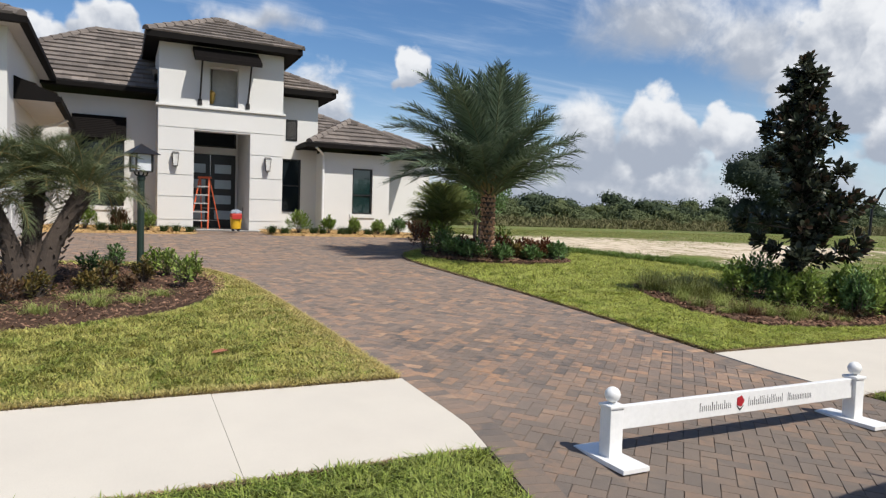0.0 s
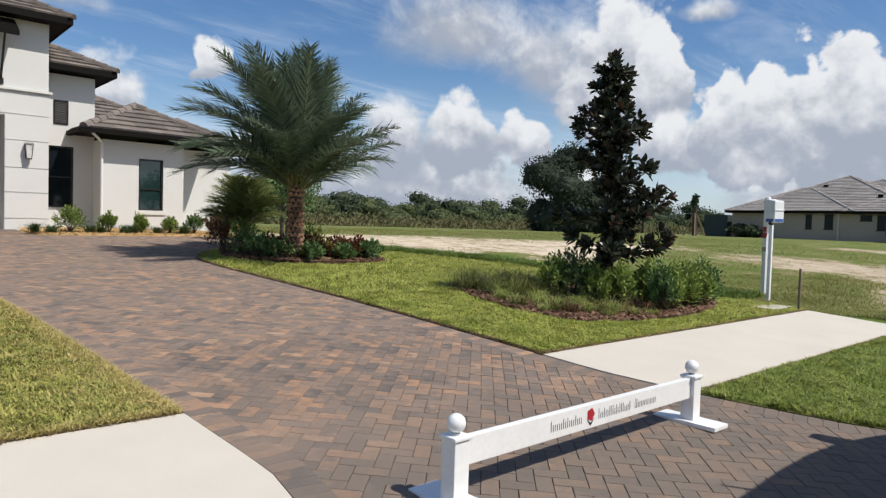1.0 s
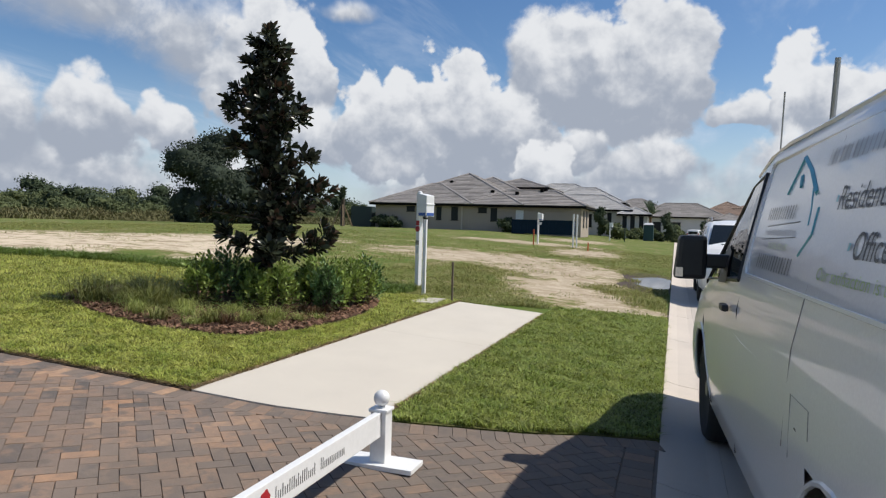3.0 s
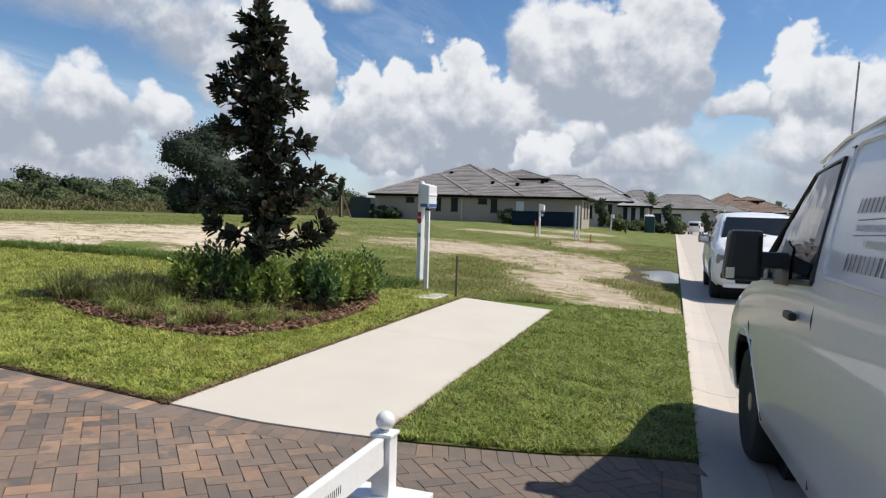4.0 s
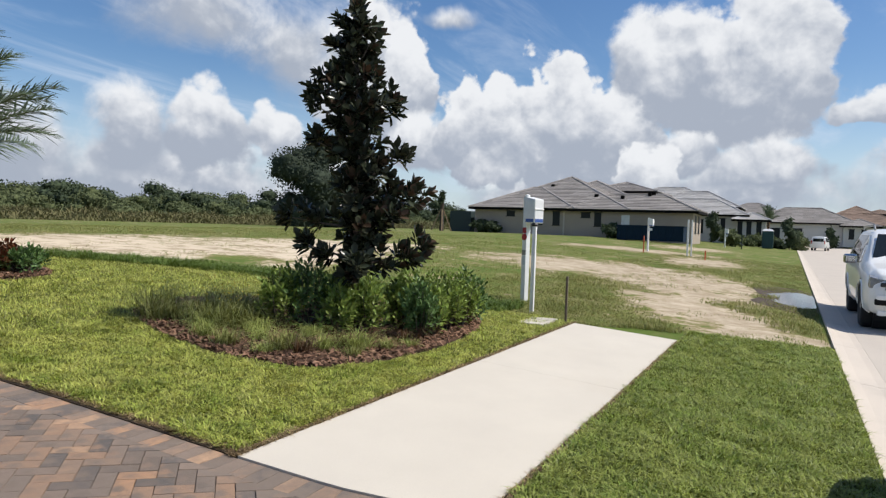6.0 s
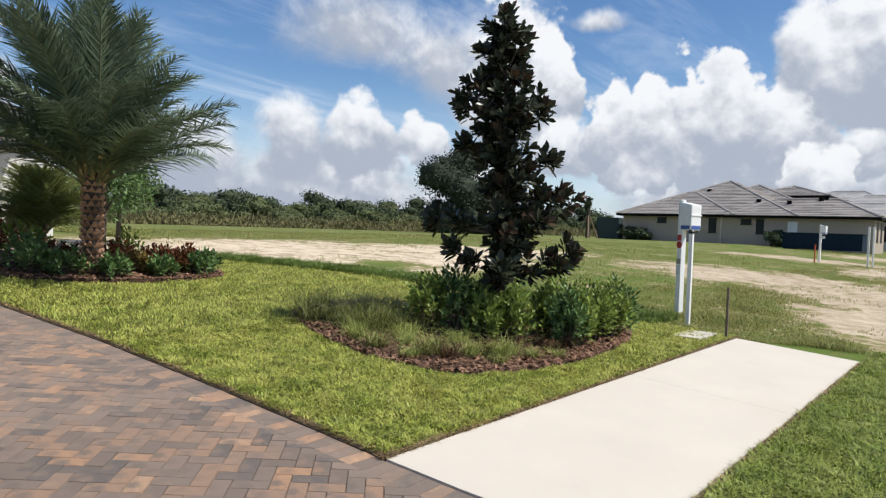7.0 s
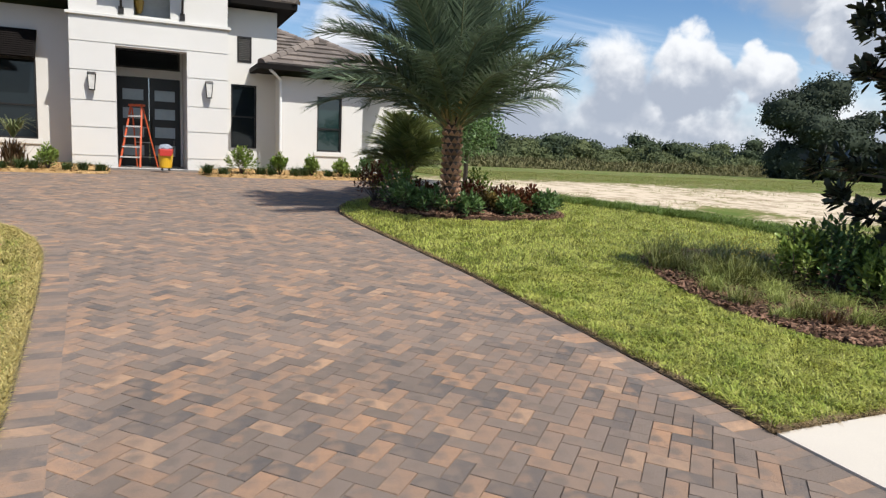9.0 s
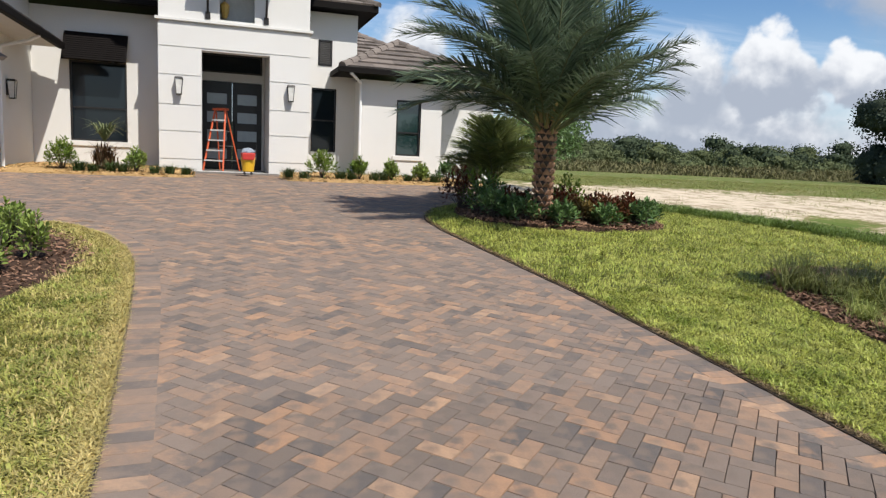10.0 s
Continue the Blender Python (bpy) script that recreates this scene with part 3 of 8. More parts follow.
# bare soil rim where the turf is cut back from the pavers
for nm_, fa, fb in (("soil_edge_east", lambda y: DRIVE_R(y) + 0.004, lambda y: DRIVE_R(y) + 0.039), ("soil_edge_west", lambda y: DRIVE_L(y) - 0.03, lambda y: DRIVE_L(y) - 0.004)):
    strip(nm_, span(WALK_B + 0.01, 16.0, 0.15), fa, fb, 0.019, SOIL if nm_ == "soil_edge_east" else SAND_JOINT, "dark soil rim between pavers and turf", "soil", thick=0.05)


# ---- the house ----
def holed(g, x0, x1, z0, z1, y0, y1, holes=()):
    """A wall slab between two y planes, with rectangular openings (x0, x1, z0, z1)."""
    xs = sorted({x0, x1, *[v for h in holes for v in h[:2]]})
    zs = sorted({z0, z1, *[v for h in holes for v in h[2:]]})

    def solid(i, k):
        if not (0 <= i < len(xs) - 1 and 0 <= k < len(zs) - 1):
            return False
        return not any(h[0] <= xs[i] and xs[i + 1] <= h[1] and h[2] <= zs[k] and zs[k + 1] <= h[3] for h in holes)

    ids, verts, faces = {}, [], []

    def vid(i, j, k):
        if (i, j, k) not in ids:
            ids[i, j, k] = len(verts)
            verts.append((xs[i], (y0, y1)[j], zs[k]))
        return ids[i, j, k]

    for i in range(len(xs) - 1):
        for k in range(len(zs) - 1):
            if not solid(i, k):
                continue
            q = [(i, k), (i + 1, k), (i + 1, k + 1), (i, k + 1)]
            faces.append([vid(a, 0, b) for a, b in q])
            faces.append([vid(a, 1, b) for a, b in q[::-1]])
            for (di, dk), (p, r) in (((0, -1), (0, 1)), ((1, 0), (1, 2)), ((0, 1), (2, 3)), ((-1, 0), (3, 0))):
                if not solid(i + di, k + dk):
                    faces.append([vid(q[r][0], 0, q[r][1]), vid(q[p][0], 0, q[p][1]), vid(q[p][0], 1, q[p][1]), vid(q[r][0], 1, q[r][1])])
    return g.add(verts, faces)


def slope_tiles(g, a, b, c, d, row=0.34, wide=0.42, proud=0.055):
    """Flat tiles in courses on the slope with eave a-b and upper edge d-c (d above a); c and d may be one point."""
    a, b, c, d = map(Vector, (a, b, c, d))
    rise = ((c + d) / 2 - (a + b) / 2)
    nrm = (b - a).cross(rise).normalized()
    if nrm.z < 0:
        nrm = -nrm
    along_eave = (b - a).normalized()
    s_dir = nrm.cross(along_eave)
    if s_dir.z < 0:
        s_dir = -s_dir
    length = (d - a).dot(s_dir)
    n = max(2, int(length / row))
    rng = random.Random(7)
    for i in range(n):
        s0, s1 = i / n, (i + 1) / n
        l0, r0 = a.lerp(d, s0), b.lerp(c, s0)
        l1, r1 = a.lerp(d, s1), b.lerp(c, s1)
        w0 = (r0 - l0).length
        if w0 < 0.05:
            continue
        k = max(1, int(w0 / wide))
        shift = 0.5 * (i % 2) / k
        cuts = sorted({0.0, 1.0, *[min(1, max(0, j / k + shift)) for j in range(k + 1)]})
        lo_l, lo_r = (l0 - a).dot(along_eave), (r0 - a).dot(along_eave)
        hi_l, hi_r = (l1 - a).dot(along_eave), (r1 - a).dot(along_eave)
        for u, v in zip(cuts[:-1], cuts[1:]):
            if v - u < 1e-4:
                continue
            eu, ev = lo_l + (lo_r - lo_l) * u, lo_l + (lo_r - lo_l) * v
            tu, tv = min(max(eu, hi_l), hi_r), min(max(ev, hi_l), hi_r)
            lift = nrm * (proud + rng.uniform(-0.006, 0.006))
            base0, base1 = a + s_dir * (s0 * length), a + s_dir * (s1 * length)
            p = [base0 + along_eave * (eu + 0.004) + lift, base0 + along_eave * (ev - 0.004) + lift, base1 + along_eave * tv + nrm * 0.004, base1 + along_eave * tu + nrm * 0.004,
                 base0 + along_eave * (eu + 0.004), base0 + along_eave * (ev - 0.004)]
            g.add(p, [(0, 1, 2, 3), (4, 5, 1, 0)] if tv - tu > 1e-4 else [(0, 1, 2), (4, 5, 1, 0)])


def ridge_caps(g, a, b, size=0.13, step=0.36):
    a, b = Vector(a), Vector(b)
    n = max(1, int((b - a).length / step))
    d = (b - a).normalized()
    side = d.cross(Vector((0, 0, 1))).normalized()
    upv = side.cross(d)
    for i in range(n):
        p, q = a.lerp(b, i / n), a.lerp(b, min(1, (i + 1.12) / n))
        sec = [(-size, -0.03), (-size * 0.7, 0.06), (0, 0.10), (size * 0.7, 0.06), (size, -0.03)]
        v = [p + side * x + upv * (z + 0.03) for x, z in sec] + [q + side * x * 0.86 + upv * (z + 0.005) for x, z in sec]
        g.add(v, [(j, j + 1, j + 6, j + 5) for j in range(4)] + [(4, 3, 2, 1, 0)])


def hip_roof(parent, x0, y0, x1, y1, z, pitch, tile, depth=0.24, gutter=True, label="", soffit=None):
    """A hip roof over a rectangle of eaves, with fascia, soffit, gutter, tiles and ridge caps."""
    w, d = x1 - x0, y1 - y0
    h = min(w, d) / 2
    top = z + h * pitch
    if w >= d:
        r0, r1 = Vector((x0 + h, y0 + h, top)), Vector((x1 - h, y0 + h, top))
        south, north, west, east = (r0, r1), (r1, r0), (r0, r0), (r1, r1)
    else:
        r0, r1 = Vector((x0 + h, y0 + h, top)), Vector((x0 + h, y1 - h, top))
        south, north, west, east = (r0, r0), (r1, r1), (r1, r0), (r0, r1)
    A, B, C, D = Vector((x0, y0, z)), Vector((x1, y0, z)), Vector((x1, y1, z)), Vector((x0, y1, z))
    deck = Geo()
    for a, b, (u, v) in ((A, B, south), (B, C, east), (C, D, north), (D, A, west)):
        deck.add([a, b, v, u] if (u - v).length > 1e-3 else [a, b, u], [(0, 1, 2, 3)] if (u - v).length > 1e-3 else [(0, 1, 2)])
    roof = part("roof", deck, tile, parent, label)
    g = Geo()
    for a, b, (u, v) in ((A, B, south), (B, C, east), (C, D, north), (D, A, west)):
        slope_tiles(g, a, b, v, u)
    part("roof_tiles", g, tile, roof, kind="stuff")
    g = Geo()
    ends = [(A, r0), (B, r1 if w >= d else r0), (C, r1), (D, r0 if w >= d else r1)]
    for a, r in ends:
        ridge_caps(g, a, r)
    if (r1 - r0).length > 0.3:
        ridge_caps(g, r0, r1)
    part("ridge", g, tile, roof, kind="stuff")
    g = Geo()
    t = 0.04
    g.box(x0, y0, z - depth, x1, y0 + t, z - 0.005).box(x0, y1 - t, z - depth, x1, y1, z - 0.005)
    g.box(x0, y0 + t, z - depth, x0 + t, y1 - t, z - 0.005).box(x1 - t, y0 + t, z - depth, x1, y1 - t, z - 0.005)
    part("fascia", g, FASCIA, roof, "dark bronze fascia")
    part("soffit", Geo().box(x0 + t, y0 + t, z - depth + 0.02, x1 - t, y1 - t, z - depth + 0.05), soffit or FASCIA, roof, "soffit boards")
    if gutter:
        sec = [(0.0, -0.15), (0.11, -0.15), (0.11, -0.02), (0.095, -0.02), (0.095, -0.135), (0.0, -0.135)]
        for p, q, out in ((A, B, Vector((0, -1, 0))), (D, A, Vector((-1, 0, 0))), (B, C, Vector((1, 0, 0)))):
            run = (q - p).normalized() * (0.11 if out.y else 0.0)
            v = [e + out * (o + 0.003) + Vector((0, 0, h2)) for e in (p - run, q + run) for o, h2 in sec]
            part("gutter", Geo().add(v, [tuple(range(6)), tuple(range(11, 5, -1))] + [(i, 6 + i, 6 + (i + 1) % 6, (i + 1) % 6) for i in range(6)]), FASCIA, roof, "dark metal gutter")
    return roof


def window(parent, x0, x1, z0, z1, y, glass, sill=True, bars=(0.5,), upright=()):
    """A dark framed window set 8 cm into a wall whose face is at y."""
    w = part("window", Geo().box(x0, y + 0.10, z0, x1, y + 0.12, z1), glass, parent)
    g = Geo()
    t = 0.045
    for a, b, c, d in ((x0, x1, z0, z0 + t), (x0, x1, z1 - t, z1), (x0, x0 + t, z0 + t, z1 - t), (x1 - t, x1, z0 + t, z1 - t)):
        g.box(a, y + 0.045, c, b, y + 0.098, d)
    for f in bars:
        zz = z0 + (z1 - z0) * f
        g.box(x0 + t, y + 0.055, zz - 0.02, x1 - t, y + 0.098, zz + 0.02)
    for f in upright:
        xx = x0 + (x1 - x0) * f
        g.box(xx - 0.02, y + 0.055, z0 + t, xx + 0.02, y + 0.0978, z1 - t)
    part("frame", g, DARK, w, "dark bronze frame")
    if sill:
        part("sill", Geo().box(x0 - 0.09, y - 0.045, z0 - 0.13, x1 + 0.09, y + 0.044, z0 - 0.002), STUCCO, w, "white stucco sill", bevel=0.008)
    return w


def sconce(m):
    t = thing("wall_lantern", "black metal wall lantern with clear glass on white stucco", "wall lamp", m, group="wall lanterns")
    part("backplate", Geo().box(-0.045, -0.02, -0.14, 0.045, 0.0, 0.12), DARK, t)
    part("hood", Geo().add([(-0.1, -0.2, 0.17), (0.1, -0.2, 0.17), (0.1, -0.021, 0.17), (-0.1, -0.021, 0.17), (-0.085, -0.185, 0.215), (0.085, -0.185, 0.215), (0.085, -0.03, 0.215), (-0.085, -0.03, 0.215)],
                            ((3, 2, 1, 0), (4, 5, 6, 7), (0, 1, 5, 4), (1, 2, 6, 5), (2, 3, 7, 6), (3, 0, 4, 7))), DARK, t)
    g = Geo()
    for sx in (-1, 1):
        for fy in (0, 1):
            top = Vector((sx * 0.088, -0.19 + fy * 0.16, 0.17))
            low = Vector((sx * 0.058, -0.16 + fy * 0.10, -0.2))
            g.tube([low, top], 0.009, 4)
    g.box(-0.066, -0.168, -0.215, 0.066, -0.052, -0.195)
    part("cage", g, DARK, t)
    part("pane", Geo().add([(-0.054, -0.155, -0.19), (0.054, -0.155, -0.19), (0.054, -0.065, -0.19), (-0.054, -0.065, -0.19), (-0.082, -0.182, 0.165), (0.082, -0.182, 0.165), (0.082, -0.038, 0.165), (-0.082, -0.038, 0.165)],
                            ((3, 2, 1, 0), (4, 5, 6, 7), (0, 1, 5, 4), (1, 2, 6, 5), (2, 3, 7, 6), (3, 0, 4, 7))), FROST_CLEAR, t, "pale glass")
    return t


FROST_CLEAR = material("seeded_glass", (0.74, 0.73, 0.70), 0.2, second=(0.5, 0.49, 0.46), spec=0.7)
VENT_SLAT = material("grey_vent_slat", (0.20, 0.195, 0.19), 0.6)
LOUVRE = material("dark_louvre", (0.009, 0.0075, 0.007), 0.75, second=(0.012, 0.010, 0.0095), scale=6, spec=0.06)
GREY_STUCCO = material("grey_interior_plaster", (0.62, 0.62, 0.61), 0.9)
SOFFIT = material("pale_soffit_boards", (0.56, 0.55, 0.53), 0.8, second=(0.50, 0.49, 0.475), scale=3)
FL = 0.80
house = thing("house", "white stucco house with dark trim and grey-brown flat tile roofs", "house")

# entry tower: panels with recessed joints, portal, ledge, upper wall
TY, TX0, TX1 = 21.42, 1.27, 4.93
PX0, PX1, PTOP = 2.27, 3.92, 3.79
joints = [FL - 0.2, 1.09, 1.78, 2.43, 3.15, 3.83, 4.42]
core = holed(Geo(), TX0 + 0.012, TX1 - 0.012, FL - 0.25, 4.44, TY + 0.02, TY + 0.40, [(PX0, PX1, FL, PTOP)])
for xa, xb in ((TX0 + 0.012, TX0 + 0.3), (TX1 - 0.3, TX1 - 0.012)):
    part("wall", Geo().box(xa, TY + 0.401, FL - 0.25, xb, 26.0, 6.28), STUCCO, house)
tower_wall = part("wall", core, STUCCO, house)
for z0, z1 in zip(joints[:-1], joints[1:]):
    for a, b in ((TX0, PX0), (PX1, TX1)) if z1 < 4 else ((TX0, TX1),):
        part("panel", Geo().box(a, TY - 0.003, z0 + 0.012, b, TY + 0.019, z1 - 0.012), STUCCO, tower_wall)
for xa, xb in ((TX0 - 0.002, TX0 + 0.0115), (TX1 - 0.0115, TX1 + 0.002)):
    part("panel", Geo().box(xa, TY + 0.02, FL - 0.19, xb, 25.5, 4.41), STUCCO, tower_wall)
part("ledge", Geo().box(TX0 - 0.07, TY - 0.07, 4.44, TX1 + 0.07, TY + 0.35, 4.51), STUCCO, house, bevel=0.01)
up = holed(Geo(), TX0 + 0.012, TX1 - 0.012, 4.511, 6.3, TY + 0.0, TY + 0.35, [(2.70, 3.54, 4.56, 5.73)])
part("wall", up, STUCCO, house)
# loggia behind the upper opening with its lantern
g = Geo().box(1.6, TY + 0.70, 4.331, 4.6, TY + 0.76, 6.2).box(1.57, TY + 0.401, 4.3, 4.63, TY + 0.76, 4.33).box(1.57, TY + 0.401, 6.2, 4.63, TY + 0.76, 6.24)
part("loggia", g, GREY_STUCCO, house)
pend = thing("pendant_lantern", "small brass pendant lantern behind the upper opening", "pendant lamp", pose(2.82, TY + 0.55, 4.86))
part("rod", Geo().tube([(0, 0, 0.26), (0, 0, 1.34)], 0.012, 6), DARK, pend)
part("shade", Geo().lathe([(0.05, -0.16), (0.10, 0.0), (0.12, 0.16), (0.10, 0.2), (0.02, 0.26)], 8), material("warm_brass_glass", (0.75, 0.45, 0.10), 0.3, second=(0.6, 0.36, 0.08)), pend)
# sun awning with two stays
aw = part("awning", Geo().add([(2.2, TY - 0.72, 5.72), (4.12, TY - 0.72, 5.72), (4.12, TY, 6.14), (2.2, TY, 6.14), (2.2, TY - 0.72, 5.86), (4.12, TY - 0.72, 5.86), (4.12, TY, 6.28), (2.2, TY, 6.28)],
                                ((3, 2, 1, 0), (4, 5, 6, 7), (0, 1, 5, 4), (1, 2, 6, 5), (2, 3, 7, 6), (3, 0, 4, 7))), LOUVRE, house, "dark slatted metal awning", bevel=0.01)
g = Geo()
for i in range(9):
    f = i / 9
    g.box(2.22, TY - 0.70 + f * 0.70, 5.865 + f * 0.408, 4.10, TY - 0.67 + f * 0.70, 5.895 + f * 0.408)
part("slat", g, LOUVRE, aw)
for xx in (2.42, 3.82):
    part("stay", Geo().tube([(xx, TY - 0.02, 4.66), (xx, TY - 0.62, 5.76)], 0.028, 8).box(xx - 0.06, TY - 0.05, 4.55, xx + 0.06, TY - 0.002, 4.72), DARK, aw)
# porch: side walls, ceiling, floor, door wall
g = Geo().box(PX1 + 0.001, TY + 0.401, FL, 4.6, 24.2, 4.25).box(1.6, TY + 0.401, FL, 2.17, 24.2, 4.25).box(2.17, TY + 0.401, 4.12, PX1 + 0.001, 24.2, 4.25)
holed(g, 2.17, PX1 + 0.001, FL, 4.119, 23.87, 24.1, [(2.2, 3.86, FL, 3.30), (2.2, 3.86, 3.53, 4.06)])
part("porch_wall", g, STUCCO, house)
part("porch_floor", Geo().box(2.0, TY - 0.35, FL - 0.25, 4.15, 24.2, FL - 0.001), material("grey_porch_stone", (0.20, 0.185, 0.17), 0.8, second=(0.16, 0.15, 0.14), scale=3, bump=0.2), house)
tr = part("window", Geo().box(2.2, 23.93, 3.53, 3.86, 23.95, 4.06), GLASS, house)
part("frame", holed(Geo(), 2.2, 3.86, 3.53, 4.06, 23.88, 23.928, [(2.25, 3.81, 3.58, 4.01)]), DARK, tr)
for x0, x1, hs in ((2.205, 3.025, 1), (3.035, 3.855, -1)):
    lites = [(x0 + 0.14, x1 - 0.14, zz, zz + 0.30) for zz in (1.10, 1.62, 2.14, 2.66)]
    dr = part("door", holed(Geo(), x0, x1, FL + 0.01, 3.29, 23.89, 23.95, lites), DARK, house, "black front door leaf with four frosted lites")
    for a, b, c, d in lites:
        part("pane", Geo().box(a, 23.915, c, b, 23.925, d), FROST, dr, "frosted glass")
    hx = x1 - 0.06 if hs == 1 else x0 + 0.06
    part("handle", Geo().tube([(hx, 23.84, 1.55), (hx, 23.84, 2.15)], 0.014, 8).box(hx - 0.01, 23.84, 1.6, hx + 0.01, 23.889, 1.63).box(hx - 0.01, 23.84, 2.07, hx + 0.01, 23.889, 2.1), DARK, dr)
hip_roof(house, 0.90, 20.88, 5.38, 25.5, 6.46, 0.50, TILE, 0.17, gutter=False, label="hip roof of grey-brown flat tiles over the tower")

# facade left and right of the tower
FY = 22.85
left = holed(Geo(), -1.798, TX0 + 0.011, FL - 0.3, 4.75, FY, FY + 0.3, [(-0.95, 0.39, 1.44, 3.47)])
part("wall", left, STUCCO, house)
window(house, -0.95, 0.39, 1.44, 3.47, FY, GLASS, bars=(0.42,), upright=())
sh = part("shutter", Geo().add([(-1.03, FY - 0.5, 3.44), (0.44, FY - 0.5, 3.44), (0.44, FY - 0.46, 3.42), (-1.03, FY - 0.46, 3.42), (-1.03, FY - 0.06, 4.16), (0.44, FY - 0.06, 4.16), (0.44, FY - 0.002, 4.14), (-1.03, FY - 0.002, 4.14)],
                                ((3, 2, 1, 0), (4, 5, 6, 7), (0, 1, 5, 4), (1, 2, 6, 5), (2, 3, 7, 6), (3, 0, 4, 7))), LOUVRE, house, "dark louvred awning shutter over the window")
for i in range(13):
    f = (i + 0.5) / 13
    part("slat", Geo().box(-1.0, -0.016, -0.022, 0.41, 0.0, 0.022, pose(0, FY - 0.5 + f * 0.44 - 0.008, 3.44 + f * 0.72, -20)), LOUVRE, sh)
right = holed(Geo(), TX1 - 0.011, 6.43, FL - 0.3, 5.3, FY, FY + 0.3, [(5.16, 5.87, 1.43, 3.22), (5.34, 5.71, 3.85, 4.54)])
part("wall", right, STUCCO, house)
part("wall", Geo().box(6.13, FY + 0.301, FL - 0.3, 6.43, 28, 5.3), STUCCO, house)
window(house, 5.16, 5.87, 1.43, 3.22, FY, GLASS, sill=False, bars=(0.5,))
vent = part("gable_vent", Geo().box(5.34, FY + 0.06, 3.85, 5.71, FY + 0.08, 4.54), DARK, house)
part("frame", holed(Geo(), 5.33, 5.72, 3.84, 4.55, FY - 0.02, FY + 0.05, [(5.37, 5.68, 3.88, 4.51)]), DARK, vent)
for i in range(12):
    part("slat", Geo().box(5.37, -0.004, -0.025, 5.68, 0.004, 0.025, pose(0, FY + 0.02, 3.91 + i * 0.05, 50)), VENT_SLAT, vent)
hip_roof(house, -4.4, 22.25, 4.9, 30.0, 5.02, 0.63, TILE, 0.16, label="hip roof of grey-brown flat tiles")
hip_roof(house, 1.21, 22.3, 6.9, 30.0, 5.50, 0.50, TILE, 0.17, gutter=False, label="hip roof of grey-brown flat tiles")

hip_roof(house, 0.5, 25.6, 9.6, 34.0, 4.5, 0.5, TILE, 0.22, gutter=False, label="rear hip roof of grey-brown flat tiles")

# right wing
RY = 21.87
rw = holed(Geo(), 6.4, 8.75, FL - 0.4, 3.45, RY, RY + 0.3, [(7.41, 8.13, 1.42, 2.97)])
for bx in ((6.4, RY + 0.301, 6.7, FY - 0.002), (8.45, RY + 0.301, 8.75, 22.8), (8.45, 22.801, 10.7, 23.1), (10.4, 23.101, 10.7, 27)):
    part("wall", Geo().box(bx[0], bx[1], FL - 0.4, bx[2], bx[3], 3.45), STUCCO, house)
part("wall", rw, STUCCO, house)
window(house, 7.41, 8.13, 1.42, 2.97, RY, WINDOW_TEAL, bars=(0.42,), upright=())
hip_roof(house, 5.78, 21.42, 9.70, 26.8, 3.70, 0.53, TILE, 0.15, label="hip roof of grey-brown flat tiles over the wing")
hip_roof(house, 7.6, 22.35, 11.1, 27.6, 3.68, 0.48, TILE, 0.16, gutter=False, label="hip roof of grey-brown flat tiles over the set-back wing")
part("downspout", Geo().tube([(6.0, 21.36, 3.54), (6.2, 21.55, 3.42), (6.36, RY - 0.05, 3.34), (6.37, RY - 0.05, 3.1), (6.37, RY - 0.05, FL)], 0.038, 8), TRIM_WHITE, house, "white downspout")

# left wing: tall wall towards the court, with a tiled canopy along it over the garage door
WX = -1.8
for bx in ((WX - 0.3, 16.0, WX, FY - 0.002), (-10, 16.0, WX - 0.301, 16.3), (-10, 16.301, -9.7, FY - 0.002)):
    part("wall", Geo().box(bx[0], bx[1], 0.2, bx[2], bx[3], 4.95), STUCCO, house)
part("wall", Geo().box(-10, FY, 0.2, -1.801, FY + 0.3, 4.75), STUCCO, house)
hip_roof(house, -10.5, 15.5, -1.5, 22.2, 5.08, 0.45, TILE, 0.15, label="hip roof of grey-brown flat tiles over the garage wing", soffit=SOFFIT)
CY0, CY1 = 16.9, 22.2
g = Geo()
slope_tiles(g, (-1.0, CY0, 3.80), (-1.0, CY1, 3.80), (WX, CY1, 4.12), (WX, CY0, 4.12))
canopy = part("canopy", Geo().add([(WX + 0.002, CY0, 3.66), (-1.04, CY0, 3.66), (-1.0, CY0, 3.79), (WX + 0.002, CY0, 4.11), (WX + 0.002, CY1, 3.66), (-1.04, CY1, 3.66), (-1.0, CY1, 3.79), (WX + 0.002, CY1, 4.11)],
                                 ((3, 2, 1, 0), (4, 5, 6, 7), (0, 1, 5, 4), (1, 2, 6, 5), (2, 3, 7, 6), (3, 0, 4, 7))), SOFFIT, house, "narrow tiled canopy over the garage door")
part("roof_tiles", g, TILE, canopy, kind="stuff")
part("end_fascia", Geo().add([(WX + 0.003, CY0 - 0.03, 3.64), (-1.0, CY0 - 0.03, 3.64), (-0.98, CY0 - 0.03, 3.80), (WX + 0.003, CY0 - 0.03, 4.14), (WX + 0.003, CY0 - 0.002, 3.64), (-1.0, CY0 - 0.002, 3.64), (-0.98, CY0 - 0.002, 3.80), (WX + 0.003, CY0 - 0.002, 4.14)], ((3, 2, 1, 0), (4, 5, 6, 7), (0, 1, 5, 4), (1, 2, 6, 5), (2, 3, 7, 6), (3, 0, 4, 7))), FASCIA, canopy)
part("gutter", Geo().box(-1.035, CY0, 3.63, -0.90, CY1, 3.775), FASCIA, canopy, "dark metal gutter", bevel=0.02)
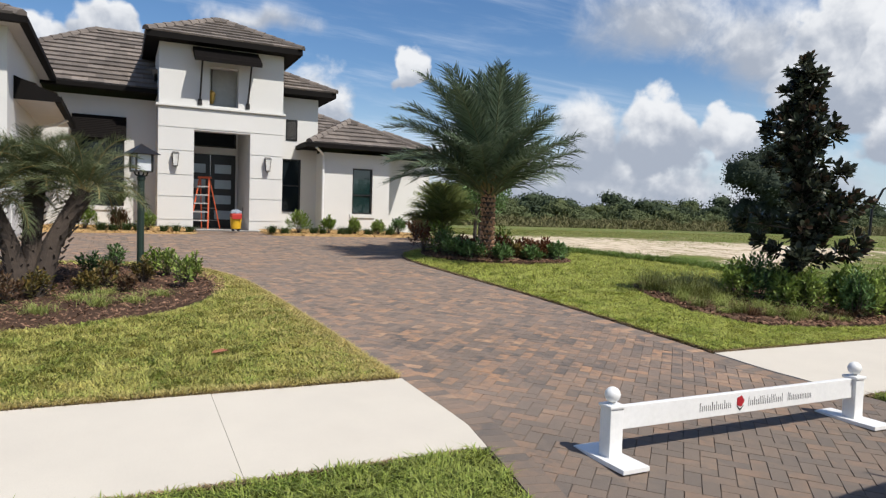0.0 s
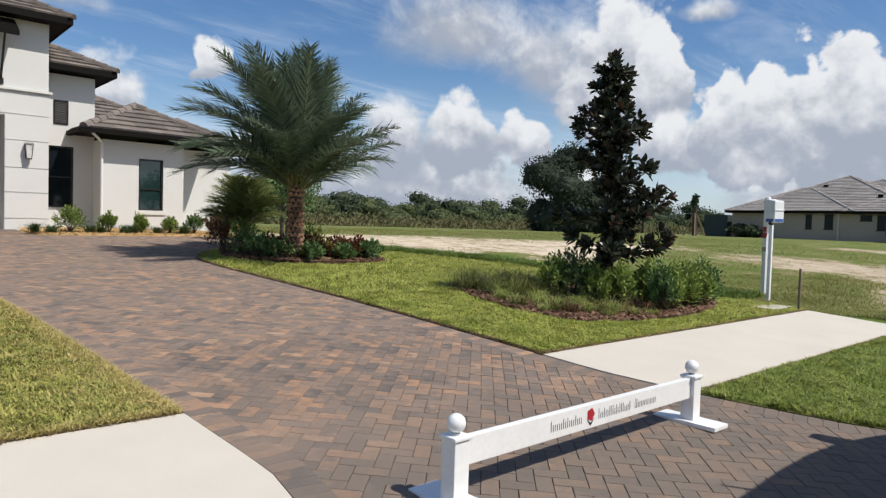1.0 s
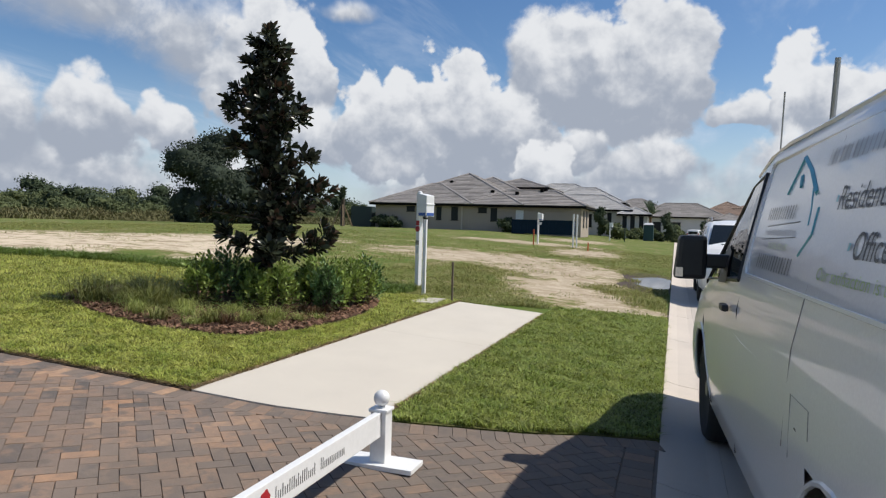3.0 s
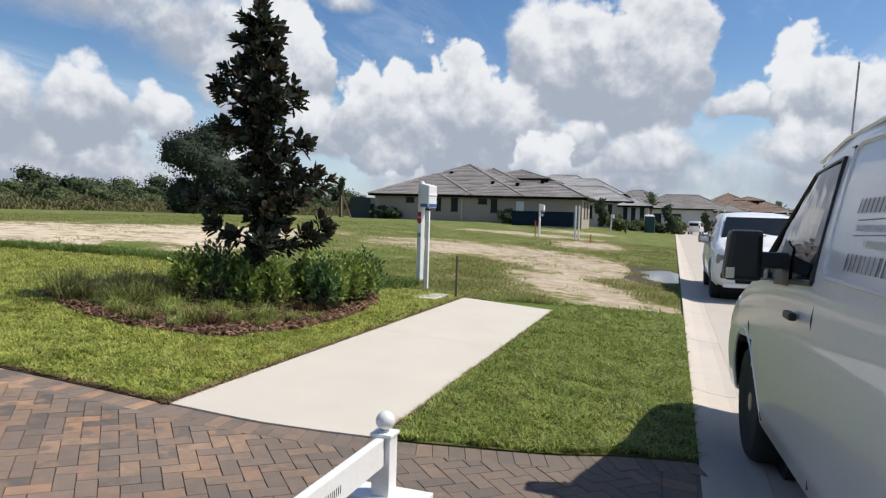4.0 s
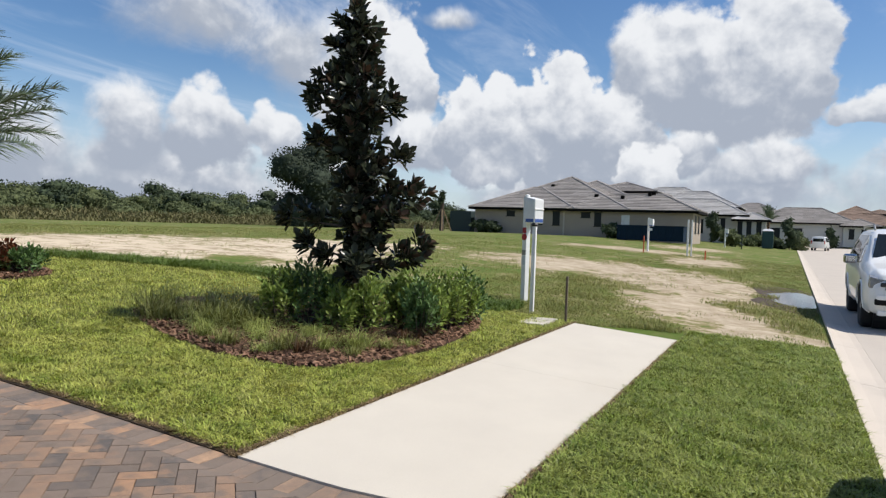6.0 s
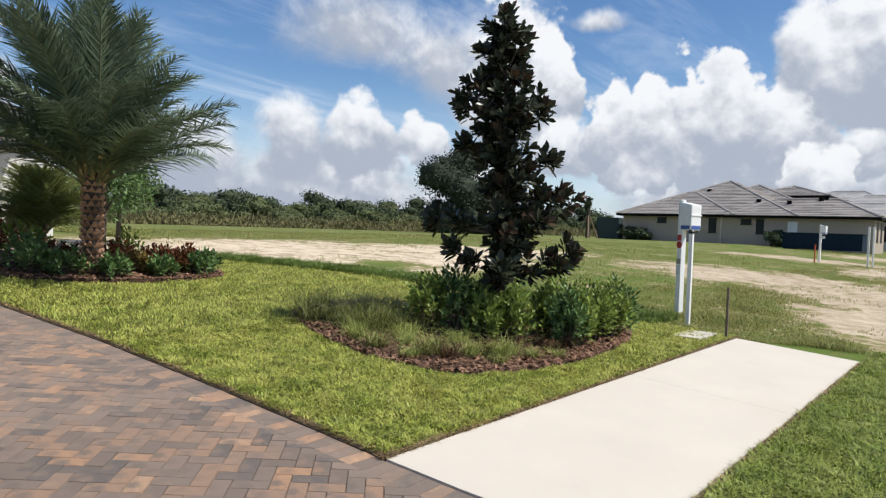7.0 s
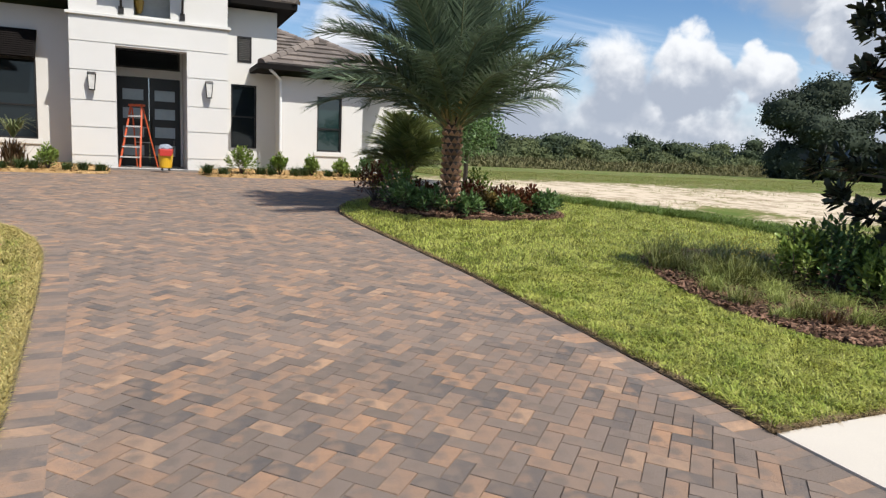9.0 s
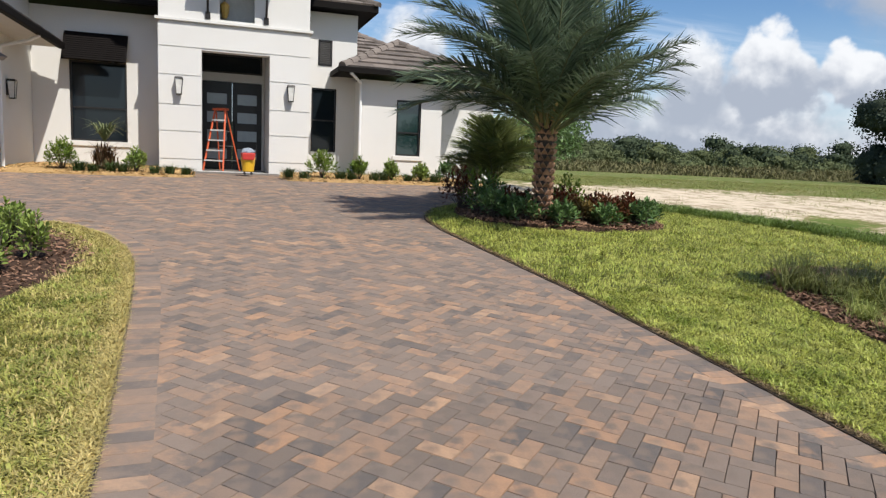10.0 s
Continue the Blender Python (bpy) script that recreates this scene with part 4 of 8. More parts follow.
part("downspout", Geo().tube([(-0.97, 20.1, 3.63), (-1.2, 20.1, 3.5), (-1.7, 20.1, 3.36), (WX + 0.045, 20.1, 3.1), (WX + 0.045, 20.1, 0.78)], 0.038, 8), TRIM_WHITE, house, "white downspout")
gd = part("garage_door", Geo().box(WX - 0.04, 16.5, 0.6, WX + 0.003, 19.6, 3.0), TRIM_WHITE, house, "white panelled garage door")
for i in range(4):
    part("panel", Geo().box(WX + 0.0035, 16.55, 0.72 + 0.56 * i, WX + 0.015, 19.55, 1.24 + 0.56 * i), TRIM_WHITE, gd)

for m in (pose(1.745, TY - 0.003, 2.88), pose(4.447, TY - 0.003, 2.88), pose(-1.8, 20.75, 2.5, 0, 0, 90)):
    sconce(m)


# ---- plants ----
VERGE = leafy("verge_blade", (0.165, 0.248, 0.04), (0.335, 0.365, 0.095), 0.45, 0.32, 0.65)
ROUGH = leafy("rough_blade", (0.15, 0.205, 0.042), (0.31, 0.285, 0.105), 0.6, 0.3, 0.4)
STRAW_BLADE = leafy("straw_blade", (0.68, 0.55, 0.24), (0.52, 0.45, 0.17), 0.6, 0.35, 0.3)
WEEDY = leafy("weedy_grass", (0.165, 0.205, 0.06), (0.26, 0.26, 0.085), 0.55, 0.2, 0.45)
LIRIOPE = leafy("strap_leaf", (0.05, 0.085, 0.03), (0.07, 0.11, 0.035), 0.4, 0.2, 0.4)
SHRUB_RUST = leafy("rusty_leaf", (0.17, 0.085, 0.05), (0.10, 0.075, 0.04), 0.5, 0.2, 0.5)
SPIKE = leafy("pale_strap_leaf", (0.26, 0.27, 0.13), (0.16, 0.20, 0.09), 0.45, 0.2, 0.4)
PALM_DARK = material("dark_fibrous_bark", (0.075, 0.055, 0.042), 0.95, second=(0.045, 0.033, 0.026), scale=16, bump=1.0, bump_scale=60)
def frond(length, rng, droop, leaflets=60, spread=0.42, thin=0.0125, wild=0.16):
    """One feather frond along +x from the origin: stalk points and leaflet quads."""
    n = 14
    pts = []
    ang, p = 0.0, Vector((0, 0, 0))
    for i in range(n):
        pts.append(p.copy())
        a = -droop * (i / n) ** 1.4
        p = p + Vector((math.cos(a), 0, math.sin(a))) * (length / n)
    v, f = [], []
    for i in range(leaflets):
        s = 0.16 + 0.84 * (i + 0.5) / leaflets
        k = s * (n - 1)
        j = min(int(k), n - 2)
        base = pts[j].lerp(pts[j + 1], k - j)
        d = (pts[j + 1] - pts[j]).normalized()
        size = spread * (0.45 + 0.9 * math.sin(math.pi * min(1, s * 0.86 + 0.12))) * rng.uniform(0.85, 1.1)
        upv = Vector((-d.z, 0, d.x))
        for side in (-1, 1):
            fwd = 0.75 + 0.35 * s
            w = (d * fwd + Vector((0, side, 0)) * 0.85 + upv * rng.uniform(0.15, 0.55)).normalized()
            w = (w + Vector((rng.gauss(0, 1), rng.gauss(0, 1), rng.gauss(0, 1))) * wild).normalized()
            mid = base + w * size * 0.5 + Vector((0, 0, -0.06 * size))
            tip = base + w * size + Vector((0, 0, -0.42 * size * rng.uniform(0.3, 1.2)))
            wide = d * thin
            q = len(v)
            v += [base - wide, base + wide, mid + wide * 0.9, mid - wide * 0.9, tip]
            f += [(q, q + 1, q + 2, q + 3), (q + 3, q + 2, q + 4, q + 4)]
    return pts, v, [x if x[2] != x[3] else x[:3] for x in f]


def palm(m, trunk_h, trunk_r, crown, seed, label, fronds=34, leaf=None):
    rng = random.Random(seed)
    t = thing("palm_tree", label, "palm", m)
    g = Geo()
    g.tube([(0, 0, -0.1), (0, 0, trunk_h * 0.5), (0, 0, trunk_h), (0, 0, trunk_h + 0.35)], [trunk_r * 1.0, trunk_r * 0.86, trunk_r * 1.0, trunk_r * 0.7], 12)
    trunk = part("trunk", g, PALM_DARK, t)
    g = Geo()
    rows = int(trunk_h / 0.095)
    for i in range(rows + 4):
        z = i * trunk_h / rows
        for k in range(9):
            a = (k + 0.5 * (i % 2)) * 2 * math.pi / 9 + rng.uniform(-0.08, 0.08)
            r = trunk_r * (0.93 + 0.05 * rng.random())
            mm = pose(r * math.cos(a), r * math.sin(a), z + rng.uniform(-0.01, 0.01), 0, 0, math.degrees(a)) @ pose(0, 0, 0, 0, 9 + rng.uniform(-6, 6), 0)
            g.add([mm @ Vector(q) for q in ((-0.02, -0.055, -0.015), (-0.02, 0.055, -0.015), (0.028, 0.0, 0.078), (0.026, -0.04, 0.035), (0.026, 0.04, 0.035), (-0.04, 0, 0.085))],
                  [(0, 3, 2), (0, 2, 4, 1), (3, 5, 2), (2, 5, 4), (0, 5, 3), (1, 4, 5)])
    part("scarred_bark", g, PALM_BARK, trunk, "cut leaf bases in a diamond pattern", kind="stuff")
    for i in range(fronds):
        f = (i + 0.5) / fronds
        lift = 89 - 57 * f ** 1.05 + rng.uniform(-7, 7)
        az = i * 137.5 + rng.uniform(-14, 14)
        lee = max(0.0, math.cos(radians(az - 141)))
        L = crown * (0.93 + 0.1 * math.sin(math.pi * min(1, f + 0.15))) * rng.uniform(0.88, 1.08)
        pts, v, fc = frond(L, rng, rng.uniform(0.55, 1.1) * (1.0 + 0.55 * lee) if f > 0.4 else rng.uniform(0.25, 0.6), leaflets=int(34 + 17 * L), spread=0.33 + 0.05 * L, thin=0.0155, wild=0.11)
        mm = pose(0, 0, trunk_h + 0.22 - 0.34 * f, 0, 0, az) @ pose(0.06, 0, 0, 0, -lift, 0) @ pose(0, 0, 0, rng.uniform(-35, 35), 0, 0)
        # the breeze bends the tips aside
        w = [mm @ q for q in v]
        blow = lambda q: q + Vector((-0.62, 0.5, -0.12)) * (0.055 * (q - mm.translation).length ** 2)
        fr = part("frond", Geo().add([blow(q) for q in w], fc), leaf or PALM_LEAF, t)
        part("stalk", Geo().tube([blow(mm @ q) for q in pts], [0.02 * (1 - 0.85 * i2 / len(pts)) for i2 in range(len(pts))], 5), PALM_RIB, fr)
    if trunk_r > 0.1:
        g = Geo()
        for k in range(26):
            a = k * 2.4
            z = trunk_h - 0.12 + 0.016 * k
            r = trunk_r * 0.9
            g.tube([(r * math.cos(a), r * math.sin(a), z), (r * 1.5 * math.cos(a), r * 1.5 * math.sin(a), z + 0.16), (r * 1.75 * math.cos(a), r * 1.75 * math.sin(a), z + 0.30)], [0.04, 0.03, 0.022], 5)
        part("leaf_base", g, PALM_STALK, trunk, "cut orange-brown stalk bases", kind="stuff")
    return t


def leaf_quads(places, normals, sizes, rng, ratio=0.42, fold=0.12, simple=False):
    """Pointed leaves: four faces each, or one for far leaves; arrays."""
    n = len(places)
    a = rng.normal(size=(n, 3))
    nr = normals / (np.linalg.norm(normals, axis=1, keepdims=True) + 1e-9)
    d = a - nr * (a * nr).sum(1, keepdims=True)
    d /= np.linalg.norm(d, axis=1, keepdims=True) + 1e-9
    s = np.cross(nr, d)
    L = sizes[:, None]
    p0, p3 = places - d * 0.0, places + d * L
    mid = places + d * L * 0.55 - nr * L * fold
    l, r = places + d * L * 0.5 + s * L * ratio * 0.5, places + d * L * 0.5 - s * L * ratio * 0.5
    if simple:
        return np.stack([p0, l, p3, r], 1).reshape(-1, 3), np.arange(n)[:, None] * 4 + np.array([[0, 3, 2, 1]])
    v = np.stack([p0, l, p3, r, mid], 1).reshape(-1, 3)
    k = np.arange(n)[:, None] * 5
    f = np.concatenate([k + np.array([[0, 4, 1]]), k + np.array([[1, 4, 2]]), k + np.array([[2, 4, 3]]), k + np.array([[3, 4, 0]])])
    return v, f


def masses(cs, rs, rng, k=0.8, n=4):
    """Lumpy inner masses of far crowns: arrays of vertices and quads."""
    g = np.linspace(-1, 1, n + 1)
    u, w = np.meshgrid(g, g)
    one = np.ones_like(u)
    sides = [(one, u, w), (-one, w, u), (u, w, one), (w, u, -one), (w, one, u), (u, -one, w)]
    unit = np.concatenate([np.stack(q, -1).reshape(-1, 3) for q in sides])
    unit /= np.linalg.norm(unit, axis=1, keepdims=True)
    i = np.arange(n * (n + 1)).reshape(n, n + 1)[:, :-1].ravel()
    quad = np.stack([i, i + 1, i + n + 2, i + n + 1], 1)
    m = (n + 1) ** 2
    quads = np.concatenate([quad + m * j for j in range(6)])
    v, f = [], []
    for c, r in zip(cs, rs):
        ph = rng.random(3) * 6
        bump = 1 + 0.16 * np.sin(unit[:, 0] * 5 + ph[0]) * np.sin(unit[:, 1] * 5 + ph[1]) + 0.12 * np.sin(unit[:, 2] * 7 + ph[2])
        f.append(quads + len(v) * len(unit))
        v.append(np.asarray(c) + unit * bump[:, None] * np.asarray(r) * k)
    return np.concatenate(v), np.concatenate(f)


def leaf_cloud(name, centres, radii, count, size, mat, parent, seed, ratio=0.42, outward=0.7, tip_up=0.3, label="", simple=False, inner=4, core=0.66):
    """Leaves spread through some balls, denser towards their skins."""
    rng = np.random.default_rng(seed)
    centres, radii = np.asarray(centres, float), np.asarray(radii, float)
    if radii.ndim == 1:
        radii = np.repeat(radii[:, None], 3, 1)
    w = radii.prod(1) ** (2 / 3)
    pick = rng.choice(len(centres), size=count, p=w / w.sum())
    d = rng.normal(size=(count, 3))
    d /= np.linalg.norm(d, axis=1, keepdims=True)
    r = rng.uniform(core * 0.95, 1.05, count) if simple else rng.random(count) ** 0.45
    pos = centres[pick] + d * radii[pick] * r[:, None]
    nrm = d * outward + rng.normal(size=(count, 3)) * (0.55 if simple else 0.5) + np.array([0, 0, tip_up])
    v, f = leaf_quads(pos, nrm, size * rng.uniform(0.6, 1.25, count), rng, ratio, simple=simple)
    if simple:
        mv, mf = masses(centres, radii, rng, k=core, n=inner)
        v, f = np.concatenate([v, mv]), np.concatenate([f, mf + len(v)])
    return bulk(name, v, f, mat, parent, label, kind="")


def leaves_along(places, dirs, normals, sizes, ratio=0.45, fold=0.10):
    """Rounded leaves with given directions, folded along the midrib and curled at the tip: eight faces each."""
    n = len(places)
    d = dirs / (np.linalg.norm(dirs, axis=1, keepdims=True) + 1e-9)
    nr = normals - d * (normals * d).sum(1, keepdims=True)
    nr /= np.linalg.norm(nr, axis=1, keepdims=True) + 1e-9
    s = np.cross(nr, d)
    L = sizes[:, None]

    def at_(f, w, drop):
        return places + d * L * f + s * L * ratio * w - nr * L * drop

    v = np.stack([at_(0.06, 0, 0), at_(0.36, 0.38, 0), at_(0.72, 0.46, 0.03), at_(1.0, 0, 0.12), at_(0.72, -0.46, 0.03), at_(0.36, -0.38, 0), at_(0.38, 0, fold), at_(0.74, 0, fold + 0.03)], 1).reshape(-1, 3)
    k = np.arange(n)[:, None] * 8
    tri = ((0, 6, 1), (1, 6, 7), (1, 7, 2), (2, 7, 3), (3, 7, 4), (4, 7, 5), (5, 7, 6), (5, 6, 0))
    return v, np.concatenate([k + np.array([t]) for t in tri])


def shoot_leaves(tips, axes, rng, per, size, back, ratio=0.45, open_=0.8):
    """Leaves whorled round shoot ends: tips and axes are arrays; back is the leafy length of a shoot."""
    n = len(tips)
    k = np.tile(np.arange(per), n)
    t, a = np.repeat(tips, per, 0), np.repeat(axes, per, 0)
    a = a / np.linalg.norm(a, axis=1, keepdims=True)
    ang = k * 2.4 + np.repeat(rng.random(n) * 6.28, per)
    ref = np.where(np.abs(a[:, 2:3]) < 0.9, np.array([[0, 0, 1.0]]), np.array([[1.0, 0, 0]]))
    u = np.cross(a, ref)
    u /= np.linalg.norm(u, axis=1, keepdims=True)
    w = np.cross(a, u)
    rad = u * np.cos(ang)[:, None] + w * np.sin(ang)[:, None]
    f = (k / per)[:, None]
    d = a * (1.05 - open_ * f) + rad * (0.45 + 0.55 * f) * open_ + rng.normal(size=(n * per, 3)) * 0.12
    nr = a * 0.8 - rad * 0.5 + np.array([[0, 0, 0.35]])
    return leaves_along(t - a * back * f, d, nr, size * rng.uniform(0.7, 1.15, n * per), ratio)


def magnolia(m, seed):
    """A columnar young tree whose limbs end in separate clumps of large leaves; local +x is its fuller side."""
    rng = random.Random(seed)
    r2 = np.random.default_rng(seed)
    t = thing("magnolia_tree", "young columnar magnolia with dark glossy leaves and rusty undersides", "tree", m)
    H = 3.72
    trunk_at = lambda z: Vector((0.03 * math.sin(z * 1.3), 0.02 * math.cos(z * 1.7), z))
    g = Geo().tube([trunk_at(z) for z in (-0.05, 0.6, 1.4, 2.0, 2.6, 3.1, 3.6)], [0.05, 0.045, 0.038, 0.031, 0.022, 0.014, 0.006], 8)
    tips, axes = [], []

    def clump(c, out, n, size):
        """Shoots fanned round the end of a limb."""
        for j in range(n):
            o = Vector((rng.gauss(0, 1), rng.gauss(0, 1), rng.gauss(0, 0.8))) * size * 0.5
            tips.append(c + o)
            axes.append(out * 0.55 + o / size * 0.5 + Vector((0, 0, 0.42)))

    def limb(a, reach, z, rise, n, size=0.15):
        o = trunk_at(z)
        out = Vector((math.cos(a), math.sin(a), 0))
        tip = o + out * reach + Vector((0, 0, rise))
        mid = o.lerp(tip, 0.5) - Vector((0, 0, 0.12 * rise + 0.02))
        g.tube([o - Vector((0, 0, 0.04)), mid, tip], [0.015, 0.011, 0.005], 5)
        clump(tip - out * size * 0.4, out, n, size)
        if reach > 0.3:
            clump(mid, out, max(2, n // 2), size * 0.9)
        return tip

    zs = (0.45, 0.7, 0.95, 1.2, 1.5, 1.85, 2.15, 2.5, 2.75, 3.1, 3.4, 3.6, 3.72)
    right = (0.16, 0.24, 0.28, 0.34, 0.32, 0.40, 0.34, 0.42, 0.40, 0.30, 0.28, 0.22, 0.08)
    left = (0.10, 0.16, 0.16, 0.22, 0.30, 0.32, 0.50, 0.54, 0.48, 0.42, 0.30, 0.22, 0.08)
    n = 84
    for i in range(n):
        z = 0.72 + (H - 0.92) * i / (n - 1)
        a = i * 2.399 + rng.uniform(-0.35, 0.35)
        c = math.cos(a)
        side = float(np.interp(z, zs, right if c > 0 else left))
        deep = 0.85 * 0.5 * (float(np.interp(z, zs, right)) + float(np.interp(z, zs, left)))
        reach = math.sqrt((side * c) ** 2 + (deep * math.sin(a)) ** 2) - 0.07
        limb(a, max(0.05, reach * rng.uniform(0.78, 1.04)), z - 0.1, 0.10 + 0.18 * reach, 3, 0.14)
    # long limbs that stand out of the column: azimuth, reach, height, rise, shoots, clump size
    limb(0.05, 0.84, 0.76, 0.24, 8, 0.16)
    limb(-0.2, 0.62, 0.72, 0.14, 6, 0.15)
    limb(0.1, 0.70, 1.22, 0.36, 9, 0.17)
    limb(0.35, 0.52, 1.28, 0.34, 7, 0.15)
    limb(-0.25, 0.48, 1.0, 0.30, 6, 0.15)
    limb(0.1, 0.52, 1.74, 0.26, 8, 0.15)
    limb(0.0, 0.44, 2.34, 0.24, 7, 0.14)
    limb(3.1, 0.70, 0.84, 0.16, 7, 0.13)
    limb(3.3, 0.44, 0.74, 0.10, 5, 0.13)
    limb(3.05, 0.88, 1.20, 0.08, 6, 0.15)
    limb(2.8, 0.58, 1.22, 0.10, 5, 0.14)
    limb(3.2, 0.54, 2.0, 0.16, 7, 0.13)
    limb(3.0, 0.54, 2.54, 0.14, 7, 0.14)
    limb(1.6, 0.5, 0.7, 0.2, 7, 0.16)
    limb(-1.6, 0.5, 0.62, 0.16, 7, 0.16)
    for k in range(6):
        tips.append(trunk_at(H - 0.07 * k) + Vector((rng.uniform(-0.06, 0.06), rng.uniform(-0.05, 0.05), -0.04)))
        axes.append(Vector((rng.uniform(-0.35, 0.35), rng.uniform(-0.3, 0.3), 1)))
    part("trunk", g, BARK, t)
    T, A = np.array([tuple(p) for p in tips]), np.array([tuple(p) for p in axes])
    v, f = shoot_leaves(T, A, r2, 9, 0.155, 0.09, 0.48, 0.85)
    bulk("crown", v, f, MAG_LEAF, t, kind="")
    pick = (r2.random(len(T)) < 0.2) | ((T[:, 0] > 0.25) & (T[:, 2] < 1.7) & (r2.random(len(T)) < 0.5))
    v, f = shoot_leaves(T[pick] + A[pick] * 0.03, A[pick], r2, 5, 0.145, 0.05, 0.48, 0.6)
    bulk("rusty_foliage", v, f, MAG_BROWN, t, "leaves turned to their rusty undersides", kind="")
    return t


def shrub(m, r, h, count, size, mat, seed, label, name="shrub", group="", lobes=7, ratio=0.45):
    """A shrub of many upright shoots with leaves whorled along them."""
    rng = np.random.default_rng(seed)
    t = thing(name, label, "shrub", m, group)
    n = max(16, int(count / 11))
    a = np.arange(n) * 2.399 + rng.normal(size=n) * 0.3
    q = r * 0.92 * np.sqrt((np.arange(n) + 0.5) / n) * rng.uniform(0.75, 1.12, n)
    z = h * (1.02 - 0.62 * (q / r) ** 2) * rng.uniform(0.72, 1.12, n)
    T = np.stack([q * np.cos(a), q * np.sin(a), z], 1)
    A = np.stack([np.cos(a) * q / r * 0.7, np.sin(a) * q / r * 0.7, np.full(n, 0.9)], 1) + rng.normal(size=(n, 3)) * 0.18
    g = Geo()
    for p in T[:: max(1, n // 14)]:
        g.tube([(0, 0, -0.03), (p[0] * 0.55, p[1] * 0.55, p[2] * 0.45), tuple(p)], [0.011, 0.008, 0.003], 4)
    part("branchwork", g, BARK, t)
    v, f = shoot_leaves(T, A, rng, 13, size * 1.12, h * 0.42, ratio, 0.95)
    bulk("foliage", v, f, mat, t, kind="")
    return t


def blades(n, rng, height, lean, width, where, droop=0.35, lie=None):
    """Narrow arching blades at places, lying about the angles given: arrays of vertices and triangles."""
    a = rng.random(n) * 2 * np.pi if lie is None else lie + rng.normal(size=n) * 1.3
    h = height * rng.uniform(0.55, 1.2, n)
    d = np.stack([np.cos(a), np.sin(a), np.zeros(n)], 1)
    s = np.stack([-np.sin(a), np.cos(a), np.zeros(n)], 1) * (width * rng.uniform(0.7, 1.2, n))[:, None]
    l = (lean * rng.uniform(0.2, 1.3, n))[:, None] * h[:, None]
    z = np.array([[0, 0, 1.0]])
    mid = where + d * l * 0.35 + z * h[:, None] * 0.62
    tip = where + d * l + z * (h * (1 - droop * rng.random(n)))[:, None]
    v = np.stack([where - s, where + s, mid + s * 0.8, mid - s * 0.8, tip], 1).reshape(-1, 3)
    k = np.arange(n)[:, None] * 5
    f = np.concatenate([k + np.array([[0, 1, 2]]), k + np.array([[0, 2, 3]]), k + np.array([[3, 2, 4]])])
    return v, f


def tuft(m, r, h, count, seed, mat, label="arching clump of fine ornamental grass", name="grass_clump", group="grass clumps", width=0.0032):
    rng = np.random.default_rng(seed)
    t = thing(name, label, "ornamental grass", m, group)
    q = rng.normal(size=(count, 2)) * r * 0.3
    w = np.concatenate([q, np.zeros((count, 1))], 1)
    v, f = blades(count, rng, h, 1.5, width, w, 0.75)
    v[:, :2] += 0
    bulk("foliage", v, f, mat, t, kind="")
    return t


PALM_YOUNG = leafy("young_palm_leaflet", (0.135, 0.18, 0.058), (0.205, 0.225, 0.075), 0.45, 0.3, 0.45)
PALM_X, PALM_Y = 7.40, 12.45
palm(pose(PALM_X, PALM_Y, land(PALM_Y) + 0.10), 1.38, 0.14, 2.6, 3, "date palm with a short diamond-patterned trunk in a mulch bed", fronds=74)
magnolia(pose(9.43, 6.55, land(6.55) + 0.08, 0, 0, -55), 11)


# ---- vehicles ----
def bilinear(q, n, m):
    """Points of a four-cornered patch in two dimensions."""
    out = []
    for j in range(m + 1):
        for i in range(n + 1):
            u, v = i / n, j / m
            out.append(tuple((q[0][k] * (1 - u) + q[1][k] * u) * (1 - v) + (q[3][k] * (1 - u) + q[2][k] * u) * v for k in (0, 1)))
    return out


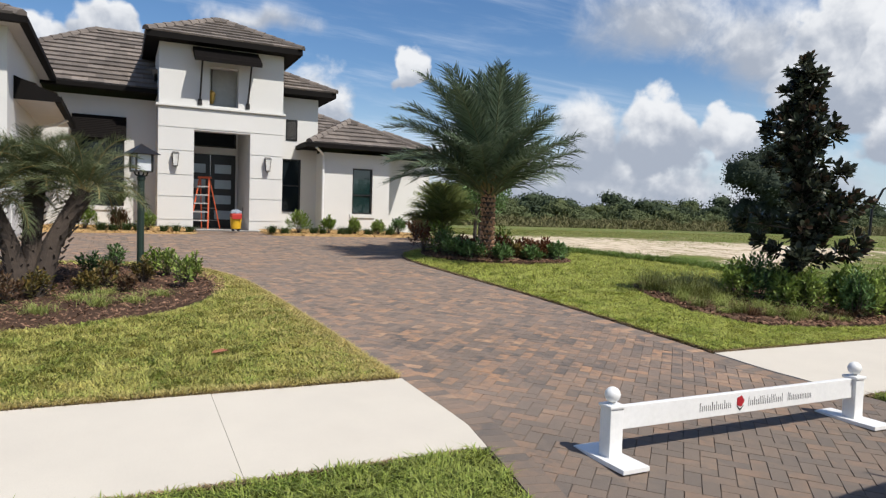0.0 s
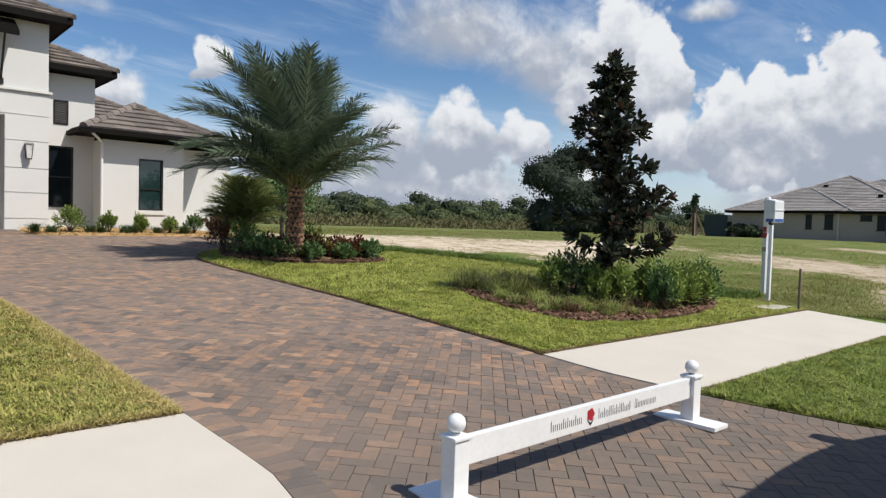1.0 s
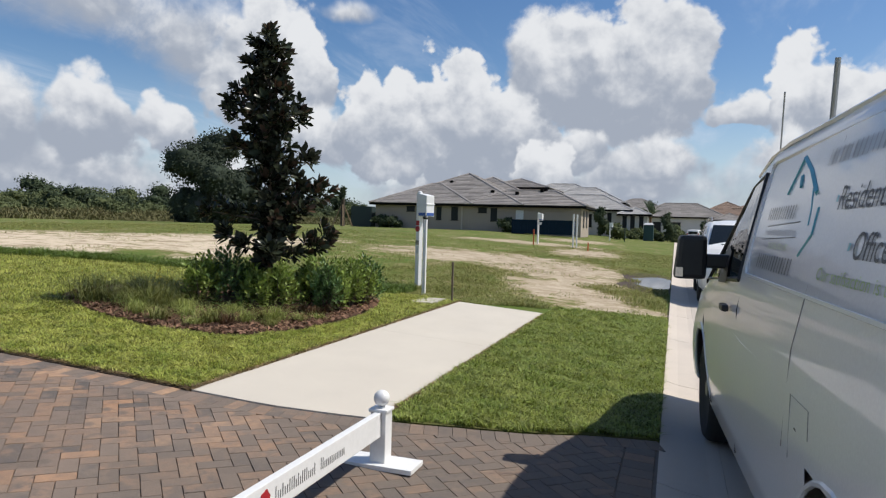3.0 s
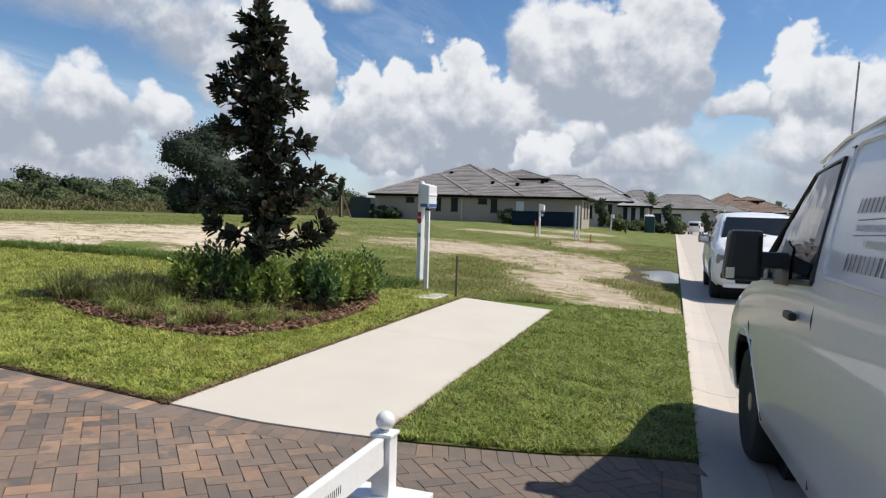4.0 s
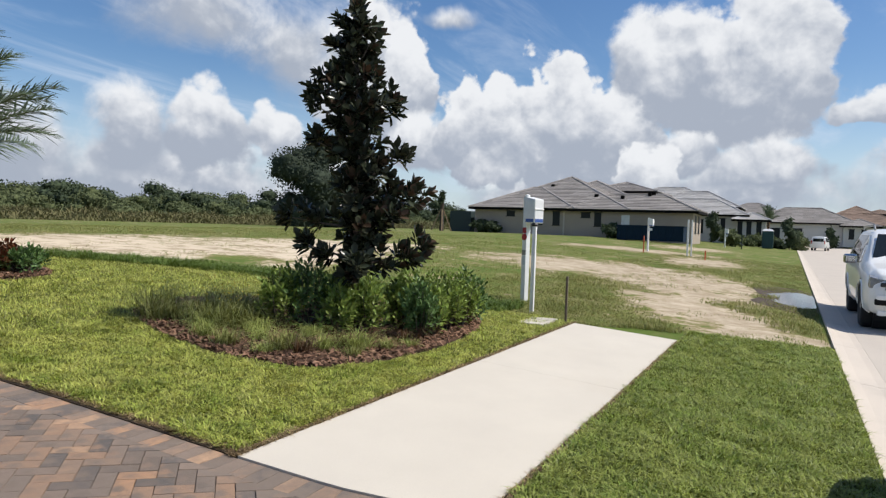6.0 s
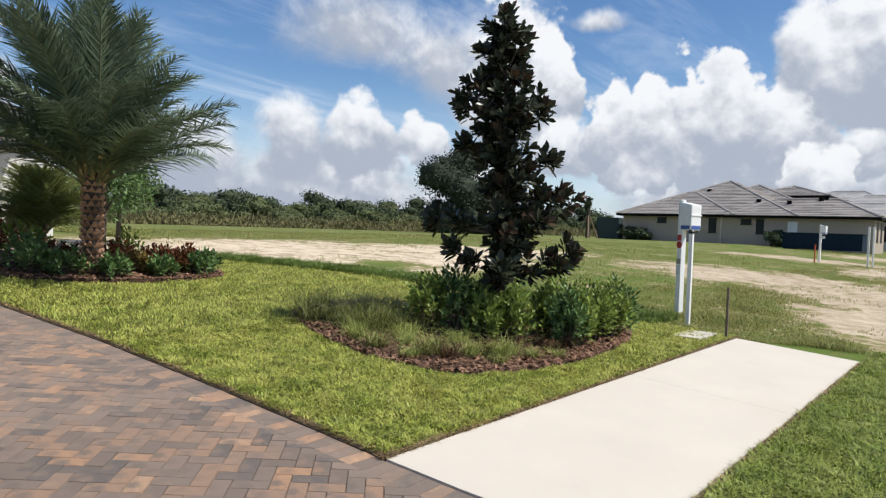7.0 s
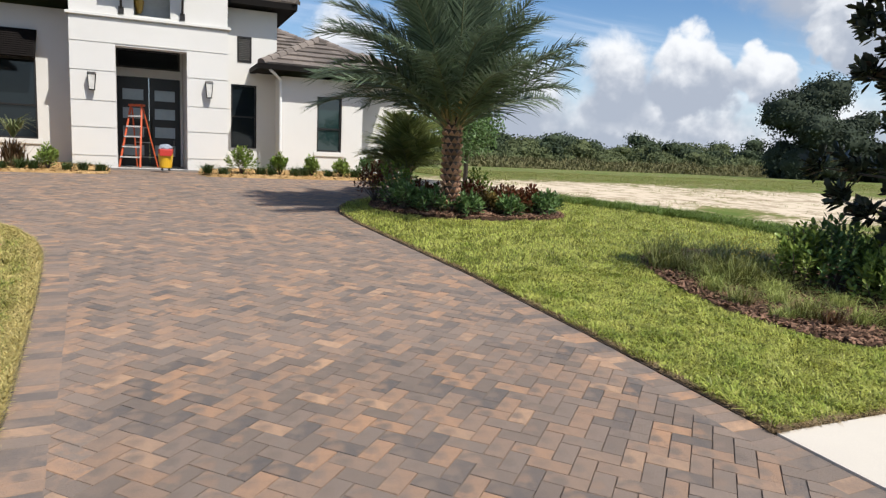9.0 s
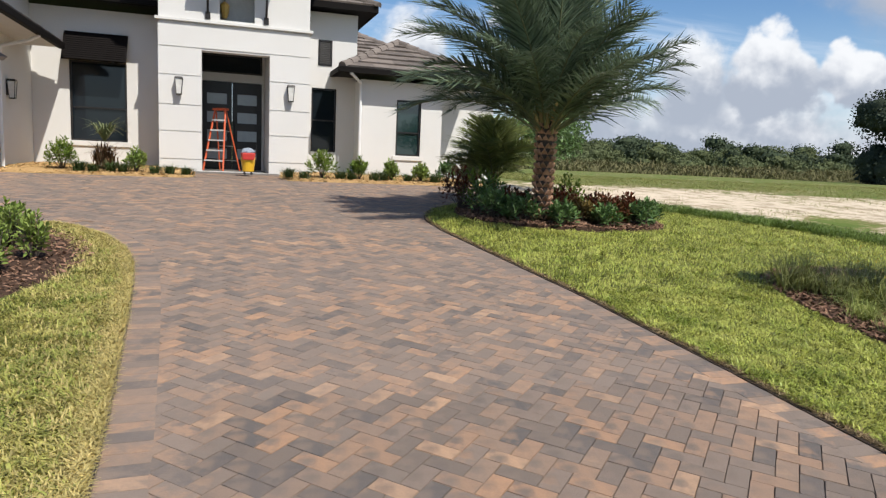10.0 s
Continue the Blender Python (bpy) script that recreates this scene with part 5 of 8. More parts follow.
class Shell:
    """A car body lofted through stations (x, sill z, belt z, top z, sill half width, belt half width, top half width)."""

    def __init__(self, stations, per=7):
        st = np.array(stations, float)
        xs = np.concatenate([np.linspace(st[i, 0], st[i + 1, 0], per, endpoint=False) for i in range(len(st) - 1)] + [[st[-1, 0]]])
        self.st = st
        self.rows = np.stack([np.interp(xs, st[:, 0], st[:, k]) for k in range(7)], 1)
        k = np.ones(5) / 5
        for c in range(1, 7):
            pad = np.pad(self.rows[:, c], 2, mode="edge")
            self.rows[:, c] = np.convolve(pad, k, "valid")

    def half(self, r):
        x, zs, zb, zt, ws, wb, wt_ = r
        p = [(ws * 0.9, zs), (ws, zs + 0.05)]
        for f in (0.2, 0.4, 0.6, 0.8, 1.0):
            z = zs + 0.05 + (zb - zs - 0.05) * f
            p.append((ws + (wb - ws) * f + 0.035 * math.sin(math.pi * f), z))
        tall = zt - zb
        for f in (0.2, 0.4, 0.6, 0.75, 0.87):
            p.append((wb + (wt_ - wb) * f ** 1.25, zb + tall * f))
        p.append((wt_ + (wb - wt_) * 0.02, zb + tall * 0.94))
        p.append((wt_ - 0.07, zb + tall * 0.985))
        p.append((wt_ * 0.5, zt + 0.02))
        p.append((0.0, zt + 0.03))
        return p

    def width(self, x, z):
        i = int(np.argmin(abs(self.rows[:, 0] - x)))
        p = self.half(self.rows[i])
        return float(np.interp(z, [q[1] for q in p[:13]], [q[0] for q in p[:13]]))

    def geo(self, arches):
        g = Geo()
        rings = []
        for r in self.rows:
            h = self.half(r)
            rings.append([(r[0], y, z) for y, z in h] + [(r[0], -y, z) for y, z in h[-2::-1]])
        n = len(rings[0])
        verts = [p for r in rings for p in r]
        faces = []
        for j in range(len(rings) - 1):
            for i in range(n):
                q = (j * n + i, (j + 1) * n + i, (j + 1) * n + (i + 1) % n, j * n + (i + 1) % n)
                c = np.mean([verts[k] for k in q], 0)
                if any((c[0] - ax) ** 2 + (c[2] - az) ** 2 < ar * ar and abs(c[1]) > 0.55 for ax, az, ar in arches):
                    continue
                faces.append(q)
        faces.append(tuple(range(n)))
        faces.append(tuple(range(len(rings) * n - 1, (len(rings) - 1) * n - 1, -1)))
        return g.add(verts, faces)

    def patch(self, quad, lift=0.006, side=1, n=8, m=6):
        """A thin sheet on the flank inside four (x, z) corners, ordered round."""
        pts = bilinear(quad, n, m)
        v = [(x, side * (self.width(x, z) + lift), z) for x, z in pts]
        return Geo().add(v, [(j * (n + 1) + i, j * (n + 1) + i + 1, (j + 1) * (n + 1) + i + 1, (j + 1) * (n + 1) + i) for j in range(m) for i in range(n)])

    def line(self, pts, side=1, r=0.006, lift=0.002):
        return Geo().tube([(x, side * (self.width(x, z) + lift), z) for x, z in pts], r, 5)


def wheel(parent, x, y, r, w, side, spokes=6):
    m = pose(x, y, r, 90 if side < 0 else -90)
    tyre = Geo().lathe([(r * 0.66, -w / 2 + 0.02), (r * 0.9, -w / 2), (r * 0.98, -w / 2 + 0.03), (r, -w * 0.25), (r, w * 0.25), (r * 0.98, w / 2 - 0.03), (r * 0.9, w / 2), (r * 0.66, w / 2 - 0.02)], 36, m=m)
    wh = part("wheel", tyre, RUBBER, parent, "black rubber tyre", smooth=True)
    g = Geo().lathe([(r * 0.66, w / 2 - 0.03), (r * 0.6, w / 2 - 0.05), (r * 0.58, 0.0), (0.02, 0.0)], 32, m=m)
    part("rim", g, STEEL, wh, "grey steel rim")
    g = Geo().lathe([(r * 0.2, 0.0), (r * 0.2, w / 2 - 0.03), (r * 0.14, w / 2 - 0.015)], 16, m=m)
    for k in range(spokes):
        a = 360 / spokes * k
        g.box(r * 0.15, -r * 0.09, w / 2 - 0.075, r * 0.62, r * 0.09, w / 2 - 0.035, m @ pose(0, 0, 0, 0, 0, a))
    part("hub", g, STEEL, wh)
    return wh


def arch_lip(shell, ax, az, ar, side, parent, mat, wide=0.03):
    pts = []
    for i in range(19):
        a = math.pi * (-0.06 + 1.12 * i / 18)
        x, z = ax + ar * math.cos(a), az + ar * math.sin(a)
        pts.append((x, side * (shell.width(x, max(z, 0.26)) - 0.004), z))
    part("arch", Geo().tube(pts, wide, 6), mat, parent)


def well(parent, ax, az, ar, y0, y1):
    g = Geo().lathe([(ar + 0.01, 0), (ar + 0.01, y1 - y0)], 24, m=pose(ax, y1, az, 90))
    part("wheel_well", g, BLACK_PLASTIC, parent)


def bars(parent, shell, rows, mat, x0, rng, name="lettering"):
    """Unreadable sign writing: rows (z, height, length, x start)."""
    for z, h, length, xs in rows:
        x = xs
        while x > xs - length:
            w = rng.uniform(0.16, 0.3) * h
            part(name, shell.patch([(x, z), (x - w, z), (x - w, z + h), (x, z + h)], 0.008, 1, 2, 1), mat, parent)
            x -= w + h * 0.55


def sign_text(parent, shell, words, x0, z0, tall, length, mat):
    """Words laid on the flank with the built-in font, reading towards the rear."""
    cu = bpy.data.curves.new("words", "FONT")
    cu.body = words
    ob = bpy.data.objects.new("words", cu)
    me = bpy.data.meshes.new_from_object(ob)
    bpy.data.objects.remove(ob)
    xs = [v.co.x for v in me.vertices]
    ys = [v.co.y for v in me.vertices]
    w, h = max(xs) - min(xs), 0.69
    for v in me.vertices:
        x, z = x0 - (v.co.x - min(xs)) / w * length, z0 + v.co.y / h * tall
        v.co = (x, shell.width(x, z) + 0.007, z)
    me.name = "lettering"
    me.materials.append(mat)
    part("lettering", me, mat, parent, kind="stuff")


def cargo_van(m):
    t = thing("cargo_van", "white cargo van with sign-written flank parked at the kerb", "van", m)
    st = [(-2.9, 0.45, 1.2, 1.98, 0.93, 0.96, 0.78), (-2.82, 0.36, 1.2, 2.1, 0.97, 1.0, 0.80), (-1.0, 0.33, 1.22, 2.14, 0.98, 1.01, 0.80), (0.7, 0.33, 1.22, 2.13, 0.98, 1.01, 0.79), (1.2, 0.33, 1.22, 2.08, 0.98, 1.01, 0.76),
          (1.55, 0.33, 1.22, 1.98, 0.98, 1.01, 0.74), (2.0, 0.33, 1.2, 1.66, 0.98, 1.0, 0.76), (2.5, 0.33, 1.12, 1.28, 0.98, 0.99, 0.80), (2.9, 0.32, 1.0, 1.2, 0.98, 0.97, 0.80), (3.15, 0.32, 0.92, 1.14, 0.94, 0.93, 0.76), (3.28, 0.36, 0.8, 1.02, 0.84, 0.84, 0.68), (3.32, 0.42, 0.7, 0.9, 0.76, 0.76, 0.6)]
    sh = Shell(st, 14)
    fx, rx, R = 2.12, -1.42, 0.40
    part("body", sh.geo([(fx, R, 0.50), (rx, R, 0.50)]), CAR_WHITE, t, smooth=True)
    for ax in (fx, rx):
        for side in (1, -1):
            arch_lip(sh, ax, R, 0.508, side, t, CAR_WHITE, 0.012)
            wheel(t, ax, side * 0.86, R, 0.24, side)
        well(t, ax, R, 0.52, -0.8, 0.8)
    for side in (1, -1):
        part("door_window", sh.patch([(0.58, 1.37), (2.05, 1.27), (1.42, 1.90), (0.70, 1.94)], 0.004, side, 10, 8), CAR_GLASS, t, "dark tinted door glass")
        part("window_seal", sh.line([(0.57, 1.36), (0.69, 1.95), (1.42, 1.92), (2.1, 1.26), (0.57, 1.36)], side, 0.016, 0.004), BLACK_PLASTIC, t)
        part("mirror_sail", sh.patch([(0.98, 1.31), (1.34, 1.29), (1.42, 1.55), (1.12, 1.50)], 0.012, side, 4, 4), BLACK_PLASTIC, t)
        part("door_seam", sh.line([(0.47, 0.42), (0.46, 1.2), (0.60, 2.0), (1.45, 1.97)], side, 0.005), BLACK_PLASTIC, t)
        part("door_seam", sh.line([(2.35, 1.2), (1.95, 0.95), (1.58, 0.42)], side, 0.005), BLACK_PLASTIC, t)
        part("slide_door_seam", sh.line([(-0.72, 1.98), (-0.84, 1.42), (-0.80, 1.2), (-0.80, 0.85)], side, 0.0022), STEEL, t)
        part("sill_strip", sh.line([(1.58, 0.36), (0.2, 0.36), (-0.85, 0.36)], side, 0.02, -0.01), BLACK_PLASTIC, t)
        part("door_handle", Geo().box(0.66, side * 1.045 - 0.02, 1.165, 0.80, side * 1.045 + 0.02, 1.205), BLACK_PLASTIC, t, bevel=0.014)
        part("side_panel", sh.patch([(-2.6, 1.40), (0.42, 1.40), (0.56, 2.0), (-2.6, 2.02)], 0.0035, side, 24, 6), VAN_PANEL, t, "pale recessed lettering panel")
        part("panel_edge", sh.line([(-2.6, 1.40), (0.38, 1.40), (0.43, 1.44), (0.56, 1.97), (0.50, 2.0), (-2.6, 2.02)], side, 0.011, 0.004), CAR_WHITE, t)
        part("crease", sh.line([(2.0, 1.12), (0.2, 1.06), (-2.7, 1.08)], side, 0.012, -0.010), CAR_WHITE, t)
        part("roof_gutter", sh.line([(1.5, 2.0), (0.9, 2.07), (0.4, 2.09), (-2.8, 2.09)], side, 0.012, 0.0), CAR_WHITE, t)
        ya, yb = sorted((side * 1.10, side * 1.30))
        g = Geo().box(1.15, ya, 1.31, 1.30, yb, 1.595)
        g.v = [(x, y - side * 0.028 * (z > 1.5 and abs(y) > 1.2), z) for x, y, z in g.v]
        mir = part("mirror", g, BLACK_PLASTIC, t, "large black towing mirror", bevel=0.03)
        part("arm", Geo().box(1.18, min(side * 0.94, side * 1.11), 1.385, 1.27, max(side * 0.94, side * 1.11), 1.475), BLACK_PLASTIC, mir, bevel=0.015)
        ya, yb = sorted((side * 1.245, side * 1.29))
        part("mirror_glass", Geo().box(1.143, ya, 1.325, 1.149, yb, 1.385), CHROME, mir)
        part("headlamp", sh.patch([(3.0, 0.80), (3.2, 0.78), (3.18, 1.02), (2.95, 1.0)], 0.006, side, 5, 4), FROST_CLEAR, t)
    part("fuel_door", sh.line([(-0.90, 0.84), (-0.88, 1.06), (-1.12, 1.06), (-1.14, 0.97)], 1, 0.0013), STEEL, t)
    part("lock", Geo().lathe([(0.026, 0), (0.026, 0.016)], 12, m=pose(-0.97, 1.012, 0.94, -90)), BLACK_PLASTIC, t)
    part("windscreen", Geo().add([(1.62, -0.7, 1.99), (1.62, 0.7, 1.99), (2.52, 0.76, 1.30), (2.52, -0.76, 1.30)], [(0, 1, 2, 3)]), CAR_GLASS, t)
    part("front_bumper", Geo().box(3.2, -0.86, 0.36, 3.42, 0.86, 0.62), BLACK_PLASTIC, t, bevel=0.05)
    part("grille", Geo().box(3.28, -0.55, 0.66, 3.345, 0.55, 0.98), BLACK_PLASTIC, t, bevel=0.02)
    part("rear_bumper", Geo().box(-3.05, -0.95, 0.38, -2.87, 0.95, 0.58), BLACK_PLASTIC, t, bevel=0.04)
    for xx, h, rr in ((0.06, 0.36, 0.013), (1.16, 0.42, 0.005)):
        part("roof_rod", Geo().tube([(xx, 0.70, 2.07), (xx - 0.06, 0.70, 2.07 + h)], rr, 8), STEEL, t, "grey roof rod")
    # sign writing: words that can be read, plain bars for the rest
    rng = random.Random(5)
    for pts, r in (([(-0.06, 1.80), (-0.17, 1.955)], 0.012), ([(-0.17, 1.955), (-0.38, 1.88), (-0.58, 1.78)], 0.013), ([(-0.50, 1.80), (-0.57, 1.72), (-0.60, 1.655)], 0.006), ([(-0.68, 1.72), (-0.70, 1.62), (-0.58, 1.535)], 0.008), ([(-0.24, 1.87), (-0.28, 1.82)], 0.012)):
        part("emblem", sh.line(pts, 1, r, 0.001), TEAL, t, "teal house-shaped emblem")
    bars(t, sh, [(1.685, 0.06, 0.55, 0.22), (1.452, 0.068, 0.70, 0.17)], INK_GREY, 0, rng)
    bars(t, sh, [(1.612, 0.026, 0.62, 0.18), (1.88, 0.062, 0.62, -0.62)], INK_PALE, 0, rng)
    bars(t, sh, [(1.548, 0.03, 0.40, 0.02)], LIME, 0, rng)
    for z in (1.655, 1.592):
        part("rule", sh.line([(0.18, z), (-0.45, z + 0.015)], 1, 0.0025, 0.004), INK_PALE, t)
    sign_text(t, sh, "Residential", -0.93, 1.705, 0.082, 0.52, INK_GREY)
    sign_text(t, sh, "Office C", -1.22, 1.55, 0.082, 0.40, INK_GREY)
    sign_text(t, sh, "Our satifsaction is tha", -0.92, 1.468, 0.042, 0.72, LIME)
    for x, z in ((-0.89, 1.745), (-1.17, 1.585)):
        part("bullet", sh.patch([(x, z - 0.012), (x - 0.02, z - 0.012), (x - 0.02, z + 0.012), (x, z + 0.012)], 0.007, 1, 2, 1), TEAL, t)
    return t


GRILLE_BLACK = material("matt_black_mesh", (0.007, 0.007, 0.008), 0.7, second=(0.011, 0.011, 0.012), scale=40, spec=0.15)


def suv(m):
    t = thing("suv", "large white suv with chrome grille parked facing along the street", "car", m)
    st = [(-2.6, 0.5, 1.05, 1.55, 0.88, 0.92, 0.70), (-2.5, 0.42, 1.1, 1.8, 0.96, 0.98, 0.72), (-1.5, 0.36, 1.12, 1.9, 0.99, 1.0, 0.74), (0.2, 0.36, 1.12, 1.9, 0.99, 1.0, 0.73), (0.7, 0.36, 1.12, 1.78, 0.99, 1.0, 0.74), (1.25, 0.36, 1.1, 1.30, 0.99, 0.99, 0.82),
          (1.6, 0.36, 1.05, 1.22, 0.99, 0.98, 0.84), (2.35, 0.34, 1.0, 1.14, 0.97, 0.95, 0.80), (2.6, 0.34, 0.9, 1.05, 0.90, 0.89, 0.74), (2.7, 0.38, 0.75, 0.92, 0.82, 0.82, 0.70)]
    sh = Shell(st)
    fx, rx, R = 1.75, -1.33, 0.41
    part("body", sh.geo([(fx, R, 0.47), (rx, R, 0.47)]), CAR_WHITE, t, smooth=True)
    for ax in (fx, rx):
        for side in (1, -1):
            arch_lip(sh, ax, R, 0.475, side, t, CAR_WHITE, 0.025)
            wheel(t, ax, side * 0.87, R, 0.26, side)
        well(t, ax, R, 0.46, -0.8, 0.8)
    part("windscreen", Geo().add([(0.72, -0.66, 1.79), (0.72, 0.66, 1.79), (1.27, 0.78, 1.32), (1.27, -0.78, 1.32)], [(0, 1, 2, 3)]), CAR_GLASS, t, "dark windscreen")
    part("wipers", Geo().tube([(1.285, -0.5, 1.325), (1.22, 0.15, 1.39)], 0.012, 5), BLACK_PLASTIC, t)
    for side in (1, -1):
        part("side_glass", sh.patch([(-2.2, 1.2), (1.05, 1.2), (0.55, 1.76), (-2.1, 1.78)], 0.004, side, 12, 5), CAR_GLASS, t)
        part("roof_rail", Geo().tube([(-2.1, side * 0.68, 1.9), (-2.0, side * 0.68, 1.97), (0.2, side * 0.68, 1.97), (0.4, side * 0.68, 1.88)], 0.02, 6), STEEL, t)
        hl = part("headlamp", Geo().add([(2.735, side * 0.57, 0.93), (2.60, side * 0.92, 0.99), (2.62, side * 0.92, 0.80), (2.755, side * 0.55, 0.76), (2.62, side * 0.57, 0.99), (2.45, side * 0.92, 1.03), (2.42, side * 0.95, 0.80)], [(0, 1, 2, 3), (0, 4, 5, 1), (1, 5, 6, 2)]), HEADLAMP, t, "clear headlamp")
        part("lamp_insert", Geo().box(2.70, side * 0.70 - 0.07, 0.83, 2.745, side * 0.70 + 0.07, 0.91), BLACK_PLASTIC, hl, bevel=0.02)
        part("mirror", Geo().box(0.95, side * 1.02 if side > 0 else -1.26, 1.18, 1.08, 1.26 if side > 0 else -1.02, 1.37), CHROME, t, "chrome door mirror", bevel=0.04)
        part("fog_lamp", Geo().box(2.68, side * 0.74 - 0.11, 0.50, 2.745, side * 0.74 + 0.11, 0.62), GRILLE_BLACK, t, "dark fog lamp", bevel=0.03)
        part("grille_bar", Geo().box(-0.02, -0.032, -0.18, 0.02, 0.032, 0.18, pose(2.745, side * 0.38, 0.86, side * -22)), CHROME, t, "chrome v-shaped grille bar", bevel=0.015)
        part("side_vent", Geo().box(2.69, side * 0.49 - 0.04, 0.78, 2.742, side * 0.49 + 0.04, 0.98), GRILLE_BLACK, t, bevel=0.01)
        part("door_seam", sh.line([(1.05, 1.15), (1.0, 0.5)], side, 0.005), BLACK_PLASTIC, t)
    part("bonnet_edge", Geo().box(2.55, -0.58, 1.005, 2.70, 0.58, 1.05), CAR_WHITE, t, bevel=0.02)
    part("grille", Geo().box(2.62, -0.44, 0.68, 2.742, 0.44, 1.0), GRILLE_BLACK, t, "black mesh grille", bevel=0.02)
    for zz in (0.74, 0.80, 0.92):
        part("grille_slat", Geo().box(2.743, -0.30, zz - 0.008, 2.75, 0.30, zz + 0.008), BLACK_PLASTIC, t)
    part("badge", Geo().lathe([(0.085, 0), (0.085, 0.02)], 20, m=pose(2.752, 0, 0.86, 0, 90)), CHROME, t, "round chrome badge")
    part("lower_grille", Geo().box(2.66, -0.56, 0.41, 2.738, 0.56, 0.56), GRILLE_BLACK, t, bevel=0.02)
    part("grille_bar", Geo().box(2.70, -0.33, 0.668, 2.762, 0.33, 0.70), CHROME, t, "chrome bar under the grille", bevel=0.012)
    part("bumper", Geo().box(2.5, -0.80, 0.31, 2.735, 0.80, 0.405), CAR_WHITE, t, bevel=0.035)
    part("bumper", Geo().box(2.5, -0.84, 0.565, 2.745, 0.84, 0.69), CAR_WHITE, t, bevel=0.04)
    return t


def small_van(m):
    t = thing("minivan", "white van parked far down the street", "van", m)
    st = [(-2.2, 0.4, 1.1, 1.7, 0.8, 0.85, 0.68), (-2.1, 0.35, 1.1, 1.86, 0.86, 0.88, 0.72), (0.6, 0.33, 1.1, 1.88, 0.88, 0.9, 0.72), (1.4, 0.33, 1.0, 1.3, 0.87, 0.88, 0.7), (2.1, 0.33, 0.8, 0.95, 0.84, 0.8, 0.6)]
    sh = Shell(st, 5)
    part("body", sh.geo([(1.4, 0.33, 0.38), (-1.4, 0.33, 0.38)]), CAR_WHITE, t, smooth=True)
    part("rear_window", Geo().box(-2.225, -0.62, 1.2, -2.19, 0.62, 1.6), CAR_GLASS, t)
    for ax in (1.4, -1.4):
        for side in (1, -1):
            wheel(t, ax, side * 0.77, 0.33, 0.2, side)
    for side in (1, -1):
        part("tail_lamp", Geo().box(-2.23, side * 0.76 - 0.06, 0.9, -2.15, side * 0.76 + 0.06, 1.35), RED, t)
        part("side_glass", sh.patch([(-1.9, 1.15), (1.0, 1.15), (0.6, 1.66), (-1.9, 1.68)], 0.004, side), CAR_GLASS, t)
    return t


HEADLAMP = material("headlamp_glass", (0.30, 0.31, 0.32), 0.12, second=(0.16, 0.165, 0.17), scale=14, spec=0.8)
VAN_PANEL = material("white_vinyl", (0.70, 0.72, 0.74), 0.25, second=(0.67, 0.69, 0.71), scale=1.5, coat=0.6)
INK_GREY = material("faded_lettering", (0.075, 0.078, 0.082), 0.5)
INK_PALE = material("worn_lettering", (0.28, 0.285, 0.29), 0.5)
TEAL = material("teal_vinyl", (0.16, 0.52, 0.60), 0.4)
LIME = material("lime_vinyl", (0.33, 0.47, 0.18), 0.4)
cargo_van(pose(5.2, 0.02, -0.272, 0, 0, 3.6))
suv(pose(19.95, -0.14, -0.272, 0, 0, 180))
small_van(pose(106, -1.35, -0.272, 0, 0, -9))


# ---- barrier in the driveway ----
def barrier(xa, xb, y):
    z = land(y) + 0.012
    t = thing("sign_barrier", "white painted wooden sign barrier with ball finials standing on the pavers", "barrier")
    for x in (xa, xb):
        leg = part("post", Geo().box(x - 0.05, y - 0.05, z + 0.028, x + 0.05, y + 0.05, z + 0.335), WHITE, t, bevel=0.005)
        part("foot", Geo().box(x - 0.10, y - 0.24, z, x + 0.10, y + 0.24, z + 0.03), WHITE, leg, bevel=0.004)
        part("cap", Geo().box(x - 0.06, y - 0.06, z + 0.333, x + 0.06, y + 0.06, z + 0.353), WHITE, leg, bevel=0.006)
        prof = [(0.026, 0.351), (0.02, 0.366)] + [(0.049 * math.sin(a), 0.410 - 0.049 * math.cos(a)) for a in np.linspace(0.42, math.pi - 0.02, 14)]
        part("ball", Geo().lathe(prof, 24, (x, y, z)), WHITE, leg, "turned ball finial", smooth=True)
    bz0, bz1 = z + 0.19, z + 0.335
    part("board", Geo().box(xa + 0.051, y - 0.022, bz0, xb - 0.051, y + 0.022, bz1), WHITE, t, bevel=0.004)
    face = y - 0.0235
    rng = random.Random(2)

    def word(x0, x1, tall):
        x = x0
        first = True
        while x < x1 - 0.01:
            w = rng.uniform(0.0025, 0.0045)
            h = tall if first else tall * rng.choice((0.6, 0.6, 0.62, 0.95))
            part("lettering", Geo().box(x, face - 0.001, bz0 + 0.045, min(x + w, x1), face, bz0 + 0.045 + h), INK_SOFT, t)
            x += w + 0.015
            first = False

    s = (xb - xa)
    word(xa + s * 0.305, xa + s * 0.43, 0.062)
    word(xa + s * 0.50, xa + s * 0.65, 0.062)
    word(xa + s * 0.67, xa + s * 0.785, 0.062)
    cx = xa + s * 0.465
    petal = [(cx + 0.034 * math.cos(a) * (1 + 0.12 * math.cos(5 * a)), 0.036 * math.sin(a) * (1 + 0.12 * math.cos(5 * a))) for a in np.linspace(0, 2 * math.pi, 25)[:-1]]
    part("emblem", Geo().prism(petal, 0, 0.002, pose(0, face, bz0 + 0.085, 90)), RED_INK, t, "red rose-shaped emblem")
    part("emblem", Geo().prism([(cx - 0.036, 0.0), (cx, -0.04), (cx + 0.036, 0.0), (cx, -0.025)], 0, 0.002, pose(0, face, bz0 + 0.058, 90)), INK, t, "black leaf mark below the emblem")
    return t


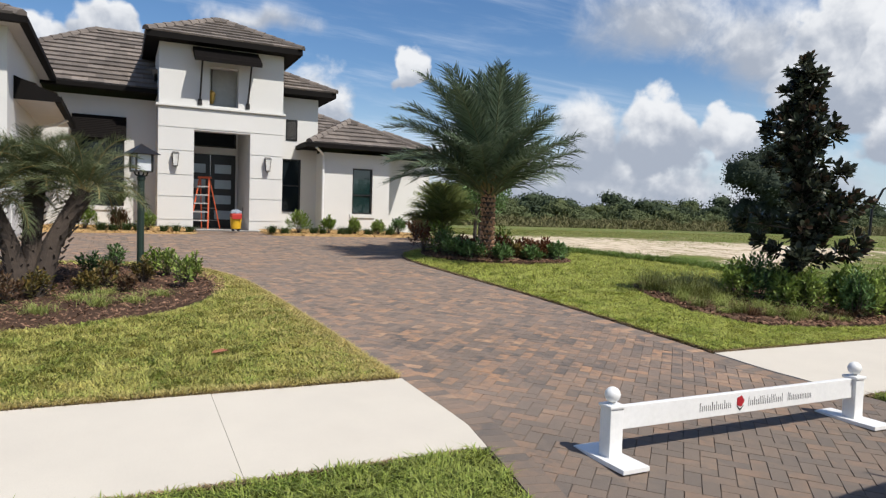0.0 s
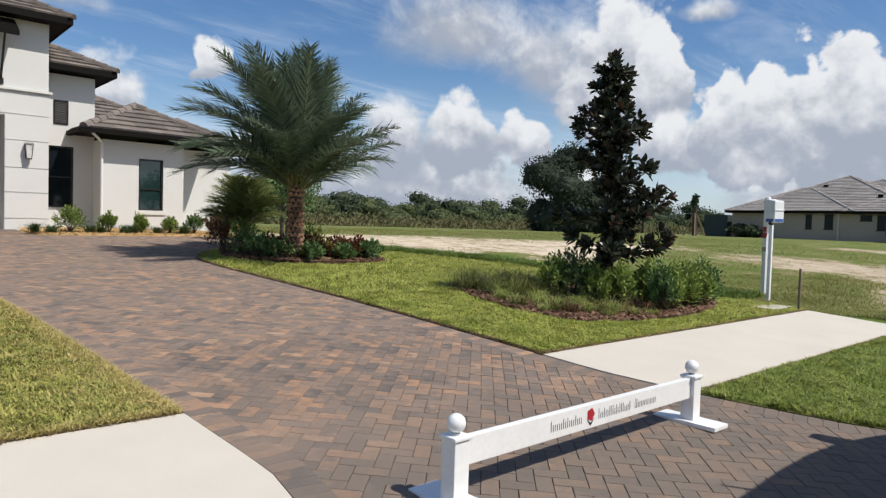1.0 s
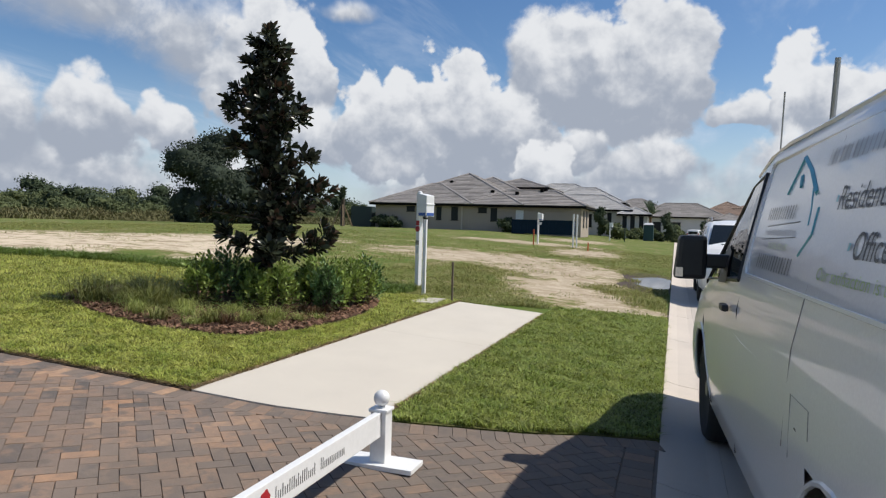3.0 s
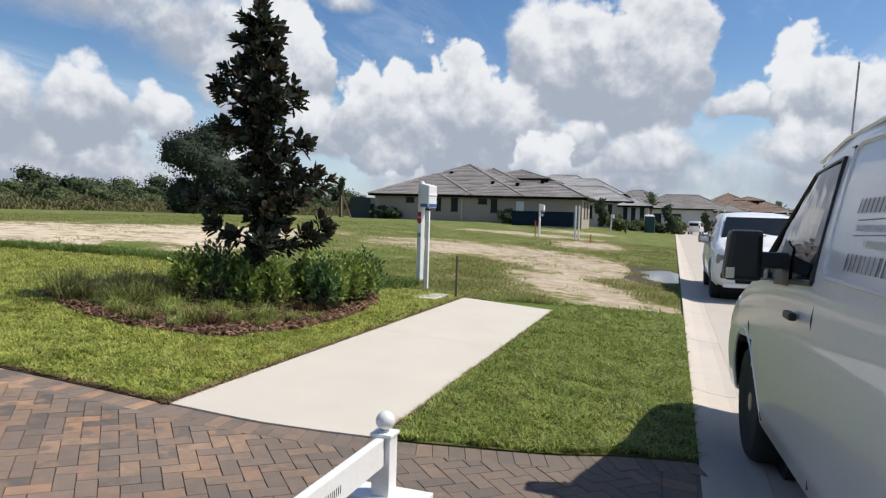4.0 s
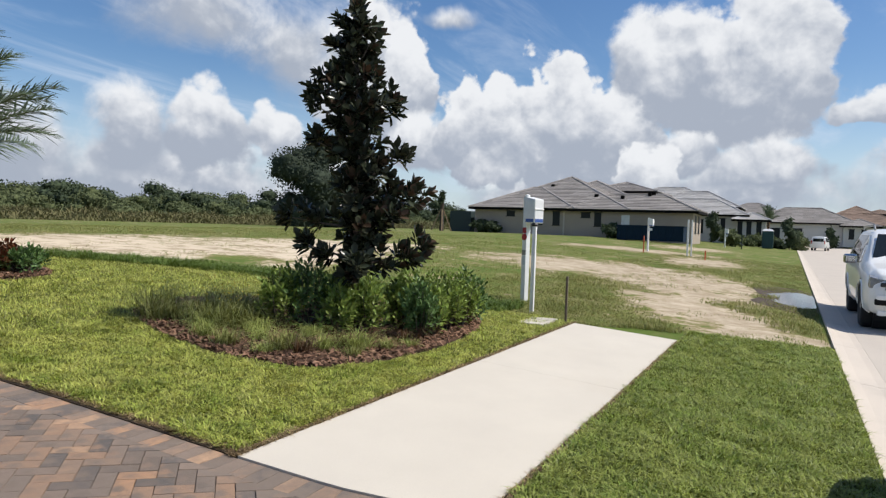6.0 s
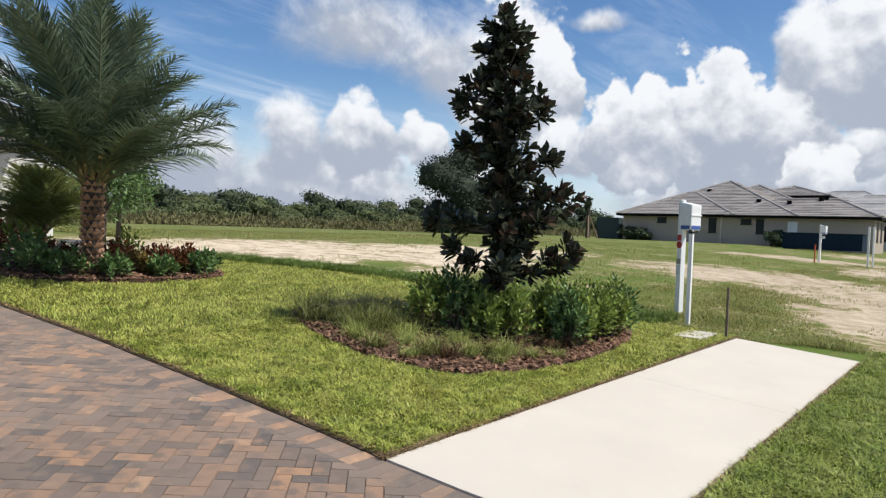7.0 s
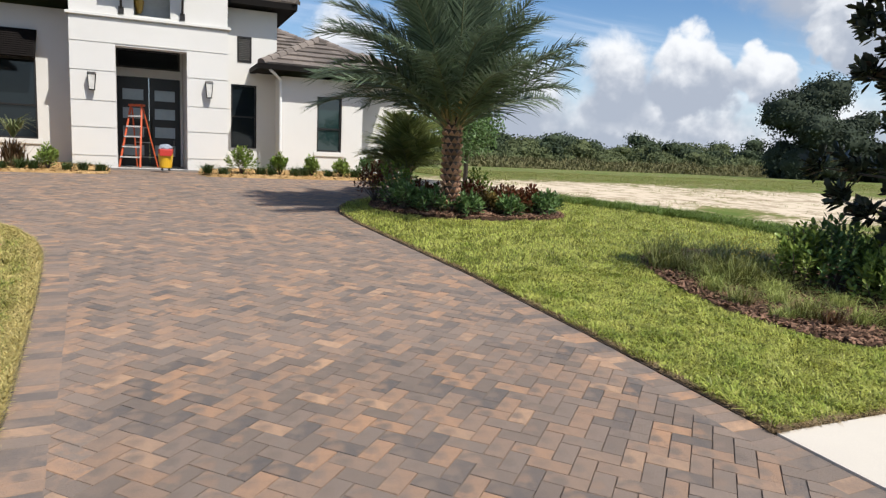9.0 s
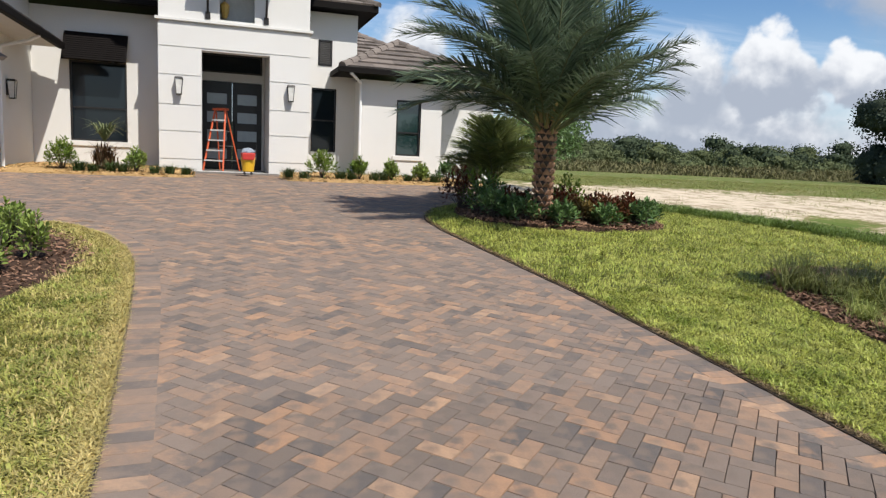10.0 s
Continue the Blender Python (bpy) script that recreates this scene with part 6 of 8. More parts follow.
INK_SOFT = material("dark_grey_lettering", (0.09, 0.09, 0.095), 0.6)
RED_INK = material("red_lettering", (0.45, 0.02, 0.03), 0.5)
barrier(3.0, 5.352, 3.03)


# ---- lot markers ----
def lot_sign(x, y, tall=1.6, turn=0, tags=True):
    t = thing("lot_sign_post", "white lot sign post with leaflet box and small tags", "sign post", pose(x, y, land(y) - 0.03, 0, 0, turn), group="lot signs")
    part("post", Geo().box(-0.05, -0.05, 0, 0.05, 0.05, tall), WHITE, t, bevel=0.006)
    part("cap", Geo().lathe([(0.05, tall), (0.045, tall + 0.03), (0.02, tall + 0.045)], 12), WHITE, t)
    g = Geo().box(-0.115, -0.30, tall - 0.48, 0.115, -0.051, tall - 0.05)
    g.v = [(px_, py_, pz_ + (0.05 if pz_ > tall - 0.2 and py_ > -0.2 else 0)) for px_, py_, pz_ in g.v]
    bx = part("box", g, WHITE, t, "white plastic leaflet box", bevel=0.018)
    part("tag", Geo().box(-0.10, -0.304, tall - 0.46, 0.10, -0.301, tall - 0.40), BLUE_INK, bx, "blue strip")
    part("tag", Geo().box(-0.118, -0.27, tall - 0.46, -0.1151, -0.08, tall - 0.40), BLUE_INK, bx, "blue strip")
    part("flap", Geo().box(-0.122, -0.312, tall - 0.24, 0.122, -0.29, tall - 0.215), WHITE, bx, bevel=0.006)
    if tags:
        part("tag", Geo().lathe([(0.062, 0), (0.062, 0.004)], 16, m=pose(-0.051, -0.0, tall - 0.73, 0, -90)), RED_INK, t, "round red tag")
        part("tag", Geo().box(-0.054, -0.045, tall - 0.66, -0.0505, 0.045, tall - 0.56), RED_INK, t, "red tag")
        part("tag", Geo().box(-0.056, -0.048, tall - 1.06, -0.0505, 0.048, tall - 0.97), STEEL, t, "grey tag")
        part("tag", Geo().box(-0.056, -0.05, tall - 1.24, -0.0505, 0.05, tall - 1.08), VAN_PANEL, t, "white tag")
    else:
        part("tag", Geo().box(-0.054, -0.26, tall - 0.75, -0.0505, 0.045, tall - 0.60), VAN_PANEL, t, "white tag")
    return t


def thin_post(x, y, tall, r, mat, label, cap=True, name="marker_post"):
    t = thing(name, label, "post", pose(x, y, land(y) - 0.03))
    part("shaft", Geo().box(-r, -r, 0, r, r, tall), mat, t, bevel=0.004)
    if cap:
        part("cap", Geo().lathe([(r * 1.3, tall), (r * 1.9, tall + 0.03), (r * 1.3, tall + 0.06)], 12), BLACK_PLASTIC, t)
    return t


BLUE_INK = material("blue_lettering", (0.05, 0.12, 0.4), 0.5)
WOOD = material("weathered_wood", (0.16, 0.125, 0.09), 0.85, second=(0.11, 0.085, 0.065), scale=14, bump=0.4)
lot_sign(14.62, 6.38, 1.92, -24)
thin_post(13.18, 5.71, 1.42, 0.03, WHITE, "thin white marker post with a dark cap")
thin_post(12.63, 4.98, 0.74, 0.016, WOOD, "slim weathered wooden survey stake at the footpath end", cap=False, name="survey_stake")
lot_sign(45.2, 9.85, 2.0, -10, tags=False)
thin_post(44.0, 7.40, 2.1, 0.045, WHITE, "slim white marker post on the empty lot", cap=False)
thin_post(44.3, 7.22, 2.1, 0.04, WHITE, "slim white marker post on the empty lot", cap=False)
lot_sign(74.5, 7.9, 1.85, -10, tags=False)
thin_post(74.9, 6.4, 1.5, 0.05, GREEN_POST, "thin dark marker post near the far house", cap=False)
thin_post(42.6, 9.6, 0.95, 0.03, ORANGE, "orange survey stake on the empty lot", cap=False, name="survey_stake")
thin_post(41.0, 6.1, 0.5, 0.03, ORANGE, "short orange survey stake on the empty lot", cap=False, name="survey_stake")
lid = thing("utility_lid", "pale concrete utility box lid flush in the grass", "utility box", pose(12.35, 5.32, land(5.32) + 0.03))
part("lid", Geo().box(-0.36, -0.2, -0.06, 0.36, 0.2, 0.012), CONCRETE, lid, bevel=0.012)


# ---- ladder, bucket, lamp post ----
ALUMINIUM = material("brushed_aluminium", (0.72, 0.72, 0.71), 0.45, 0.3, second=(0.62, 0.62, 0.61), scale=8)


def step_ladder(m):
    t = thing("stepladder", "orange fibreglass stepladder with aluminium steps standing in the porch", "ladder", m)
    H = 1.62
    for sx in (-1, 1):
        part("rail", Geo().tube([(sx * 0.31, -0.34, 0.0), (sx * 0.16, -0.02, H)], 0.027, 6), ORANGE, t)
        part("rear_rail", Geo().tube([(sx * 0.32, 0.42, 0.0), (sx * 0.16, 0.03, H - 0.05)], 0.02, 6), ORANGE, t)
    for i in range(5):
        f = (i + 1) / 6
        w = 0.31 - 0.15 * f
        part("step", Geo().box(-w, -0.05, -0.022, w, 0.045, 0.016, pose(0, -0.34 + 0.32 * f, H * f)), ALUMINIUM, t)
    for i in range(3):
        f = (i + 0.7) / 4
        w = 0.32 - 0.16 * f
        part("brace", Geo().tube([(-w, 0.42 - 0.39 * f, (H - 0.05) * f), (w, 0.42 - 0.39 * f, (H - 0.05) * f)], 0.012, 6), STEEL, t)
    part("top_cap", Geo().box(-0.2, -0.09, H - 0.01, 0.2, 0.09, H + 0.05), ORANGE, t, bevel=0.015)
    return t


step_ladder(pose(2.72, 22.62, FL, 0, 0, -35))


def mop_bucket(m):
    t = thing("mop_bucket", "yellow mop bucket with red wringer by the porch", "bucket", m)
    part("tub", Geo().lathe([(0.13, 0.08), (0.16, 0.10), (0.20, 0.46), (0.215, 0.48), (0.195, 0.48)], 20), YELLOW, t, smooth=False)
    part("wringer", Geo().lathe([(0.17, 0.40), (0.19, 0.44), (0.205, 0.60), (0.185, 0.62)], 16), RED, t)
    part("wringer", Geo().box(-0.16, -0.235, 0.42, 0.16, -0.19, 0.60), RED, t, bevel=0.02)
    rag = Geo()
    rr = random.Random(3)
    prof = [(0.17, 0.60), (0.19, 0.64), (0.16, 0.70), (0.09, 0.735), (0.02, 0.74)]
    rag.lathe(prof, 14)
    rag.v = [(x * rr.uniform(0.8, 1.15), y * rr.uniform(0.8, 1.15), z + rr.uniform(-0.025, 0.025)) for x, y, z in rag.v]
    part("rag", rag, RAG, t, "bunched grey-blue rag")
    for a in range(4):
        an = radians(45 + 90 * a)
        part("caster", Geo().lathe([(0.035, -0.015), (0.035, 0.015)], 12, m=pose(0.13 * math.cos(an), 0.13 * math.sin(an), 0.036, 90)).box(0.13 * math.cos(an) - 0.012, 0.13 * math.sin(an) - 0.02, 0.04, 0.13 * math.cos(an) + 0.012, 0.13 * math.sin(an) + 0.02, 0.1), BLACK_PLASTIC, t)
    part("handle", Geo().tube([(0.2, 0.05, 0.5), (0.23, 0.05, 0.75), (0.22, 0.05, 0.86)], 0.012, 6), BLACK_PLASTIC, t)
    return t


RAG = material("grey_rag", (0.30, 0.33, 0.38), 0.9, second=(0.22, 0.25, 0.30), scale=14, bump=0.5)
mop_bucket(pose(3.36, 20.35, land(20.35) + 0.017) @ Matrix.Scale(0.86, 4))


def lamp_post(m):
    t = thing("lamp_post", "dark green lamp post with a black lantern in a planting bed", "lamp post", m)
    part("post", Geo().lathe([(0.075, -0.1), (0.075, 0.06), (0.052, 0.10), (0.05, 1.46), (0.062, 1.48), (0.062, 1.52), (0.04, 1.55)], 14), GREEN_POST, t)
    arm = Geo()
    for sx in (-1, 1):
        arm.tube([(sx * 0.02, 0, 1.53), (sx * 0.08, 0, 1.55), (sx * 0.10, 0, 1.60)], 0.014, 5)
        arm.tube([(0, sx * 0.02, 1.53), (0, sx * 0.08, 1.55), (0, sx * 0.10, 1.60)], 0.014, 5)
    part("bracket", arm, DARK, t)
    c = Geo().box(-0.125, -0.125, 1.595, 0.125, 0.125, 1.615)
    for sx in (-1, 1):
        for sy in (-1, 1):
            c.box(sx * 0.118 - 0.012, sy * 0.118 - 0.012, 1.615, sx * 0.118 + 0.012, sy * 0.118 + 0.012, 1.86)
    part("cage", c, DARK, t)
    part("pane", Geo().box(-0.105, -0.105, 1.616, 0.105, 0.105, 1.858), MILK, t, "milky glass")
    part("hood", Geo().add([(-0.21, -0.21, 1.86), (0.21, -0.21, 1.86), (0.21, 0.21, 1.86), (-0.21, 0.21, 1.86), (-0.06, -0.06, 1.97), (0.06, -0.06, 1.97), (0.06, 0.06, 1.97), (-0.06, 0.06, 1.97), (0, 0, 2.02)],
                            [(3, 2, 1, 0), (0, 1, 5, 4), (1, 2, 6, 5), (2, 3, 7, 6), (3, 0, 4, 7), (4, 5, 8), (5, 6, 8), (6, 7, 8), (7, 4, 8)]), DARK, t)
    return t


MILK = material("milky_glass", (0.62, 0.64, 0.66), 0.25, second=(0.58, 0.6, 0.62), spec=0.6)
lamp_post(pose(0.545, 10.9, land(10.9) - 0.04, 0, 0, 20))


# ---- planting beds ----
def inside(px, py, poly):
    """Which of many points lie in a polygon."""
    hit = np.zeros(len(px), bool)
    n = len(poly)
    for i in range(n):
        (x0, y0), (x1, y1) = poly[i], poly[(i + 1) % n]
        if y0 == y1:
            continue
        c = ((y0 > py) != (y1 > py)) & (px < (x1 - x0) * (py - y0) / (y1 - y0) + x0)
        hit ^= c
    return hit


def smooth_loop(pts, k=6):
    """A closed rounded line through points."""
    out, n = [], len(pts)
    for i in range(n):
        p0, p1, p2, p3 = (np.array(pts[(i + j) % n]) for j in (-1, 0, 1, 2))
        for s in range(k):
            t = s / k
            out.append(tuple(0.5 * (2 * p1 + (p2 - p0) * t + (2 * p0 - 5 * p1 + 4 * p2 - p3) * t * t + (3 * p1 - p0 - 3 * p2 + p3) * t ** 3)))
    return out


def mulch_bed(name, poly, mat, chip_mat, chips, label, seed, crown=0.06, chip=0.032, lift=0.02):
    """A mounded sheet of mulch with loose chips scattered over it."""
    t = thing(name, label, "planting bed", kind="structure")
    c = np.mean(poly, 0)
    rings = [1.0, 0.93, 0.8, 0.6, 0.35]
    hs = [0.0, 0.55, 0.8, 0.95, 1.0]
    v, f, n = [], [], len(poly)
    rng = random.Random(seed)
    for s, h in zip(rings, hs):
        for x, y in poly:
            xx, yy = c[0] + (x - c[0]) * s, c[1] + (y - c[1]) * s
            v.append((xx, yy, land(yy) + lift - (0.05 if s == 1.0 else 0) + crown * h + rng.uniform(-0.008, 0.008)))
    for j in range(len(rings) - 1):
        for i in range(n):
            f.append((j * n + i, j * n + (i + 1) % n, (j + 1) * n + (i + 1) % n, (j + 1) * n + i))
    f.append(tuple((len(rings) - 1) * n + i for i in range(n)))
    part("mound", Geo().add(v, f), mat, t, smooth=True)
    r = np.random.default_rng(seed)
    p = np.array(poly)
    lo, hi = p.min(0), p.max(0)
    q = r.random((chips * 3, 2)) * (hi - lo) + lo
    q = q[inside(q[:, 0], q[:, 1], poly)][:chips]
    m = len(q)
    rel = np.linalg.norm((q - c) / ((hi - lo) / 2), axis=1)
    z = np.interp(q[:, 1], LAND_Y, LAND_Z) + lift + crown * np.interp(rel, [0, 0.5, 0.9, 1.0, 1.2], [1, 0.92, 0.6, 0.2, 0.1]) + r.random(m) * 0.012
    a = r.random(m) * 2 * np.pi
    L, W = chip * r.uniform(0.4, 1.3, m), chip * 0.3 * r.uniform(0.5, 1.3, m)
    d = np.stack([np.cos(a), np.sin(a), r.normal(size=m) * 0.35], 1) * L[:, None]
    s = np.stack([-np.sin(a), np.cos(a), r.normal(size=m) * 0.5], 1) * W[:, None]
    o = np.concatenate([q, z[:, None]], 1)
    up3 = np.array([[0, 0, 0.008]])
    vv = np.stack([o - d - s, o + d - s * 0.6, o + d * 0.9 + s, o - d * 0.8 + s, o + up3], 1).reshape(-1, 3)
    k = np.arange(m)[:, None] * 5
    ff = np.concatenate([k + np.array([[0, 1, 4]]), k + np.array([[1, 2, 4]]), k + np.array([[2, 3, 4]]), k + np.array([[3, 0, 4]])])
    bulk("bark_chips", vv, ff, chip_mat, t)
    return t


BED_WEST = smooth_loop([(-6.0, 7.3), (-3.0, 7.05), (-0.75, 7.2), (0.2, 7.55), (0.85, 8.0), (1.36, 8.8), (1.62, 9.8), (1.45, 10.8), (0.9, 11.5), (-0.2, 11.95), (-3, 12.1), (-6, 12.0)])
BED_MAG = smooth_loop([(8.55, 9.15), (7.9, 8.1), (7.58, 7.0), (7.6, 6.3), (7.95, 5.74), (8.8, 5.47), (10.05, 5.48), (11.2, 5.72), (12.1, 6.25), (12.2, 7.2), (11.2, 8.4), (9.8, 9.4)])
BED_PALM = smooth_loop([(6.35, 13.3), (6.6, 12.4), (7.35, 11.9), (8.3, 11.75), (9.3, 12.05), (9.75, 12.9), (9.5, 14.2), (8.2, 14.9), (6.9, 14.6)])
STRAW = material("tan_straw_mulch", (0.50, 0.33, 0.15), 0.95, second=(0.40, 0.25, 0.11), scale=14, bump=1.0, bump_scale=50, spec=0.1)
STRAW_CHIP = material("tan_straw_chip", (0.55, 0.37, 0.17), 0.9, per="island", per_amount=0.45, second=(0.42, 0.27, 0.12), spec=0.1)
BED_FRONT_W = [(-1.78, 19.0), (-0.4, 19.1), (0.8, 19.05), (1.9, 18.9), (2.2, 19.2), (2.15, 20.2), (1.95, 21.3), (1.3, 21.38), (1.2, 22.8), (-0.2, 22.8), (-1.78, 22.8)]
BED_FRONT_E = [(4.05, 19.5), (4.5, 19.15), (5.6, 19.0), (6.8, 18.95), (8.2, 18.85), (9.4, 18.9), (9.4, 20.5), (8.7, 21.8), (6.45, 21.8), (5.0, 22.7), (4.98, 21.36), (4.2, 21.36)]
mulch_bed("planting_bed_west", BED_WEST, MULCH, CHIP, 14000, "brown bark mulch bed round the lamp post", 1, chip=0.024)
mulch_bed("planting_bed_magnolia", BED_MAG, MULCH, CHIP, 14000, "brown bark mulch bed under the magnolia", 2)
mulch_bed("planting_bed_palm", BED_PALM, MULCH, CHIP, 8000, "brown bark mulch bed under the date palm", 3, crown=0.10)
mulch_bed("planting_bed_front_west", BED_FRONT_W, STRAW, STRAW_CHIP, 6000, "tan straw mulch bed along the house front", 4, crown=0.04, chip=0.034)
mulch_bed("planting_bed_front_east", BED_FRONT_E, STRAW, STRAW_CHIP, 6000, "tan straw mulch bed along the house front", 5, crown=0.04, chip=0.034)


def at(x, y, lift=0.05, turn=0):
    return pose(x, y, land(y) + lift, 0, 0, turn)


R = random.Random(21)
SHRUB_BRONZE = leafy("bronze_croton_leaf", (0.20, 0.12, 0.03), (0.08, 0.085, 0.03), 0.4, 0.2, 0.6)
# magnolia bed: two groups of shrubs with a gap, low clumps, looser weeds behind
for i, (x, y, r, h) in enumerate([(9.15, 7.01, 0.4, 0.88), (8.88, 7.18, 0.3, 0.78), (9.45, 6.74, 0.34, 0.82), (9.08, 6.48, 0.27, 0.66), (9.32, 6.28, 0.27, 0.72), (9.65, 5.81, 0.27, 0.78), (9.94, 5.78, 0.24, 0.72), (10.0, 6.26, 0.24, 0.62), (10.4, 5.82, 0.3, 0.76), (10.85, 5.84, 0.32, 0.78), (11.3, 5.98, 0.33, 0.78), (10.7, 6.56, 0.36, 0.78), (11.45, 6.56, 0.34, 0.66), (10.0, 7.16, 0.36, 0.56)]):
    shrub(at(x, y, 0.04, R.uniform(0, 360)), r, h * 0.84, 800, 0.072, SHRUB if i % 5 else SHRUB_DARK, 100 + i, "leafy green shrub in the mulch under the magnolia", group="shrubs under the magnolia", ratio=0.48)
for i, (x, y, h, r) in enumerate([(8.1, 6.41, 0.27, 0.32), (8.38, 6.16, 0.22, 0.22), (8.66, 5.96, 0.27, 0.3), (8.3, 7.61, 0.3, 0.32), (7.84, 6.94, 0.22, 0.26), (8.42, 7.06, 0.26, 0.28), (8.72, 6.58, 0.24, 0.24), (7.98, 7.36, 0.24, 0.24), (8.9, 5.74, 0.18, 0.18), (7.85, 6.46, 0.16, 0.18), (8.2, 6.81, 0.2, 0.2), (9.2, 5.66, 0.14, 0.14), (8.4, 5.81, 0.15, 0.16)]):
    tuft(at(x, y, 0.03, R.uniform(0, 360)), r * 0.62, h, int(860 * r), 200 + i, TUFT if i % 4 else WEEDY, width=0.0032)
YELLOW_BUD = leafy("small_yellow_flower", (0.55, 0.42, 0.06), (0.45, 0.38, 0.08), 0.6, 0.2, 0.3)
for i in range(11):
    x, y = R.uniform(8.1, 9.1), R.uniform(7.4, 8.55)
    hh = R.uniform(0.34, 0.5)
    tw = tuft(at(x, y, 0.03, R.uniform(0, 360)), 0.42, hh, 240, 230 + i, WEEDY, "taller dark clump of feathery grass with small yellow flowers", group="tall grass clumps", width=0.0036)
    tagged(leaf_cloud("flower_heads", [(0, 0, hh * 0.95)], [(0.34, 0.34, 0.09)], 16, 0.022, YELLOW_BUD, tw, 700 + i, 0.8), kind="stuff")
for i, (x, y) in enumerate([(8.95, 6.02), (9.4, 5.85), (8.12, 6.22), (9.65, 5.82), (8.62, 6.12)]):
    tuft(at(x, y, 0.03), 0.14, 0.24, 60, 260 + i, SHRUB_RUST, "small rust-coloured grass clump", group="rusty clumps", width=0.007)
# palm bed
for i, (x, y, r, h, mt) in enumerate([(6.75, 12.75, 0.36, 0.55, SHRUB_DARK), (7.05, 12.4, 0.34, 0.5, SHRUB_DARK), (6.85, 13.3, 0.4, 0.62, SHRUB_DARK), (7.55, 12.05, 0.26, 0.42, SHRUB_DARK), (8.25, 11.98, 0.26, 0.42, SHRUB_DARK), (8.95, 12.15, 0.28, 0.45, SHRUB_DARK), (9.25, 12.4, 0.28, 0.45, SHRUB_DARK), (8.6, 12.3, 0.26, 0.4, SHRUB_RED), (9.0, 12.6, 0.28, 0.5, SHRUB_RED), (8.05, 12.35, 0.24, 0.42, SHRUB_BRONZE), (7.9, 12.7, 0.36, 0.55, SHRUB_RED), (8.4, 12.55, 0.36, 0.5, SHRUB_RED), (8.75, 12.7, 0.34, 0.5, SHRUB_RED), (7.15, 12.9, 0.36, 0.6, SHRUB_RED), (8.3, 13.4, 0.46, 0.75, SHRUB_YEL), (7.0, 13.9, 0.5, 0.8, SHRUB_YEL), (6.7, 14.2, 0.45, 0.75, SHRUB_RED)]):
    lab = {SHRUB_BRONZE: "bronze and yellow croton in the palm bed", SHRUB_DARK: "low dark green shrub in the palm bed", SHRUB_RED: "red and green croton shrub in the palm bed", SHRUB_YEL: "yellow-green shrub behind the date palm"}[mt]
    shrub(at(x, y, 0.06, R.uniform(0, 360)), r, h * 0.8, 330, 0.085, mt, 300 + i, lab, group="shrubs under the palm")
palm(at(7.85, 15.6, 0.0), 0.55, 0.07, 1.02, 9, "small yellow-green feathery palm behind the date palm", fronds=34, leaf=PALM_YOUNG)
# bushy tree behind the palm
bush = thing("bushy_tree", "rounded dark green small tree near the house corner", "tree", at(9.5, 16.9, 0.0))
part("trunk", Geo().tube([(0, 0, -0.1), (0.02, 0, 0.7), (0.1, 0.05, 1.5)], [0.06, 0.05, 0.02], 7).tube([(0.02, 0, 0.7), (-0.3, 0.1, 1.4)], [0.03, 0.012], 6).tube([(0.02, 0, 0.8), (0.25, -0.3, 1.5)], [0.03, 0.012], 6), BARK, bush)
leaf_cloud("crown", [(0, 0, 1.7), (-0.5, 0.1, 1.5), (0.55, -0.1, 1.6), (0.1, 0.4, 1.9), (0.2, -0.4, 1.3), (0.6, 0.2, 2.0)], [0.6, 0.5, 0.5, 0.5, 0.45, 0.4], 2600, 0.11, SHRUB_DARK, bush, 8)
small = thing("bushy_tree", "dark green small tree behind the date palm", "tree", at(10.6, 18.6, 0.0))
part("trunk", Geo().tube([(0, 0, -0.1), (0.02, 0, 0.8), (0.1, 0.05, 1.8)], [0.07, 0.055, 0.02], 7), BARK, small)
leaf_cloud("crown", [(0, 0, 1.9), (-0.5, 0.1, 1.5), (0.55, -0.1, 1.7), (0.1, 0.4, 2.2), (0.2, -0.4, 1.2), (0.5, 0.2, 2.3), (-0.3, -0.2, 1.0)], [0.6, 0.5, 0.5, 0.5, 0.45, 0.4, 0.5], 2800, 0.12, SHRUB_DARK, small, 18)
# house front
for i, (x, y, r, h, mt) in enumerate([(-0.55, 19.75, 0.38, 0.62, SHRUB_YEL), (0.95, 19.6, 0.26, 0.48, SHRUB), (5.05, 19.65, 0.42, 0.62, SHRUB_YEL), (5.95, 19.6, 0.27, 0.5, SHRUB_YEL), (6.75, 19.55, 0.22, 0.45, SHRUB), (7.5, 19.5, 0.24, 0.42, SHRUB), (8.3, 19.8, 0.3, 0.5, SHRUB_DARK), (8.9, 19.5, 0.34, 0.55, SHRUB_DARK), (8.2, 18.1, 0.4, 0.6, SHRUB_RUST)]):
    shrub(at(x, y, 0.05, R.uniform(0, 360)), r, h, 620, 0.08, mt, 400 + i, "young green shrub in straw mulch at the house front", group="shrubs along the front")
for i, x in enumerate([0.1, 0.45, 0.7, 1.35, 1.65, 2.0, -0.15, 4.25, 4.6, 5.5, 5.75, 6.3, 6.55, 7.15, 7.85]):
    tuft(at(x, 19.42 + R.uniform(-0.1, 0.12), 0.05), 0.15, R.uniform(0.2, 0.3), 130, 440 + i, LIRIOPE, "dark green strap-leaf clump in straw mulch", name="strap_leaf_clump", group="strap-leaf clumps", width=0.009)


